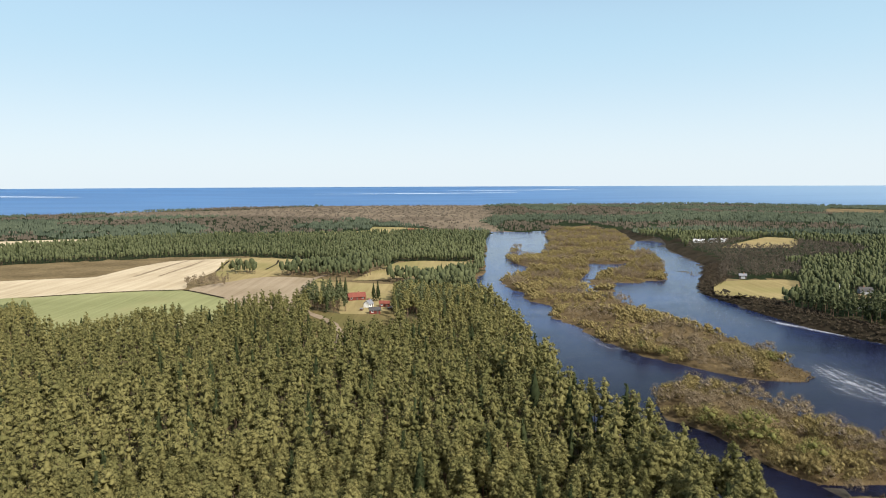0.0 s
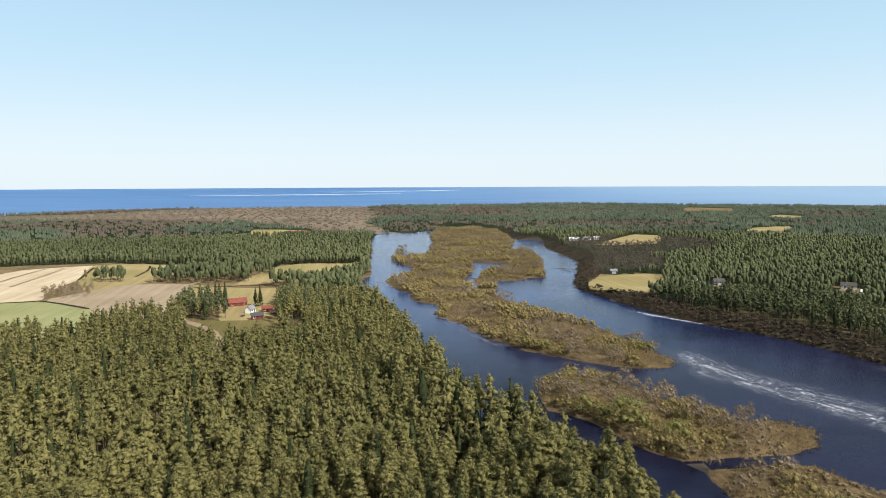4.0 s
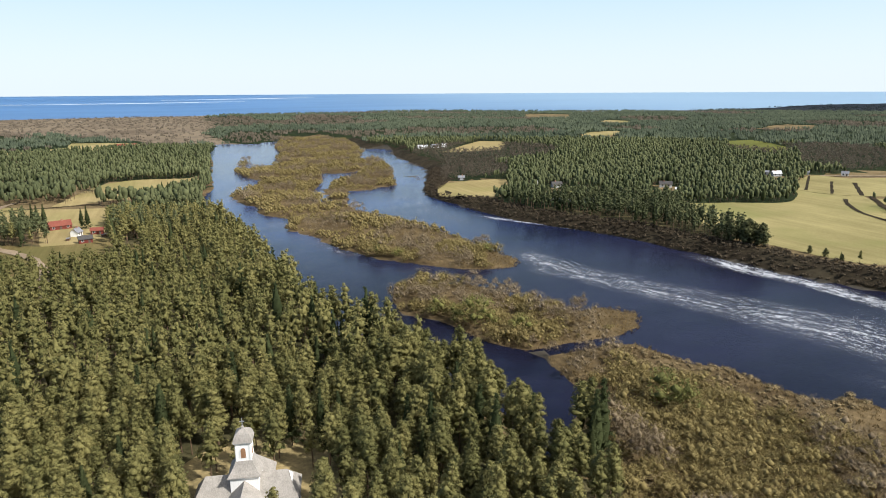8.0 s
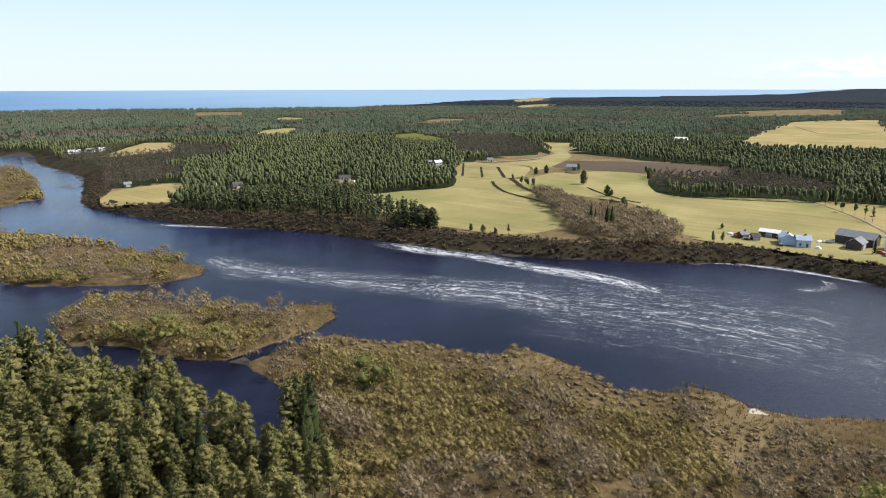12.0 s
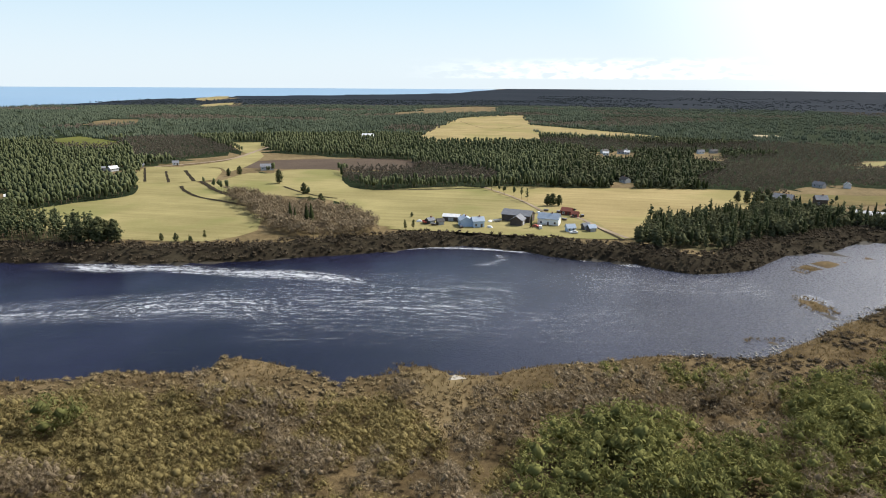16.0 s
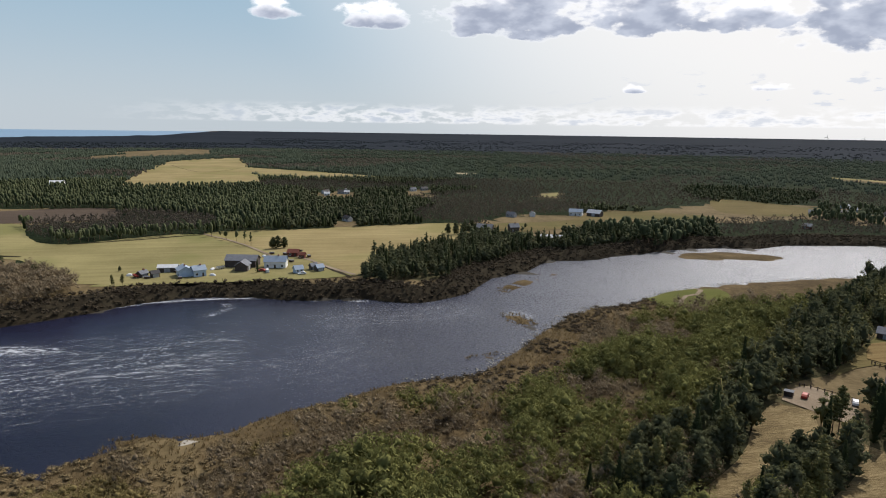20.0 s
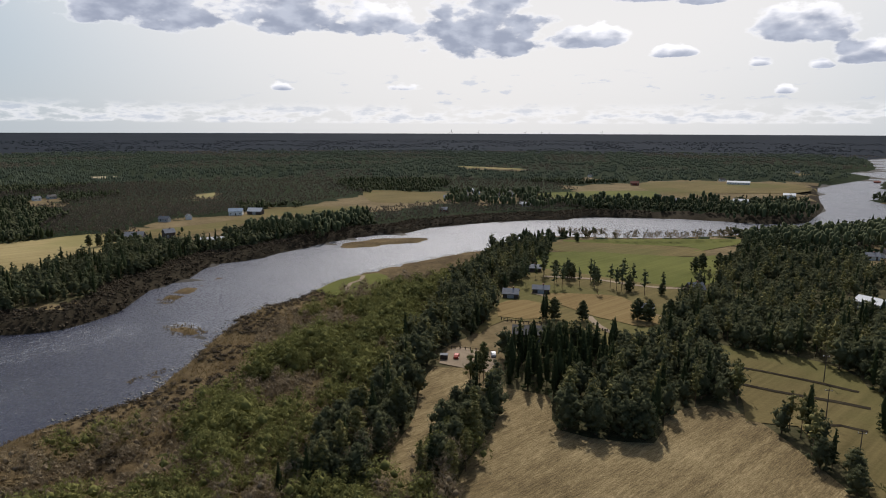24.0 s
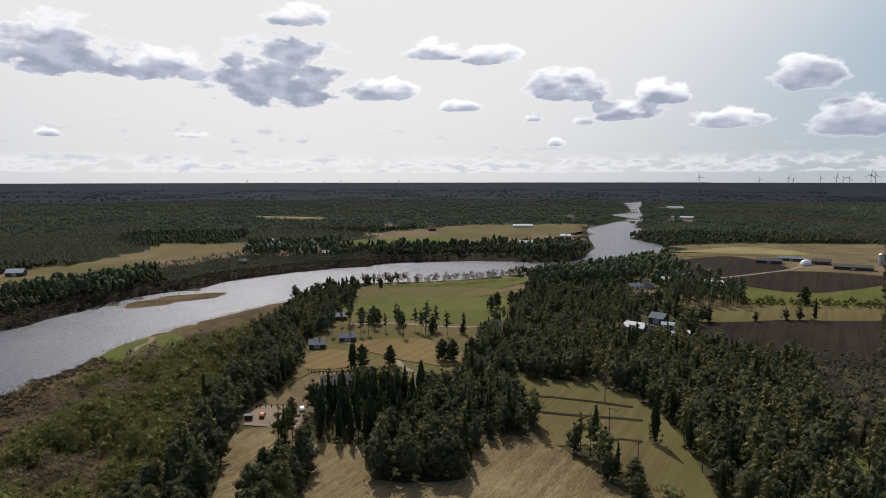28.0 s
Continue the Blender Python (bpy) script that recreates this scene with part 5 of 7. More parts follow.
HOUSES += [
    ("cottage", 234.0, 500.0, -15, 6.0, 4.5, 2.4, 1.6, "darkwood", "greyroof"),
    ("cottage", 274.0, 446.0, -62, 6.5, 5.0, 2.6, 1.8, "white", "greyroof"),
    ("long_house", 254.0, 376.0, -31, 20.2, 9.0, 3.0, 1.6, "grey", "greyroof"),
    ("house", 267.0, 359.0, -7, 11.0, 8.0, 3.0, 1.8, "white", "lightroof"),
    ("greenhouse", 353.0, 369.0, -44, 7.0, 5.0, 2.2, 1.2, "grey", "lightroof"),
    ("farm_shed", 493.0, 416.0, -50, 11.4, 7.0, 2.6, 1.4, "grey", "greyroof"),
    ("farm_shed", 524.0, 401.0, -53, 13.0, 8.0, 2.6, 1.4, "grey", "greyroof"),
    ("cottage", 547.0, 377.0, -55, 6.3, 6.0, 3.0, 2.0, "white", "greyroof"),
    ("machine_shed", 356.0, 71.0, -91, 11.3, 7.0, 3.4, 1.2, "darkwood", "lightroof"),
]
HOUSES += [
    ("blue_house", 344.0, 61.0, -160, 9.6, 8.0, 4.6, 2.0, "blue", "blueroof"),
    ("blue_house", 343.0, 54.0, -66, 7.4, 7.0, 4.6, 2.0, "blue", "blueroof"),
    ("barn", 365.0, 34.0, -103, 20.0, 11.0, 5.0, 2.6, "darkwood", "greyroof"),
    ("barn", 354.0, 33.0, -10, 9.6, 8.0, 4.0, 2.4, "darkwood", "greyroof"),
    ("farmhouse", 359.0, 16.0, -99, 13.8, 8.0, 4.8, 2.8, "white", "blueroof"),
    ("shed", 343.0, 4.0, -69, 5.2, 5.0, 3.0, 1.8, "blue", "blueroof"),
    ("shed", 350.0, -4.0, -61, 4.2, 4.0, 2.6, 1.5, "darkwood", "greyroof"),
    ("shed", 346.0, -7.0, -61, 4.7, 4.5, 2.8, 1.6, "darkwood", "blueroof"),
    ("shed", 390.0, 7.0, -104, 7.2, 6.0, 3.4, 1.8, "red", "redroof"),
]
HOUSES += [
    ("shed", 383.0, 2.0, -105, 4.2, 4.0, 2.4, 1.4, "red", "redroof"),
    ("cottage", 344.0, 81.0, -37, 5.1, 4.0, 2.4, 1.4, "darkwood", "greyroof"),
    ("shed", 343.0, 75.0, -58, 4.4, 4.0, 2.4, 1.4, "darkwood", "darkroof"),
    ("farmhouse", 538.0, 278.0, -63, 13.9, 9.0, 4.0, 2.4, "grey", "greyroof"),
    ("factory_hall", 896.0, 303.0, -81, 18.6, 16.0, 6.0, 3.0, "white", "lightroof"),
    ("villa", 472.0, -135.0, -121, 14.4, 10.0, 3.5, 3.0, "darkwood", "greyroof"),
    ("villa", 466.0, -156.0, -89, 8.4, 8.0, 5.0, 2.6, "darkwood", "greyroof"),
    ("long_house", 423.0, -170.0, -117, 18.7, 9.0, 3.0, 2.0, "darkwood", "lightroof"),
    ("farmhouse", 555.0, -246.0, -124, 14.1, 9.0, 4.5, 2.6, "white", "blueroof"),
]
HOUSES += [
    ("barn", 547.0, -261.0, -141, 15.3, 9.0, 4.0, 3.0, "darkwood", "lightroof"),
    ("house", 758.0, -26.0, -92, 7.4, 7.0, 3.0, 2.0, "white", "lightroof"),
    ("house", 776.0, -50.0, -94, 7.4, 7.0, 3.0, 2.0, "white", "lightroof"),
    ("house", 452.0, -405.0, -133, 8.4, 8.0, 3.0, 2.0, "red", "greyroof"),
    ("house", 432.0, -498.0, -141, 11.9, 8.0, 3.0, 2.0, "grey", "lightroof"),
    ("house", 538.0, -487.0, -132, 9.5, 9.0, 3.0, 2.0, "white", "greyroof"),
    ("house", 535.0, -518.0, -124, 13.3, 9.0, 3.0, 2.0, "grey", "darkroof"),
    ("house", 512.0, -549.0, -137, 9.5, 9.0, 3.0, 2.0, "red", "darkroof"),
    ("house", 353.0, -650.0, -151, 9.5, 9.0, 3.0, 2.0, "darkwood", "greyroof"),
]
HOUSES += [
    # first three: boards darkened from blue and grey paint for their backlit walls
    ("cabin", 199.0, -221.0, -143, 8.4, 8.0, 2.8, 2.0, "darkwood", "greyroof"),
    ("cabin", 195.0, -238.0, -141, 9.4, 6.0, 2.8, 1.6, "darkwood", "greyroof"),
    ("house", 230.0, -273.0, -143, 10.9, 8.0, 2.8, 1.6, "darkwood", "greyroof"),
    ("manor_house", 152.0, -179.0, -140, 13.4, 10.0, 4.0, 2.4, "darkwood", "darkroof"),
    ("house", 145.0, -293.0, -124, 8.4, 8.0, 3.4, 3.0, "darkwood", "greyroof"),
    ("house", 142.0, -244.0, -150, 7.4, 7.0, 3.0, 2.0, "white", "greyroof"),
    ("steel_barn", 80.0, -327.0, -191, 12.7, 12.0, 4.0, 2.0, "grey", "lightroof"),
    ("steel_barn", 75.0, -354.0, -193, 9.5, 9.0, 4.0, 2.6, "darkwood", "greyroof"),
    ("shed", 59.0, -328.0, -165, 10.2, 8.0, 3.0, 1.0, "white", "lightroof"),
]
HOUSES += [
    ("shed", 68.0, -343.0, -169, 7.4, 7.0, 3.0, 1.0, "grey", "blueroof"),
    ("steel_barn", 66.0, -486.0, -172, 14.7, 14.0, 5.0, 2.4, "blue", "lightroof"),
    ("house", 85.0, -504.0, -170, 15.4, 9.0, 3.0, 2.0, "grey", "greyroof"),
    ("cow_house", 44.0, -665.0, -176, 26.0, 12.0, 3.2, 2.0, "darkwood", "darkroof"),
    ("cow_house", 2.0, -679.0, -180, 18.0, 11.0, 3.6, 2.2, "red", "darkroof"),
    ("cow_house", -22.0, -652.0, 178, 34.3, 13.0, 3.2, 2.0, "darkwood", "darkroof"),
    ("cow_house", 27.0, -694.0, -178, 26.0, 10.0, 3.2, 1.8, "darkwood", "greyroof"),
    ("house", 115.0, -457.0, -146, 8.4, 8.0, 3.0, 2.0, "white", "greyroof"),
    ("house", 103.0, -499.0, -168, 8.4, 8.0, 3.0, 2.0, "grey", "lightroof"),
]
HOUSES += [
    ("farm_shed", 414.0, -944.0, -156, 36.2, 14.0, 4.0, 2.0, "white", "lightroof"),
    ("farm_shed", 287.0, -790.0, -160, 14.8, 14.0, 5.0, 2.0, "white", "lightroof"),
    ("house", 302.0, -698.0, -157, 17.4, 9.0, 3.0, 2.0, "grey", "lightroof"),
    ("house", 503.0, -814.0, -148, 13.4, 9.0, 4.0, 3.0, "red", "redroof"),
    ("house", 347.0, -1792.0, -169, 48.0, 20.0, 5.0, 2.0, "white", "lightroof"),
    ("house", 237.0, -1337.0, -170, 28.6, 14.0, 4.0, 2.0, "grey", "lightroof"),
    ("house", 311.0, -1215.0, -166, 11.0, 9.0, 4.0, 2.0, "red", "redroof"),
]
# scattered houses of the far villages
HOUSES += [('house', 780, -25, 130, 11, 6, 3.2, 2.2, 'white', 'darkroof'),
           ('house', 779, -44, 92, 11, 6, 3.2, 2.2, 'grey', 'darkroof'),
           ('house', 795, -50, 174, 8, 6, 3.2, 2.2, 'grey', 'greyroof'),
           ('house', 806, -135, 109, 9, 6, 3.2, 2.2, 'white', 'greyroof'),
           ('house', 817, -151, 112, 11, 6, 3.2, 2.2, 'grey', 'darkroof'),
           ('house', 540, -35, 31, 10, 6, 3.2, 2.2, 'white', 'darkroof'),
           ('house', 551, -182, 39, 10, 6, 3.2, 2.2, 'grey', 'greyroof')]
HOUSES += [('house', 554, -203, 162, 8, 6, 3.2, 2.2, 'white', 'greyroof'),
           ('house', 494, 403, 161, 9, 6, 3.2, 2.2, 'grey', 'lightroof'),
           ('house', 361, 393, 142, 11, 6, 3.2, 2.2, 'white', 'darkroof'),
           ('house', 283, 428, 167, 9, 6, 3.2, 2.2, 'grey', 'darkroof'),
           ('house', 391, -1897, 174, 10, 6, 3.2, 2.2, 'white', 'darkroof'),
           ('house', 349, -1876, 106, 8, 6, 3.2, 2.2, 'white', 'greyroof'),
           ('house', 234, -1346, 109, 9, 6, 3.2, 2.2, 'grey', 'darkroof')]
HOUSES += [('house', 267, -1350, 73, 11, 6, 3.2, 2.2, 'grey', 'lightroof'),
           ('house', 121, -520, 119, 8, 6, 3.2, 2.2, 'white', 'lightroof'),
           ('house', 106, -467, 93, 9, 6, 3.2, 2.2, 'grey', 'greyroof'),
           ('house', 113, -472, 88, 11, 6, 3.2, 2.2, 'white', 'darkroof'),
           ('house', 460, -990, 65, 11, 6, 3.2, 2.2, 'white', 'darkroof'),
           ('house', 551, -546, 62, 8, 6, 3.2, 2.2, 'grey', 'lightroof'),
           ('house', 514, -545, 29, 10, 6, 3.2, 2.2, 'white', 'darkroof')]
HOUSES += [('house', 526, -577, 115, 11, 6, 3.2, 2.2, 'grey', 'darkroof'),
           ('house', 579, -563, 96, 10, 6, 3.2, 2.2, 'white', 'lightroof'),
           ('house', 526, -556, 48, 11, 6, 3.2, 2.2, 'white', 'darkroof'),
           ('house', 506, -559, 4, 9, 6, 3.2, 2.2, 'grey', 'greyroof'),
           ('house', 511, -523, 121, 8, 6, 3.2, 2.2, 'grey', 'greyroof'),
           ('house', 466, -1311, 66, 8, 6, 3.2, 2.2, 'white', 'darkroof'),
           ('house', -59, -2017, 124, 8, 6, 3.2, 2.2, 'white', 'darkroof')]
HOUSES += [('house', 643, -903, 96, 8, 6, 3.2, 2.2, 'white', 'darkroof')]
# lone trees: kind, x, y, size
LONE = [("round", 463, 230, 1.15), ("round", 420, 190, 0.86), ("round", 417, 20, 0.8), ("round", 418, 17, 0.85), ("round", 419, 13, 0.75),
        ("round", 501, 285, 0.80), ("round", 490, 289, 0.69), ("spruce", 346, 25, 0.5), ("pine", 321, 89, 0.45), ("pine", 322, 85, 0.45),
        ("spruce", 315, 139, 0.95), ("spruce", 318, 143, 0.9), ("spruce", 319, 153, 0.9), ("spruce", 312, 147, 0.8),
        ("spruce", -70, 433, 0.9), ("spruce", -66, 430, 0.95), ("spruce", -73, 437, 0.9), ("spruce", -46, 420, 0.8), ("spruce", -43, 419, 0.9),
        ("round", 168, -338, 0.92), ("round", 169, -348, 0.98), ("round", 161, -352, 1.09), ("round", 157, -349, 1.03), ("spruce", 40, -189, 0.95),
        ("round", 206, -273, 0.92), ("round", 191, -277, 0.86), ("round", 168, -272, 0.92), ("round", 280, -381, 0.69), ("spruce", 107, -92, 0.62),
        ("spruce", 112, -100, 0.6), ("pine", 133, -136, 0.9), ("pine", 131, -132, 0.8), ("pine", 4, 89, 0.55)]
LONE += [("round", 237, -269, 0.90), ("round", 229, -252, 1.00), ("round", 217, -277, 0.80), ("round", 204, -274, 0.90),
         ("round", 154, -278, 0.60), ("spruce", 146, -282, 0.45), ("spruce", 144, -286, 0.45),
         ("round", 162, -207, 1.00), ("spruce", 163, -201, 0.80), ("spruce", 165, -205, 0.80), ("round", 153, -214, 0.90),
         ("round", 125, -195, 0.80), ("round", 141, -186, 0.90), ("round", 134, -186, 0.80), ("round", 138, -231, 1.00),
         ("round", 134, -233, 1.00), ("round", 127, -237, 1.10), ("round", 9, -452, 1.20), ]
LONE += [("round", 58, -324, 0.90),
         ("round", 28, -295, 0.90), ("round", 265, 224, 1.10), ("round", 263, 226, 1.20), ("round", 264, 219, 1.00), ("round",
         264, 232, 1.20), ("round", 273, 200, 0.40), ("round", 273, 192, 0.45), ("pine", 276, 178, 0.40), ("round", 273, 184,
         0.35), ("spruce", 272, 184, 0.30), ("round", 258, 233, 1.20)]
LONE += [("round", 261, 225, 1.35), ("round", 264, 219, 1.20), ("round", 258, 241, 0.80), ("round", 346, 131, 0.80), ("round",
         371, 157, 1.00), ("round", 365, 162, 0.90), ("round", 459, -109, 0.90), ("round", 463, -104, 0.80), ("round", 460, -115,
         0.90), ("round", 479, -127, 0.80), ("pine", -195, 565, 0.60), ("pine", -188, 567, 0.65), ("pine", -182, 566, 0.60),
         ("pine", -175, 561, 0.65), ("pine", -168, 557, 0.60), ("round", 361, 96, 0.30)]


def clear_of_houses(x, y, gap=3.0):
    ok = np.ones(len(x), bool)
    for _, hx, hy, _, length, width, *_ in HOUSES:
        ok &= np.hypot(x - hx, y - hy) > 0.5 * math.hypot(length, width) + gap
    return ok & (np.hypot(x - 8.5, y - 111) > 12)


CHURCHYARD = next(o for name, *_, o in FIELDS if name == "churchyard")


def forest(seed, r0, r1, spacing):
    p = scatter(seed, r0, r1, spacing)
    x, y = p.T
    water, isle, home, d, h = place_of(x, y)
    ok = ~water & ~isle & ~open_land(x, y) & ~inside(THICKET, x, y) & ~inside(BROWN_COAST, x, y) & clear_of_houses(x, y)
    ok &= np.where(home, d > 3, d > 15) & ~((np.hypot(x, y) < 128) & (y < 0))
    for o in NO_TREES:
        ok &= ~inside(o, x, y)
    # the southern and far woods are lower and more open
    size = np.where(np.hypot(x, y) > 440, 0.66, np.where(np.hypot(x, y) > 260, 0.86, 1.0)) * np.where(y < 0, 0.88, 1.0) * np.where(home & (d < 26) & (y > 60) & (y < 420), 1.22, 1.0)
    thin = np.random.default_rng(seed).uniform(0, 1, len(x)) < np.where((y < -300) & (x > 60), 0.6, 1.0) * np.where(inside(CHURCHYARD, x, y), 0.4, 1.0)
    spots = np.c_[x, y, h, size][ok & thin]
    x, y = spots[:, 0], spots[:, 1]
    patch = np.array([noise.noise(Vector((a * 0.004, b * 0.004, 3))) for a, b in zip(x, y)])
    bare = (np.hypot(x, y) > 500) & (patch > np.where((x < 700) & (y > 1000), 0.0, np.where(y < 0, 0.1, 0.25)))
    for o in BARE_WOODS:
        bare |= inside(o, x, y)
    return spots[~bare], spots[bare]


PINES = {k: [pine(10 + i, k) for i in range(v)] for k, v in ((34, 6), (13, 6), (5, 6))}
SPRUCES = {k: [spruce(40 + i, k) for i in range(v)] for k, v in ((44, 4), (20, 4), (11, 4))}
CLUMP = []
for i in range(6):
    rng = np.random.default_rng(90 + i)
    spikes = []
    for _ in range(6):
        cx, cy, ht, wd = rng.uniform(-8, 8), rng.uniform(-8, 8), rng.uniform(7.5, 12.5), rng.uniform(1.9, 2.9)
        a = rng.uniform(0, 6.28)
        foot = [(cx + wd * math.cos(a + k * 1.571), cy + wd * math.sin(a + k * 1.571), rng.uniform(0.3, 3.5)) for k in range(4)]
        spikes.append((np.array(foot + [(cx + rng.uniform(-0.4, 0.4), cy, ht)]), np.array([(0, 1, 4), (1, 2, 4), (2, 3, 4), (3, 0, 4)])))
    CLUMP.append([joined(spikes)])
ROUNDS = {k: [round_tree(200 + i, k) for i in range(4)] for k in (34, 13, 5)}


def split_species(where, seed):
    """Few dark spruces in the northern pine wood; spruces and broad trees fill the southern groves."""
    rng = np.random.default_rng(seed)
    dice = rng.uniform(0, 1, len(where))
    south = where[:, 1] < 20
    grove = inside(SPRUCE_GROVE, where[:, 0], where[:, 1])
    dark = (dice < np.where(south, 0.13, 0.07)) | grove
    broad = south & (dice > 0.33) & ~grove
    return where[~dark & ~broad], where[dark], where[broad]


singles, bare_spots = [], []
for seed, r0, r1, spacing, k, ks in ((1, 88, 165, 4.35, 34, 44), (2, 165, 440, 4.7, 13, 20), (3, 440, 700, 4.1, 5, 11), (12, 700, 1000, 5.4, 5, 11)):
    where, leafless = forest(seed, r0, r1, spacing)
    a, b, c = split_species(where, seed)
    bare_spots.append(leafless)
    if seed == 1:
        order = np.argsort(np.hypot(a[:, 0], a[:, 1]))
        singles, a = a[order[:260]], a[order[260:]]
    if seed == 2:
        # the wood across the river is darker
        across = ~place_of(a[:, 0], a[:, 1])[2]
        planted("pine_forest", PINES[k], [MAT["bark"], MAT["mid_pine"]], a[across], "dark green pines across the river", "forest", 22, (0.66, 1.2))
        a = a[~across]
    planted("pine_forest", PINES[k], [MAT["bark"], MAT["pine" if seed < 3 else "mid_pine"]], a, "dense stand of tall olive-green Scots pines", "forest", seed, (0.72, 1.08) if seed < 3 else (0.6, 1.05))
    planted("spruce_forest", SPRUCES[ks], [MAT["bark"], MAT["spruce"]], b, "dark green spruces among the pines", "forest", seed + 20, (0.7, 1.15))
    planted("mixed_grove", ROUNDS[k], [MAT["bark"], MAT["broad"]], c, "dark broad-crowned trees in the groves", "forest", seed + 40, (0.75, 1.45))
where, leafless = forest(4, 1000, 2500, 18)
patch = np.array([noise.noise(Vector((a * 0.003, b * 0.003, 7))) for a, b in where[:, :2]])
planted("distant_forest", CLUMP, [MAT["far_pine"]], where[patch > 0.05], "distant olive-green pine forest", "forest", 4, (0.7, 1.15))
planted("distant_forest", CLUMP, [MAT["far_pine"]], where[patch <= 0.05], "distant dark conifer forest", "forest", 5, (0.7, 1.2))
planted("distant_woods", CLUMP, [MAT["far_bare"]], leafless, "distant leafless brown woods", "forest", 6, (0.5, 0.9))
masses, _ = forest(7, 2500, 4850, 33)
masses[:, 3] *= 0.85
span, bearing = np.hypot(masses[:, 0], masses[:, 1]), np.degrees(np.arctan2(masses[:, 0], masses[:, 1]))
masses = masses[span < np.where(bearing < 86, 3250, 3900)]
planted("horizon_forest", CLUMP, [MAT["haze_pine"]], masses, "low forest towards the horizon, tinted dark blue-grey as by haze", "forest", 8, (0.7, 1.3))
scrub = scatter(9, 1050, 2400, 25, -38, 20)
x, y = scrub.T
ok = inside(BROWN_COAST, x, y) & ~place_of(x, y)[0]
planted("coastal_scrub", CLUMP, [MAT["far_bare"]], np.c_[x, y, place_of(x, y)[4] - 0.5, np.full(len(x), 0.36)][ok], "low brown scrub on the coastal marsh", "shrubs", 10, (0.6, 1.3))
bare_spots = np.concatenate(bare_spots)
bare_spots[:, 3] *= 1.5
planted("leafless_woods", [bush(170 + i, 7.5, 2.2, 2, 6, 2.0, 0.24, 1.4, 0.6) for i in range(6)], [MAT["far_bare"]], bare_spots, "leafless grey-brown birch and alder wood", "forest", 35, (0.6, 1.2))


def tree(kind, x, y, z, size, turn, meshes):
    trunk, crown = meshes
    base = new(kind + "_tree", None)
    base.matrix_world = Matrix.Translation((x, y, z)) @ Matrix.Rotation(turn, 4, "Z") @ Matrix.Diagonal((size, size, size, 1))
    for part_name, me in (("trunk", trunk), ("crown", crown)):
        o = new(part_name, me)
        o.parent = base
    return base


def tree_meshes(kind, shapes, mat):
    return [(np_mesh(kind + "_trunk", *t, [MAT["bark"]], soft=True), np_mesh(kind + "_crown", *c, [MAT[mat]], soft=True)) for t, c in shapes]


PINE_MESH = tree_meshes("pine", PINES[34], "pine_single")
ROUND_MESH = tree_meshes("round", ROUNDS[34], "broad_single")
SPRUCE_MESH = tree_meshes("spruce", SPRUCES[44], "spruce_single")
rng = random.Random(8)
for x, y, z, _ in singles:
    o = tree("pine", x, y, z, rng.uniform(0.75, 1.06), rng.uniform(0, 6.28), rng.choice(PINE_MESH))
    tagged(o, "tall Scots pine with bare lower trunk and tufted crown", "tree", "pines of the near wood")
for kind, x, y, size in LONE:
    z = float(place_of([x], [y])[4][0])
    o = tree(kind, x, y, z, size, rng.uniform(0, 6.28), rng.choice({"pine": PINE_MESH, "spruce": SPRUCE_MESH, "round": ROUND_MESH}[kind]))
    tagged(o, {"spruce": "lone dark spruce standing in the open", "pine": "lone pine standing in the open field", "round": "broad dark round-crowned tree standing in the meadow"}[kind], "tree")

# belts of trees between the fields, in the north and along the southern banks
p = np.concatenate([scatter(21, 280, 700, 4.6, -38, 8), scatter(22, 260, 900, 5.0, 95, 188)])
x, y = p.T
h = place_of(x, y)[4]
belt = np.zeros(len(x), bool)
for o in BELTS:
    belt |= inside(o, x, y)
dice = np.random.default_rng(23).uniform(0, 1, len(x))
for o in GROVES:
    belt |= inside(o, x, y) & (dice < 0.3)
belt &= clear_of_houses(x, y, 1) & ~place_of(x, y)[0]
far_off = np.hypot(x, y) > 470
for k, some in ((13, belt & ~far_off), (5, belt & far_off)):
    planted("pine_belt", PINES[k], [MAT["bark"], MAT["mid_pine"]], np.c_[x, y, h, np.full(len(x), 0.85)][some], "belt of pines between the fields", "trees", 51, (0.6, 1.15))
low = inside(SCRUB_BELT, x, y) | inside(SHORE_ROW, x, y)
hedge = inside(HEDGE, x, y)
planted("hedgerow", [bush(270 + i, 4.5, 2.4, 5, 14, 0.9, 0.16, 0.6, 0.7) for i in range(4)], [MAT["bud"]], np.c_[x, y, h, np.ones(len(x))][hedge], "leafing hedgerow between the fields", "hedge", 53, (0.5, 1.2))
planted("birch_belt", [bush(175 + i, 10.0, 2.0, 7, 16, 1.5, 0.10, 1.5, 0.35) for i in range(4)], [MAT["bare"]], np.c_[x, y, h, np.full(len(x), 0.8)][low], "row of leafless birches at the field edge", "trees", 52, (0.7, 1.2))

# thickets of willow and bare young trees, on the home marsh, the islands and along the banks
p = np.concatenate([scatter(11, 60, 330, 3.0), scatter(12, 330, 1150, 4.9, -10, 60)])
x, y = p.T
water, isle, home, d, h = place_of(x, y)
rng_np = np.random.default_rng(3)
thick = inside(THICKET, x, y)
bars = np.zeros(len(x), bool)
for o in BARS:
    bars |= inside(o, x, y)
hedge = home & (y < -40) & (np.hypot(x, y) < 150) & ~thick
patch = np.array([noise.noise(Vector((a * 0.03, b * 0.03, 0))) for a, b in p])
bank = np.zeros(len(x), bool)
back = thick & (d > np.where(x < 120, 6, np.where(y < -30, 26, 18)) + 12 * patch) & (rng_np.uniform(0, 1, len(x)) < 0.95 + 0.5 * patch)
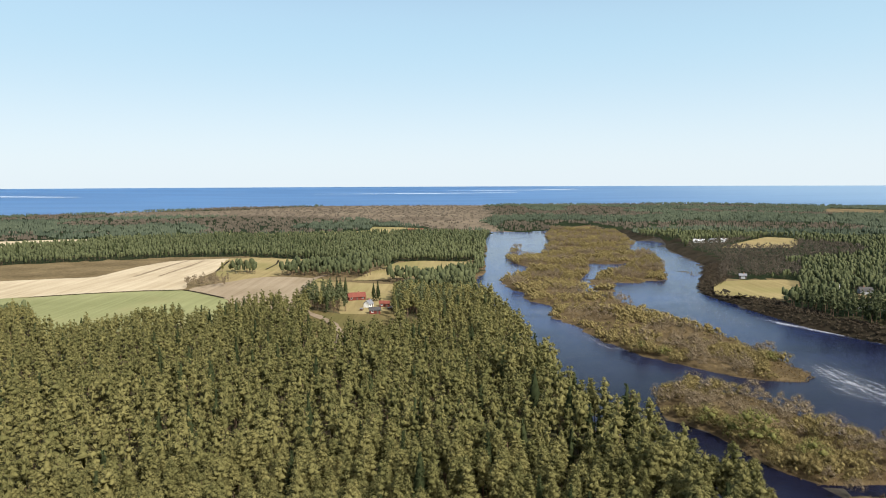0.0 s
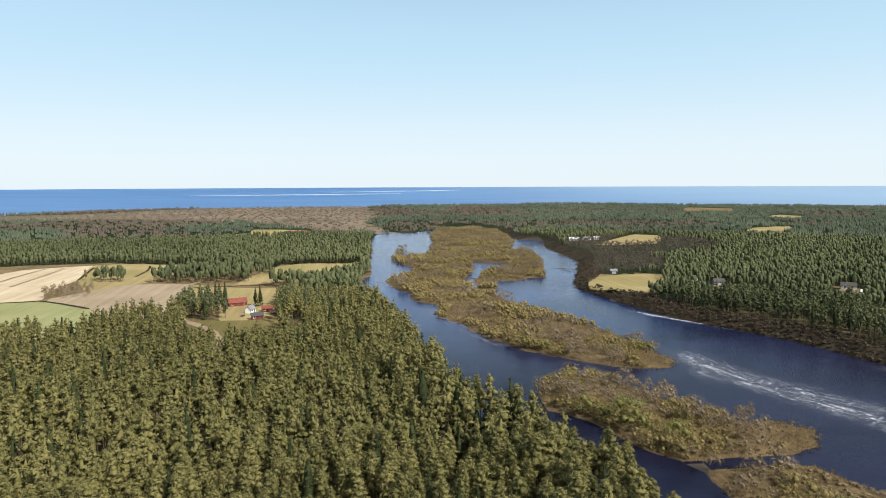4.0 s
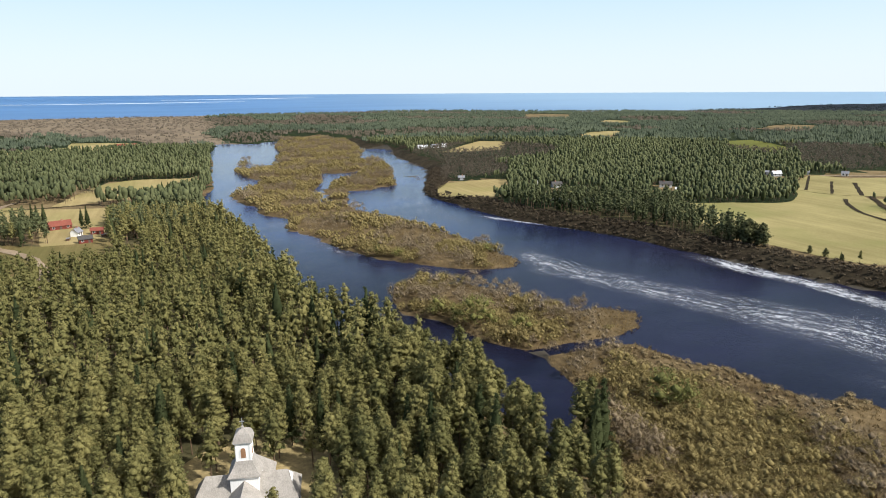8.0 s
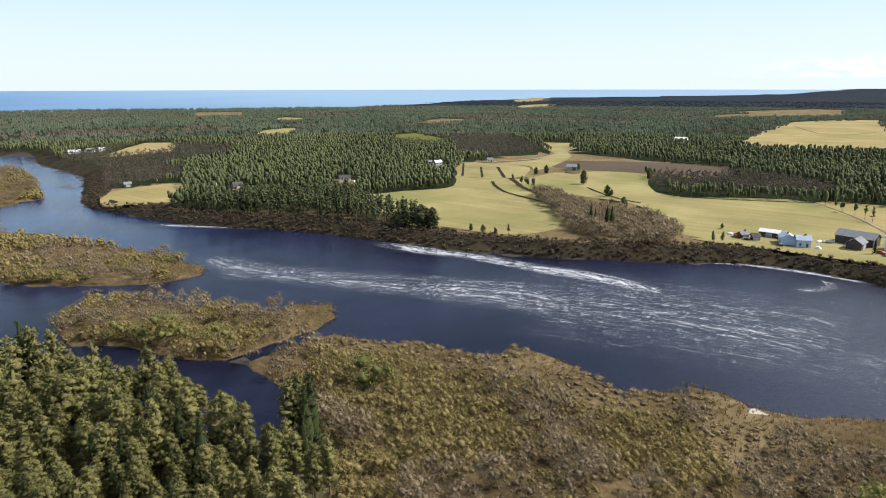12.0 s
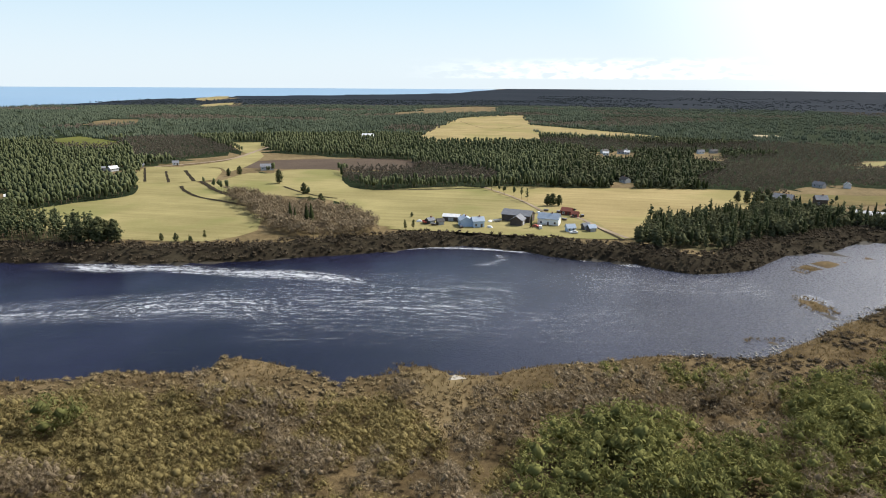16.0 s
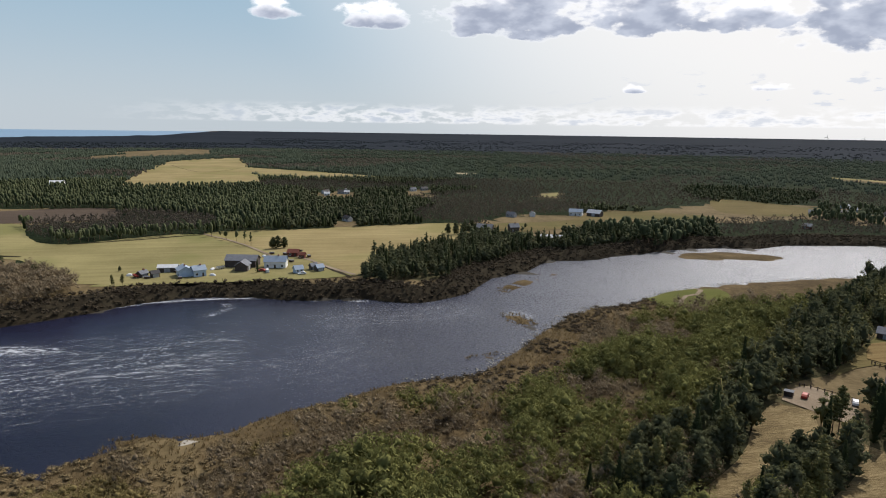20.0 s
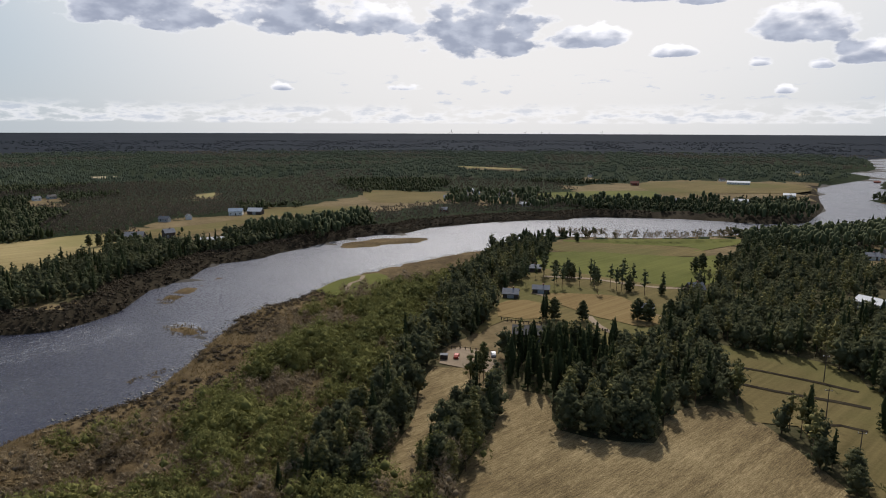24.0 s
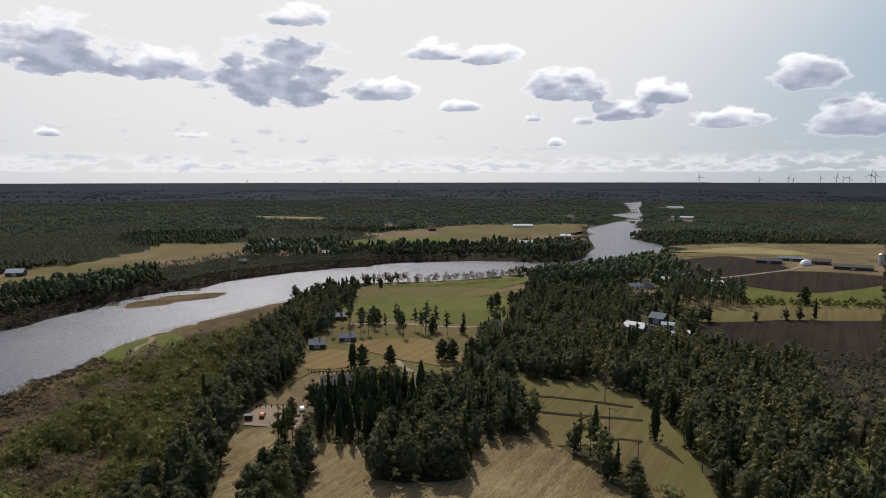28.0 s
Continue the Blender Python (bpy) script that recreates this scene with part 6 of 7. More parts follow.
tips = (np.hypot(x - 152, y - 172) < 20) | (np.hypot(x - 151, y - 263) < 15) | inside(LANDING_PATH, x, y)
ok = ~water & ~tips & (back | hedge | (isle & ~bars & (d > 1.0 + 2.5 * patch)) | bank) & ~open_land(x, y) & clear_of_houses(x, y, 1)
where = np.c_[x, y, h, np.where(bank, 0.6, np.where(isle, 0.95 + 0.9 * patch, 1.0 + 0.6 * patch))][ok]
spread_out = np.hypot(where[:, 0], where[:, 1]) > 330
far_shrubs = where[spread_out]
green = (patch + rng_np.uniform(-0.11, 0.11, len(x)))[ok][~spread_out]
where = where[~spread_out]
south = (where[:, 1] < 10) | (where[:, 1] > 110)
leafy_one = south & (green > np.where(where[:, 1] < 10, -0.06, 0.34))
grey = ~leafy_one & (green < -0.10)
rest = ~leafy_one & ~grey
# the leafing and the bare bushes stand as larger single crowns with gaps between
thinned = rng_np.uniform(0, 1, len(where))
leafy_one, grey = leafy_one & (thinned < 0.5), grey & (thinned < 0.62)
where[leafy_one, 3] *= 1.3
where[grey, 3] *= 1.2
pale = np.sin(far_shrubs[:, 0] * 0.09) * np.cos(far_shrubs[:, 1] * 0.075) > -0.3
planted("island_alders", [bush(165 + i, 5.6, 2.0, 4, 10, 1.3, 0.13, 1.2, 0.45) for i in range(6)], [MAT["bare"]], far_shrubs[~pale], "leafless grey-brown alders on the river islands", "shrubs", 39, (0.6, 1.3))
planted("island_thicket", [bush(160 + i, 3.8, 2.6, 4, 9, 1.0, 0.16, 0.4, 0.8) for i in range(6)], [MAT["willow"]], far_shrubs[pale], "brown willow and alder thicket on the river islands", "shrubs", 36, (0.6, 1.3))
planted("willow_thicket", [bush(60 + i, 4.0, 2.7, 5, 56, 0.46, 0.07, 0.6, 0.55) for i in range(6)], [MAT["willow"]], where[rest], "yellow-brown willow thicket on the marsh", "shrubs", 31, (0.5, 1.35))
planted("bare_thicket", [bush(70 + i, 6.2, 2.3, 5, 56, 0.62, 0.045, 1.1, 0.5) for i in range(6)], [MAT["bare"]], where[grey], "leafless grey-brown young birches and alders", "shrubs", 32, (0.7, 1.55))
planted("budding_thicket", [bush(80 + i, 5.8, 2.9, 5, 62, 0.44, 0.10, 0.4, 0.55) for i in range(6)], [MAT["bud"]], where[leafy_one], "bushes with fresh green spring leaves", "shrubs", 33, (0.6, 1.45))
# leafless wood on the far bank below the meadow
p = scatter(16, 240, 520, 3.0, 35, 85)
x, y = p.T
ok = inside(BANK_WOOD, x, y) & ~place_of(x, y)[0] & clear_of_houses(x, y, 1)
planted("bank_wood", [bush(370 + i, 6.5, 2.3, 5, 20, 1.1, 0.09, 1.3, 0.5) for i in range(6)], [MAT["bare"]], np.c_[x, y, place_of(x, y)[4], np.ones(len(x))][ok], "leafless grey-brown wood on the river bank", "shrubs", 54, (0.45, 1.6))
# low scrub on the far bank
p = scatter(15, 180, 640, 2.6, 20, 150)
x, y = p.T
water, isle, home, d, h = place_of(x, y)
ok = ~water & ~isle & ~home & (d < 19) & ~open_land(x, y) & clear_of_houses(x, y, 1)
planted("bank_scrub", [shrub(180 + i, 18, 3, 2.2, 1.9, 1.3) for i in range(5)], [MAT["brown_scrub"], MAT["far_bare"]], np.c_[x, y, h, np.full(len(x), 0.75)][ok], "low brown scrub on the steep river bank", "shrubs", 37, (0.5, 1.5))
# reeds and dead grass on the wet margins
p = np.concatenate([scatter(13, 100, 330, 1.9, 25, 140), scatter(14, 330, 700, 5, -5, 60)])
x, y = p.T
water, isle, home, d, h = place_of(x, y)
ok = ~water & (((home & inside(THICKET, x, y)) & (d < 40)) | isle) & ~open_land(x, y)
mottle = np.array([noise.noise(Vector((a * 0.05, b * 0.05, 5))) for a, b in p])
low = ok & ~isle & (mottle > -0.05) & (np.arange(len(x)) % 2 == 0)
for some, mat in ((low & (y > -30), "tussock"), (low & (y <= -30), "brown_scrub")):
    planted("marsh_scrub", [shrub(185 + i, 45, 0, 0.8, 1.7, 0.8) for i in range(5)], [MAT[mat]], np.c_[x, y, h, np.ones(len(x))][some], "low dead brown scrub on the river meadow", "shrubs", 38, (0.5, 1.4))
ok &= isle | (mottle < 0.3)
planted("reed_bed", [[tuft(120 + i)] for i in range(6)], [MAT["reed"]], np.c_[x, y, h, np.ones(len(x))][ok], "dead straw-coloured reeds and sedge tussocks", "reeds", 34, (0.5, 1.2))


# ---------------------------------------------------------------- buildings
def part(name, bm, mat, parent, label=""):
    me = bpy.data.meshes.new(name)
    bmesh.ops.recalc_face_normals(bm, faces=bm.faces)
    bm.to_mesh(me)
    bm.free()
    for m in mat if isinstance(mat, list) else [mat]:
        me.materials.append(m)
    ob = new(name, me)
    ob.parent = parent
    return tagged(ob, label)


def box(bm, x0, x1, y0, y1, z0, z1):
    v = [bm.verts.new((x, y, z)) for x in (x0, x1) for y in (y0, y1) for z in (z0, z1)]
    for f in ((0, 1, 3, 2), (4, 6, 7, 5), (0, 4, 5, 1), (2, 3, 7, 6), (0, 2, 6, 4), (1, 5, 7, 3)):
        bm.faces.new([v[i] for i in f])
    return bm


def boxed(*size):
    return box(bmesh.new(), *size)


def house(kind, x, y, turn, length, width, wall, rise, walls, roof, z=None, label=""):
    if z is None:
        z = float(place_of([x], [y])[4][0]) + 0.1
    base = new(kind, None)
    base.matrix_world = pose(x, y, z, 0, 0, turn)
    a, b = length / 2, width / 2
    bm = bmesh.new()
    low = [bm.verts.new(p) for p in ((-a, -b, -0.6), (a, -b, -0.6), (a, b, -0.6), (-a, b, -0.6))]
    top = [bm.verts.new(p) for p in ((-a, -b, wall), (a, -b, wall), (a, b, wall), (-a, b, wall))]
    r0, r1 = bm.verts.new((-a, 0, wall + rise)), bm.verts.new((a, 0, wall + rise))
    for i in range(4):
        j = (i + 1) % 4
        if i == 1:
            bm.faces.new((low[1], low[2], top[2], r1, top[1]))
        elif i == 3:
            bm.faces.new((low[3], low[0], top[0], r0, top[3]))
        else:
            bm.faces.new((low[i], low[j], top[j], top[i]))
    bm.faces.new((top[0], top[1], r1, r0)), bm.faces.new((top[2], top[3], r0, r1)), bm.faces.new(low)
    part("wall", bm, WALL[walls], base)
    over, thick = 0.45, 0.16
    slope = rise / b
    for side in (-1, 1):
        bm = bmesh.new()
        section = [(0, wall + rise + 0.03), (side * (b + over), wall - slope * over + 0.03), (side * (b + over), wall - slope * over + thick + 0.03), (0, wall + rise + thick + 0.03)]
        ends = [[bm.verts.new((sx * (a + over), py, pz)) for py, pz in section] for sx in (-1, 1)]
        bm.faces.new(ends[0]), bm.faces.new(ends[1][::-1])
        for i in range(4):
            j = (i + 1) % 4
            bm.faces.new((ends[0][i], ends[0][j], ends[1][j], ends[1][i]))
        part("roof", bm, ROOF[roof], base)
    trim = MAT["trim"]
    if walls != "darkwood" or kind in ("villa", "manor_house", "long_house", "house"):
        count = max(2, int(length / 3.2))
        storeys = [1.5] if wall < 4.3 else [1.4, 3.7]
        for side in (-1, 1):
            for i in range(count):
                wx = -a + length * (i + 0.5) / count
                for wz in storeys:
                    if side == -1 and i == count // 2 and wz == storeys[0]:
                        door = part("door", boxed(wx - 0.5, wx + 0.5, side * b - 0.07, side * b + 0.02, 0, 2.05), WALL["darkwood"], base, "dark boarded door")
                        continue
                    frame_bm = bmesh.new()
                    for q in ((wx - 0.62, wx - 0.5, wz - 0.7, wz + 0.7), (wx + 0.5, wx + 0.62, wz - 0.7, wz + 0.7), (wx - 0.5, wx + 0.5, wz + 0.58, wz + 0.7), (wx - 0.5, wx + 0.5, wz - 0.7, wz - 0.58)):
                        box(frame_bm, q[0], q[1], *sorted((side * b - side * 0.02, side * (b + 0.06))), q[2], q[3])
                    window = part("window", frame_bm, trim, base, "white-framed window")
                    part("pane", boxed(wx - 0.5, wx + 0.5, *sorted((side * b - side * 0.02, side * (b + 0.02))), wz - 0.58, wz + 0.58), MAT["glass"], window)
    else:
        part("door", boxed(-1.5, 1.5, -b - 0.08, -b + 0.02, 0, min(2.8, wall - 0.4)), WALL["grey"], base, "wide boarded barn door")
    if kind in ("farmhouse", "house", "villa", "cottage", "manor_house", "blue_house", "cabin", "long_house"):
        part("chimney", boxed(a * 0.2, a * 0.2 + 0.7, -0.35, 0.35, wall + rise * 0.6, wall + rise + 0.9), MAT["brick"], base, "short brick chimney")
    names = {"red": "red-painted", "white": "white-painted", "grey": "grey", "blue": "pale blue", "darkwood": "dark weathered wooden"}
    tops = {"redroof": "red roof", "greyroof": "grey sheet roof", "darkroof": "dark felt roof", "lightroof": "pale metal roof", "blueroof": "blue-grey metal roof"}
    return tagged(base, label or f"{names[walls]} {kind.replace('_', ' ')} with a {tops[roof]}", "house" if "house" in kind or kind in ("villa", "cottage", "cabin") else "farm building")


for kind, x, y, turn, length, width, wall, rise, walls, roof in HOUSES:
    house(kind, x, y, turn, length * 0.84, width * 0.82, max(2.3, wall * 0.8), rise * 0.9, walls, roof)

# ---------------------------------------------------------------- church
def ring_walls(bm, sections):
    """Stacked square or many-sided sections: list of (half width, z)."""
    loops = [[bm.verts.new((sx * w, sy * w, z)) for sx, sy in ((-1, -1), (1, -1), (1, 1), (-1, 1))] for w, z in sections]
    for a, b in zip(loops, loops[1:]):
        for i in range(4):
            j = (i + 1) % 4
            bm.faces.new((a[i], a[j], b[j], b[i]))
    bm.faces.new(loops[-1])
    bm.faces.new(loops[0][::-1])
    return bm


church = new("church", None)
church.matrix_world = pose(8.5, 111.0, 3.05, 0, 0, -14)
arm_out, arm_half, eave, ridge = 9.2, 4.0, 5.0, 8.8
for k in range(4):
    t = Matrix.Rotation(math.pi / 2 * k, 4, "Z")
    bm = boxed(2.4, arm_out, -arm_half, arm_half, -0.5, eave)
    g0, g1, g2 = bm.verts.new((arm_out, -arm_half, eave)), bm.verts.new((arm_out, arm_half, eave)), bm.verts.new((arm_out - 1.6, 0, ridge - 0.15))
    bm.faces.new((g0, g1, g2))
    bm.transform(t)
    part("arm_wall", bm, WALL["white"], church, "white boarded church wall")
    for side in (-1, 1):
        bm = bmesh.new()
        over = 0.4
        s = (ridge - eave) / arm_half
        pts = [(1.6, 0, ridge), (arm_out - 2.0, 0, ridge), (arm_out + over, side * (arm_half + over), eave - s * over), (1.6, side * (arm_half + over), eave - s * over)]
        lo, hi = [bm.verts.new((p[0], p[1], p[2] + 0.02)) for p in pts], [bm.verts.new((p[0], p[1], p[2] + 0.2)) for p in pts]
        bm.faces.new(lo), bm.faces.new(hi[::-1])
        for i in range(4):
            bm.faces.new((lo[i], lo[(i + 1) % 4], hi[(i + 1) % 4], hi[i]))
        bm.transform(t)
        part("roof", bm, ROOF["shingle"], church, "weathered grey shingle roof")
    bm = bmesh.new()
    pts = [(arm_out - 2.0, 0, ridge), (arm_out + 0.4, arm_half + 0.4, eave - 0.38), (arm_out + 0.4, -arm_half - 0.4, eave - 0.38)]
    lo, hi = [bm.verts.new((p[0], p[1], p[2] + 0.02)) for p in pts], [bm.verts.new((p[0], p[1], p[2] + 0.2)) for p in pts]
    bm.faces.new(lo), bm.faces.new(hi[::-1])
    for i in range(3):
        bm.faces.new((lo[i], lo[(i + 1) % 3], hi[(i + 1) % 3], hi[i]))
    bm.transform(t)
    part("roof", bm, ROOF["shingle"], church, "weathered grey shingle roof")
    spots = [(arm_out, -1.9, 0), (arm_out, 1.9, 0), (6.2, -arm_half, 1), (6.2, arm_half, 1)]
    for wx, wy, flat in spots:
        bm, pane = bmesh.new(), bmesh.new()
        if flat:
            y0, y1 = sorted((wy, wy * 1.02))
            for q in ((wx - 0.75, wx - 0.6, 1.2, 4.0), (wx + 0.6, wx + 0.75, 1.2, 4.0), (wx - 0.6, wx + 0.6, 3.85, 4.0), (wx - 0.6, wx + 0.6, 1.2, 1.35), (wx - 0.05, wx + 0.05, 1.35, 3.85), (wx - 0.6, wx + 0.6, 2.5, 2.6)):
                box(bm, q[0], q[1], y0, y1, q[2], q[3])
            box(pane, wx - 0.6, wx + 0.6, *sorted((wy * 0.99, wy * 1.008)), 1.35, 3.85)
        else:
            for q in ((wy - 0.75, wy - 0.6, 1.2, 4.0), (wy + 0.6, wy + 0.75, 1.2, 4.0), (wy - 0.6, wy + 0.6, 3.85, 4.0), (wy - 0.6, wy + 0.6, 1.2, 1.35), (wy - 0.05, wy + 0.05, 1.35, 3.85), (wy - 0.6, wy + 0.6, 2.5, 2.6)):
                box(bm, wx, wx + 0.1, q[0], q[1], q[2], q[3])
            box(pane, wx - 0.05, wx + 0.04, wy - 0.6, wy + 0.6, 1.35, 3.85)
        bm.transform(t), pane.transform(t)
        window = part("window", bm, MAT["trim"], church, "tall white-barred church window")
        part("pane", pane, MAT["glass"], window)
part("tower_base", ring_walls(bmesh.new(), [(2.5, 4.0), (2.5, 9.6)]), WALL["white"], church, "white boarded tower base")
part("cornice", ring_walls(bmesh.new(), [(2.55, 9.3), (2.75, 9.6), (2.75, 9.75)]), MAT["trim"], church)
part("skirt_roof", ring_walls(bmesh.new(), [(2.95, 9.75), (2.9, 9.9), (2.2, 10.8), (1.7, 11.7), (1.5, 12.3)]), ROOF["shingle"], church, "concave shingle skirt roof")
part("belfry", ring_walls(bmesh.new(), [(1.35, 12.1), (1.35, 15.8)]), WALL["white"], church, "white belfry with brown louvred openings")
part("belfry_cornice", ring_walls(bmesh.new(), [(1.4, 15.5), (1.62, 15.8), (1.65, 15.95)]), MAT["trim"], church)
part("dome_roof", ring_walls(bmesh.new(), [(1.75, 15.95), (1.7, 16.1), (1.5, 16.8), (1.2, 17.4), (0.6, 17.9), (0.25, 18.05), (0.2, 18.4), (0.04, 18.6)]), ROOF["shingle"], church, "bell-shaped shingle roof")
bm = boxed(-0.06, 0.06, -0.06, 0.06, 18.5, 20.0)
box(bm, -0.4, 0.4, -0.055, 0.055, 19.3, 19.42)
part("cross", bm, MAT["metal"], church, "thin gilt cross")
for k in range(4):
    t = Matrix.Rotation(math.pi / 2 * k, 4, "Z")
    for wide, name, mat, depth in ((0.58, "louvre_frame", MAT["trim"], 0.05), (0.42, "louvre", MAT["louvre"], 0.09)):
        bm = bmesh.new()
        outline = [(-wide, 12.9)] + [(-wide * math.cos(a), 14.4 + wide * math.sin(a)) for a in np.linspace(0, math.pi, 9)] + [(wide, 12.9)]
        fr, bk = [bm.verts.new((1.35 + depth, y, z)) for y, z in outline], [bm.verts.new((1.3, y, z)) for y, z in outline]
        bm.faces.new(fr)
        for i in range(len(fr)):
            bm.faces.new((fr[i], fr[(i + 1) % len(fr)], bk[(i + 1) % len(fr)], bk[i]))
        bm.transform(t)
        part(name, bm, mat, church)
    for side in (-1, 1):
        bm = boxed(1.33, 1.42, side * 1.2 - 0.13, side * 1.2 + 0.13, 12.2, 15.5)
        bm.transform(t)
        part("corner_board", bm, MAT["trim"], church)
tagged(church, "white wooden cross church with shingle roofs and domed belfry", "church")


# ---------------------------------------------------------------- tracks, ditches, foam, stones
def ribbon(name, mat, width, course, label, category, lift):
    line = spline(course, 6, rough=0.6)
    pts = np.array(line)
    d = np.gradient(pts, axis=0)
    d /= np.linalg.norm(d, axis=1)[:, None] + 1e-9
    side = np.c_[-d[:, 1], d[:, 0]] * width / 2
    rng = np.random.default_rng(len(line))
    side *= rng.uniform(0.8, 1.2, (len(line), 1))
    v = np.concatenate([pts + side, pts - side])
    z = place_of(v[:, 0], v[:, 1])[4] + lift
    k = len(line)
    f = [t for i in range(k - 1) for t in ((i, i + k, i + 1), (i + 1, i + k, i + k + 1))]
    return tagged(new(name, np_mesh(name, np.c_[v, z], f, [mat])), label, category, kind="structure")


for mat, width, course in TRACKS:
    if mat == "gravel":
        ribbon("gravel_track", MAT[mat], width, course, "pale gravel farm track", "road", 0.42)
    elif mat == "fallow":
        ribbon("field_strip", MAT[mat], width, course, "brown unsown strip across the stubble", "field", 0.40)
    else:
        ribbon("ditch", MAT[mat], width, course, "dark overgrown field ditch", "ditch", 0.40)

gx, gy = np.meshgrid(np.arange(30.0, 420.0, 2.5), np.arange(-420.0, 1000.0, 2.5))
shape, gx, gy = gx.shape, gx.ravel(), gy.ravel()
foam = {"along": np.zeros(len(gx)), "across": np.zeros(len(gx)), "thick": np.zeros(len(gx))}
for half, thick, course in FOAM:
    line = np.array(spline(course, 6))
    gone = np.r_[0, np.cumsum(np.linalg.norm(np.diff(line, axis=0), axis=1))]
    reach = half * 1.6
    near = np.flatnonzero((gx > line[:, 0].min() - reach) & (gx < line[:, 0].max() + reach) & (gy > line[:, 1].min() - reach) & (gy < line[:, 1].max() + reach))
    best, u, v = np.full(len(near), 1e9), np.zeros(len(near)), np.zeros(len(near))
    for (ax, ay), (bx, by), at in zip(line, line[1:], gone):
        dx, dy = bx - ax, by - ay
        size = math.hypot(dx, dy) + 1e-9
        qx, qy = gx[near] - ax, gy[near] - ay
        along, across = np.clip((qx * dx + qy * dy) / size, 0, size), (qy * dx - qx * dy) / size
        away = np.hypot(qx - along * dx / size, qy - along * dy / size)
        closer = away < best
        best, u, v = np.where(closer, away, best), np.where(closer, at + along, u), np.where(closer, across, v)
    body = np.maximum(0, 1 - (best / reach) ** 2) * smooth_step(np.minimum(u, gone[-1] - u) / max(2.0, 0.2 * gone[-1]) + 0.05) * thick
    more = body > foam["thick"][near]
    for name, values in (("along", u), ("across", v), ("thick", body)):
        foam[name][near[more]] = values[more]
cell = np.arange(len(gx)).reshape(shape)
a, b, c, d = cell[:-1, :-1].ravel(), cell[:-1, 1:].ravel(), cell[1:, 1:].ravel(), cell[1:, :-1].ravel()
on = foam["thick"][np.c_[a, b, c, d]].max(1) > 0.02
used, index = np.unique(np.concatenate([np.c_[a, b, c][on], np.c_[a, c, d][on]]), return_inverse=True)
me = np_mesh("river_foam", np.c_[gx[used], gy[used], np.full(len(used), 0.06)], index.reshape(-1, 3), [MAT["foam"]])
for name, values in foam.items():
    me.attributes.new(name, "FLOAT", "POINT").data.foreach_set("value", np.asarray(values[used], np.float32))
tagged(new("river_foam", me), "white foam streaks drifting on the dark river", "foam", kind="stuff")

rng = np.random.default_rng(77)
# stones in the shallows of the southern bend
shore = np.array([p for p in home_line if 195 < p[0] < 320 and -340 < p[1] < -30])
k = 900
i = rng.integers(0, len(shore), k)
spots = shore[i] + rng.normal(0, 1.8, (k, 2)) + np.array((0.5, 0.4))
pieces = []
for x, y in spots:
    s = rng.uniform(0.2, 0.6)
    pieces.append(octa(rng, (x, y, 0.05), (s, s * 0.9, s * 0.55), 0.3))
tagged(new("shore_stones", np_mesh("shore_stones", *joined(pieces), [MAT["stone"]])), "grey stones in the river shallows", "stones", kind="stuff")

# landing slab on the home shore
slab = new("landing_slab", None)
slab.matrix_world = pose(163, 30, 0.55, 0, 0, 70)
part("slab", boxed(-2.4, 2.4, -1.6, 1.6, -0.9, 0.2), MAT["concrete"], slab)
for sx in (-2.0, 2.0):
    part("post", boxed(sx - 0.1, sx + 0.1, 1.3, 1.5, 0.2, 0.9), WALL["darkwood"], slab, "dark mooring post")
tagged(slab, "pale concrete boat landing slab at the river edge", "landing")


# ---------------------------------------------------------------- vehicles and yard things
def wheel(parent, x, y, r):
    bm = bmesh.new()
    bmesh.ops.create_cone(bm, cap_ends=True, segments=14, radius1=r, radius2=r, depth=0.22)
    bm.transform(Matrix.Translation((x, y, r)) @ Matrix.Rotation(math.pi / 2, 4, "X"))
    tyre = part("wheel", bm, MAT["rubber"], parent, "black tyre")
    bm = bmesh.new()
    bmesh.ops.create_cone(bm, cap_ends=True, segments=10, radius1=r * 0.6, radius2=r * 0.6, depth=0.24)
    bm.transform(Matrix.Translation((x, y, r)) @ Matrix.Rotation(math.pi / 2, 4, "X"))
    part("rim", bm, MAT["metal"], tyre)


def car(x, y, turn, paint, profile, label):
    base = new("car", None)
    base.matrix_world = pose(x, y, float(place_of([x], [y])[4][0]) + 0.2, 0, 0, turn)
    bm = bmesh.new()
    sides = [[bm.verts.new((px, sy * (0.86 if pz < 0.95 else 0.72), pz)) for px, pz in profile] for sy in (-1, 1)]
    bm.faces.new(sides[0]), bm.faces.new(sides[1][::-1])
    for i in range(len(profile)):
        j = (i + 1) % len(profile)
        bm.faces.new((sides[0][i], sides[0][j], sides[1][j], sides[1][i]))
    bmesh.ops.bevel(bm, geom=bm.edges[:], offset=0.05, segments=1, affect="EDGES")
    part("body", bm, paint, base)
    for sy in (-1, 1):
        part("side_window", boxed(-1.1, 0.7, *sorted((sy * 0.74, sy * 0.83)), 0.98, 1.32), MAT["glass"], base)
        for px in (-1.35, 1.35):
            wheel(base, px, sy * 0.80, 0.32)
        part("headlight", boxed(2.1, 2.2, *sorted((sy * 0.5, sy * 0.75)), 0.6, 0.75), MAT["trim"], base)
    return tagged(base, label, "car")


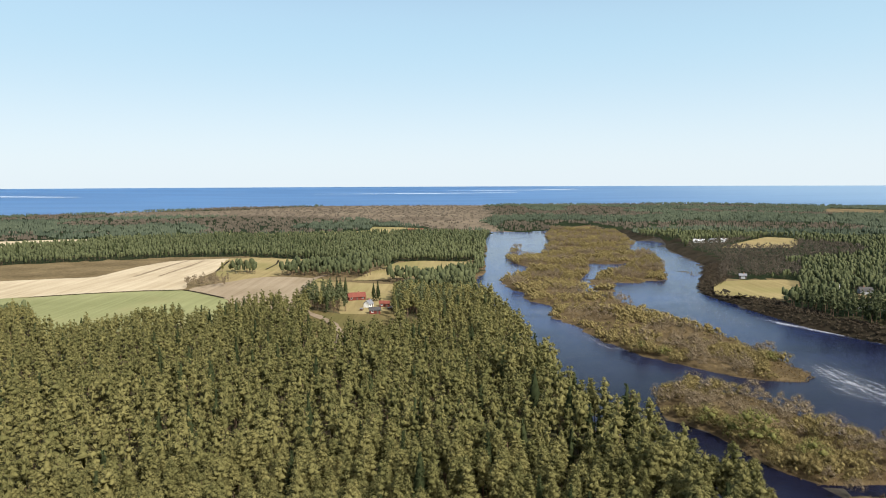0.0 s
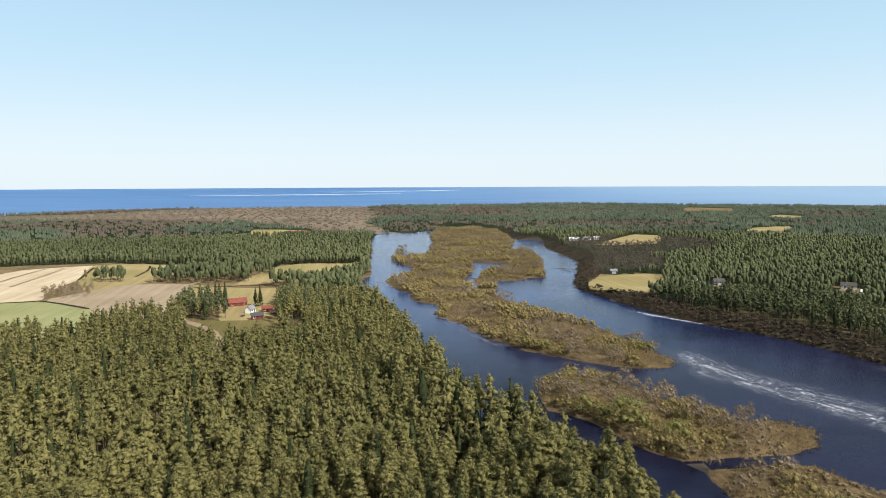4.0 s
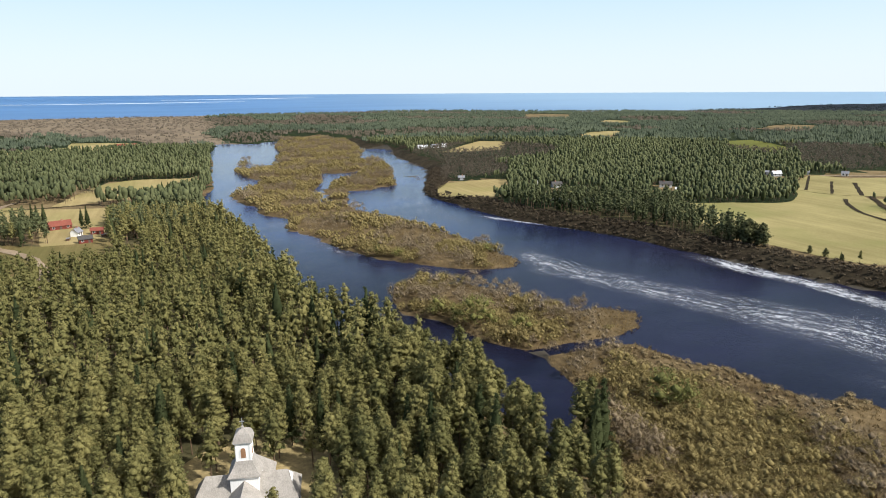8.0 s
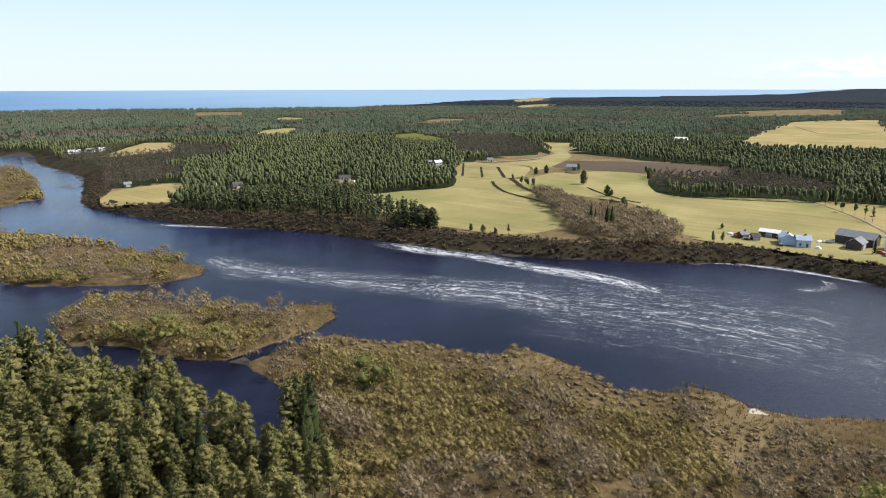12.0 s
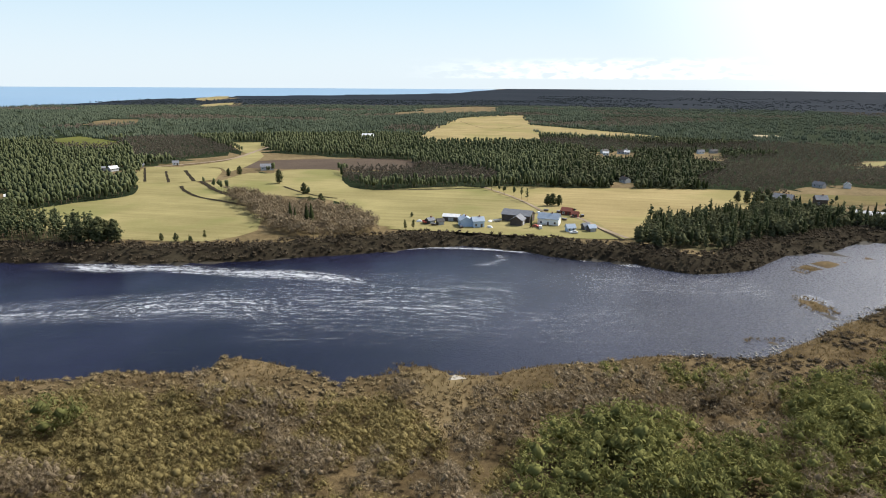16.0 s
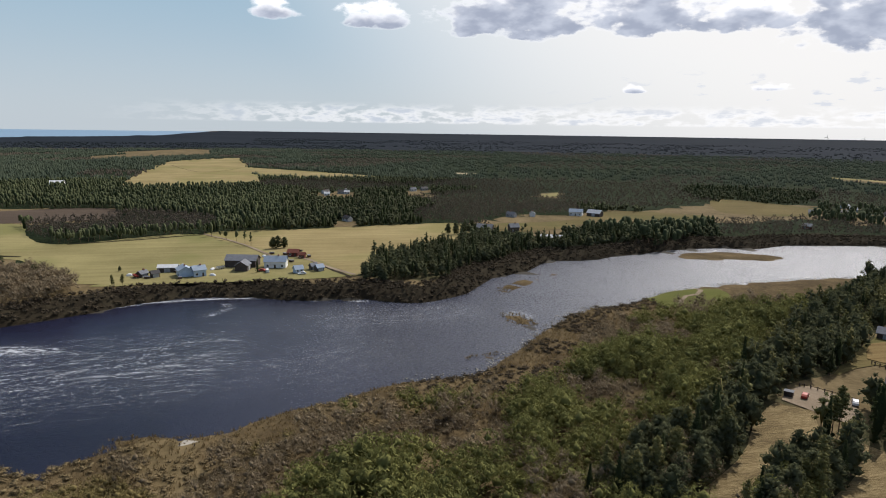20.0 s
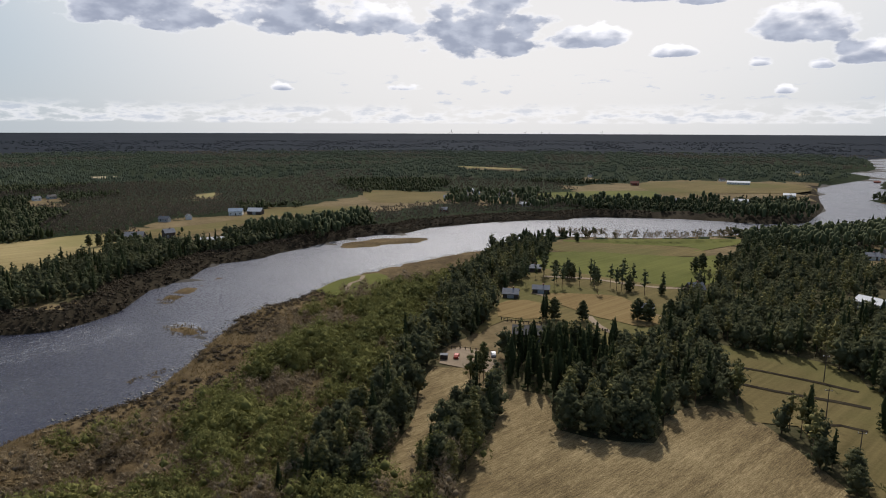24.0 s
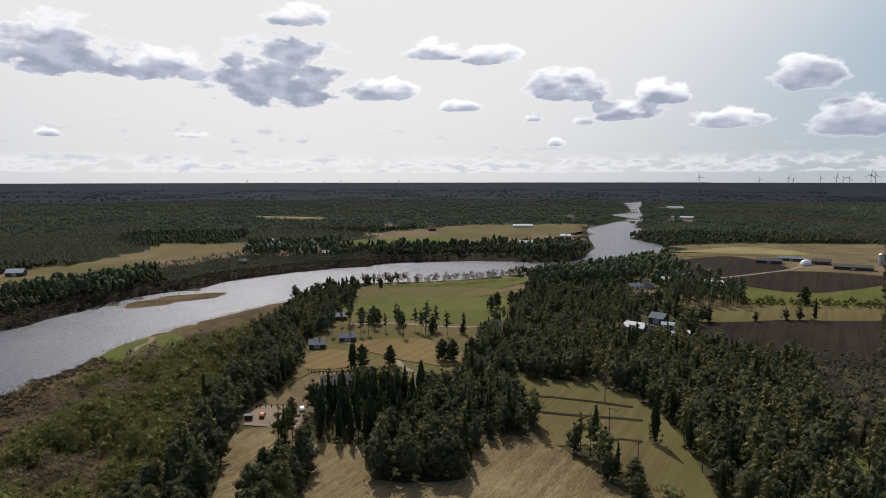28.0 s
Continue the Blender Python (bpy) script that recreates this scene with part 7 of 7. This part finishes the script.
SALOON = [(-2.15, 0.35), (2.15, 0.35), (2.15, 0.8), (1.1, 0.95), (0.5, 1.42), (-1.3, 1.42), (-2.1, 0.98)]
BOXY = [(-2.2, 0.4), (2.2, 0.4), (2.2, 1.0), (1.5, 1.1), (1.1, 1.9), (-2.2, 1.9)]
car(148, -156, -42, MAT["paint_white"], SALOON, "white saloon car parked on the gravel yard")
car(155, -145, -50, MAT["paint_red"], SALOON, "small red car parked on the gravel yard")
car(198, -239, 20, MAT["paint_dark"], SALOON, "dark car parked beside the cabin")
skip = new("waste_shelter", None)
skip.matrix_world = pose(157, -141, 3.2, 0, 0, 40) @ Matrix.Diagonal((0.75, 0.75, 0.8, 1))
part("wall", boxed(-1.6, 1.6, -1.3, 1.3, 0, 1.9), WALL["darkwood"], skip)
part("roof", boxed(-1.8, 1.8, -1.5, 1.5, 1.9, 2.05), ROOF["greyroof"], skip, "flat grey roof")
tagged(skip, "small dark wooden waste shelter with a flat roof", "shelter")
car(346, 20, 10, MAT["paint_white"], BOXY, "white van parked in the farm yard")
car(349, 23, 60, MAT["paint_red"], SALOON, "red car parked in the farm yard")
car(338, 2, 100, MAT["paint_white"], SALOON, "pale car parked by the sheds")

dome = new("biogas_dome", None)
dome.matrix_world = pose(14, -664, 3.2) @ Matrix.Diagonal((0.68, 0.68, 0.68, 1))
bm = bmesh.new()
bmesh.ops.create_uvsphere(bm, u_segments=24, v_segments=12, radius=7.5)
bmesh.ops.delete(bm, geom=[v for v in bm.verts if v.co.z < -0.1], context="VERTS")
part("membrane", bm, MAT["paint_white"], dome)
bm = bmesh.new()
bmesh.ops.create_cone(bm, cap_ends=True, segments=24, radius1=7.7, radius2=7.7, depth=2.0)
part("ring_wall", bm, MAT["concrete"], dome)
tagged(dome, "white domed slurry tank on the dairy farm", "tank")
for sx, sy in ((-44, -697), (-50, -699), (-56, -700)):
    silo = new("silo", None)
    silo.matrix_world = pose(sx, sy, 3.0) @ Matrix.Diagonal((0.7, 0.7, 0.75, 1))
    bm = bmesh.new()
    bmesh.ops.create_cone(bm, cap_ends=True, segments=18, radius1=2.6, radius2=2.6, depth=13)
    bm.transform(Matrix.Translation((0, 0, 6.5)))
    part("shell", bm, MAT["metal"], silo)
    bm = bmesh.new()
    bmesh.ops.create_cone(bm, cap_ends=True, segments=18, radius1=2.7, radius2=0.3, depth=1.6)
    bm.transform(Matrix.Translation((0, 0, 13.8)))
    part("cap", bm, MAT["metal"], silo)
    tagged(silo, "tall grey metal feed silo", "silo", "farm silos")

for line in FENCES:
    fence = new("fence", None)
    fence.matrix_world = pose(*line[0], 3.05)
    pts = spline(line, 1.6)
    for (ax, ay), (bx, by) in zip(pts, pts[1:]):
        ox, oy = ax - line[0][0], ay - line[0][1]
        part("fence_post", boxed(ox - 0.12, ox + 0.12, oy - 0.12, oy + 0.12, -0.2, 1.25), WALL["darkwood"], fence)
    bm = bmesh.new()
    for (ax, ay), (bx, by) in zip(pts, pts[1:]):
        a, c = Vector((ax - line[0][0], ay - line[0][1], 0)), Vector((bx - line[0][0], by - line[0][1], 0))
        s = (c - a).normalized().cross(Vector((0, 0, 1))) * 0.03
        v = [bm.verts.new(q + Vector((0, 0, z))) for z in (0.85, 0.97) for q in (a + s, c + s, c - s, a - s)]
        for f in ((0, 1, 2, 3), (7, 6, 5, 4), (0, 4, 5, 1), (2, 6, 7, 3)):
            bm.faces.new([v[k] for k in f])
    part("rail", bm, WALL["darkwood"], fence)
    tagged(fence, "dark wooden post and rail fence beside the yard", "fence", "yard fences")


def woodpile(x, y, turn):
    base = new("woodpile", None)
    base.matrix_world = pose(x, y, float(place_of([x], [y])[4][0]) + 0.1, 0, 0, turn)
    bm = bmesh.new()
    for row in range(4):
        for k in range(9 - row % 2):
            ret = bmesh.ops.create_cone(bm, cap_ends=True, segments=6, radius1=0.16, radius2=0.16, depth=1.6)
            bmesh.ops.transform(bm, matrix=Matrix.Translation((-1.3 + 0.32 * k + 0.16 * (row % 2), 0, 0.2 + 0.28 * row)) @ Matrix.Rotation(math.pi / 2, 4, "X"), verts=ret["verts"])
    part("logs", bm, MAT["bark"], base)
    part("cover", boxed(-1.55, 1.55, -0.9, 0.9, 1.25, 1.33), ROOF["greyroof"], base, "sheet metal cover")
    tagged(base, "stacked firewood pile under a metal sheet", "woodpile", "woodpiles in the farm yards")


def trailer(x, y, turn, mat, label):
    base = new("farm_trailer", None)
    base.matrix_world = pose(x, y, float(place_of([x], [y])[4][0]) + 0.15, 0, 0, turn)
    bm = boxed(-2.2, 2.2, -1.1, 1.1, 0.75, 0.9)
    for q in ((-2.2, 2.2, -1.1, -1.02), (-2.2, 2.2, 1.02, 1.1), (-2.2, -2.12, -1.02, 1.02), (2.12, 2.2, -1.02, 1.02)):
        box(bm, *q, 0.9, 1.5)
    part("bed", bm, mat, base)
    part("drawbar", boxed(2.2, 3.6, -0.06, 0.06, 0.6, 0.72), MAT["paint_dark"], base)
    for sx in (-0.5, 0.5):
        for sy in (-1.0, 1.0):
            wheel(base, sx, sy, 0.38)
    tagged(base, label, "trailer")


for x, y, turn in ((337, 62, 20), (340, 78, 80), (352, 66, 45), (395, 12, 30), (398, 20, 100), (372, 8, 60), (386, -2, 15), (-33, 392, 40), (-50, 388, 80), (76, -340, 30)):
    woodpile(x, y, turn)
trailer(344, 84, 30, MAT["paint_red"], "red farm trailer parked behind the sheds")
trailer(402, 4, 70, MAT["paint_dark"], "dark farm trailer parked by the red sheds")
trailer(358, 45, 120, MAT["metal"], "grey farm trailer parked beside the barn")
trailer(52, -318, 20, MAT["metal"], "grey farm trailer beside the steel barns")
for x, y in ((357, 49), (342, 47), (348, 88), (384, 16), (390, 24), (60, -312), (45, -322)):
    pile = new("covered_pile", None)
    pile.matrix_world = pose(x, y, float(place_of([x], [y])[4][0]) + 0.1, 0, 0, x * 7 % 180)
    bm = bmesh.new()
    bmesh.ops.create_uvsphere(bm, u_segments=14, v_segments=8, radius=1.0)
    for v in bm.verts:
        v.co = Vector((v.co.x * 2.0, v.co.y * 1.2, max(-0.1, v.co.z) * 1.3 + 0.12 * noise.noise(v.co * 2 + Vector((x, y, 0)))))
    part("tarpaulin", bm, MAT["trim"], pile)
    part("ballast", boxed(-2.1, -1.7, -0.6, 0.6, -0.05, 0.25), MAT["stone"], pile)
    tagged(pile, "pile of hay under a white tarpaulin", "covered pile", "covered piles in the farm yards")

for px, py in POLES:
    pole = new("utility_pole", None)
    pole.matrix_world = pose(px, py, float(place_of([px], [py])[4][0]), 0, 0, 30)
    bm = bmesh.new()
    bmesh.ops.create_cone(bm, cap_ends=True, segments=8, radius1=0.16, radius2=0.10, depth=9.4)
    bm.transform(Matrix.Translation((0, 0, 4.5)))
    part("post", bm, WALL["darkwood"], pole)
    part("crossarm", boxed(-0.9, 0.9, -0.06, 0.06, 8.5, 8.65), WALL["darkwood"], pole)
    for ix in (-0.8, 0.0, 0.8):
        part("insulator", boxed(ix - 0.06, ix + 0.06, -0.06, 0.06, 8.65, 8.85), MAT["trim"], pole)
    tagged(pole, "weathered wooden power-line pole in the field", "utility pole", "power line")

# wind turbines on the southern horizon: bearing, full height
TURBINES = [(132.49, 49), (134.85, 41), (138.94, 41), (140.3, 41), (140.98, 37), (145.37, 41), (149.26, 33), (170.84, 86), (175.26, 58),
            (177.28, 74), (177.63, 62), (179.45, 70), (180.49, 82), (180.96, 70), (181.32, 74), (182.66, 98), (182.94, 90)]
rng = random.Random(4)
for az, tall in TURBINES:
    mill = new("wind_turbine", None)
    x, y = 4700 * math.sin(radians(az)), 4700 * math.cos(radians(az))
    mill.matrix_world = pose(x, y, float(far_rise(np.array([x]), np.array([y]))[0]) - 4, 0, 0, -az + rng.uniform(-40, 40))
    hub, blade = tall * 0.66, tall * 0.36
    bm = bmesh.new()
    bmesh.ops.create_cone(bm, cap_ends=True, segments=10, radius1=tall * 0.022, radius2=tall * 0.013, depth=hub)
    bm.transform(Matrix.Translation((0, 0, hub / 2)))
    part("tower", bm, MAT["concrete"], mill)
    part("nacelle", boxed(-tall * 0.012, tall * 0.012, -tall * 0.03, tall * 0.04, hub - tall * 0.012, hub + tall * 0.014), MAT["concrete"], mill)
    first = rng.uniform(0, 2)
    for i in range(3):
        bm = bmesh.new()
        w = tall * 0.016
        v = [bm.verts.new(p) for p in ((-w, 0, 0), (w, 0, 0), (w * 1.2, 0, blade * 0.25), (w * 0.3, 0, blade), (-w * 0.2, 0, blade), (-w * 1.0, w, blade * 0.25))]
        bm.faces.new(v)
        ret = bmesh.ops.extrude_face_region(bm, geom=bm.faces[:])
        bmesh.ops.translate(bm, verts=[q for q in ret["geom"] if isinstance(q, bmesh.types.BMVert)], vec=(0, -w * 0.5, 0))
        bm.transform(Matrix.Translation((0, -tall * 0.035, hub)) @ Matrix.Rotation(first + i * 2.0944, 4, "Y"))
        part("blade", bm, MAT["concrete"], mill)
    tagged(mill, "pale distant wind turbine on the horizon", "wind turbine", "wind turbines on the horizon")
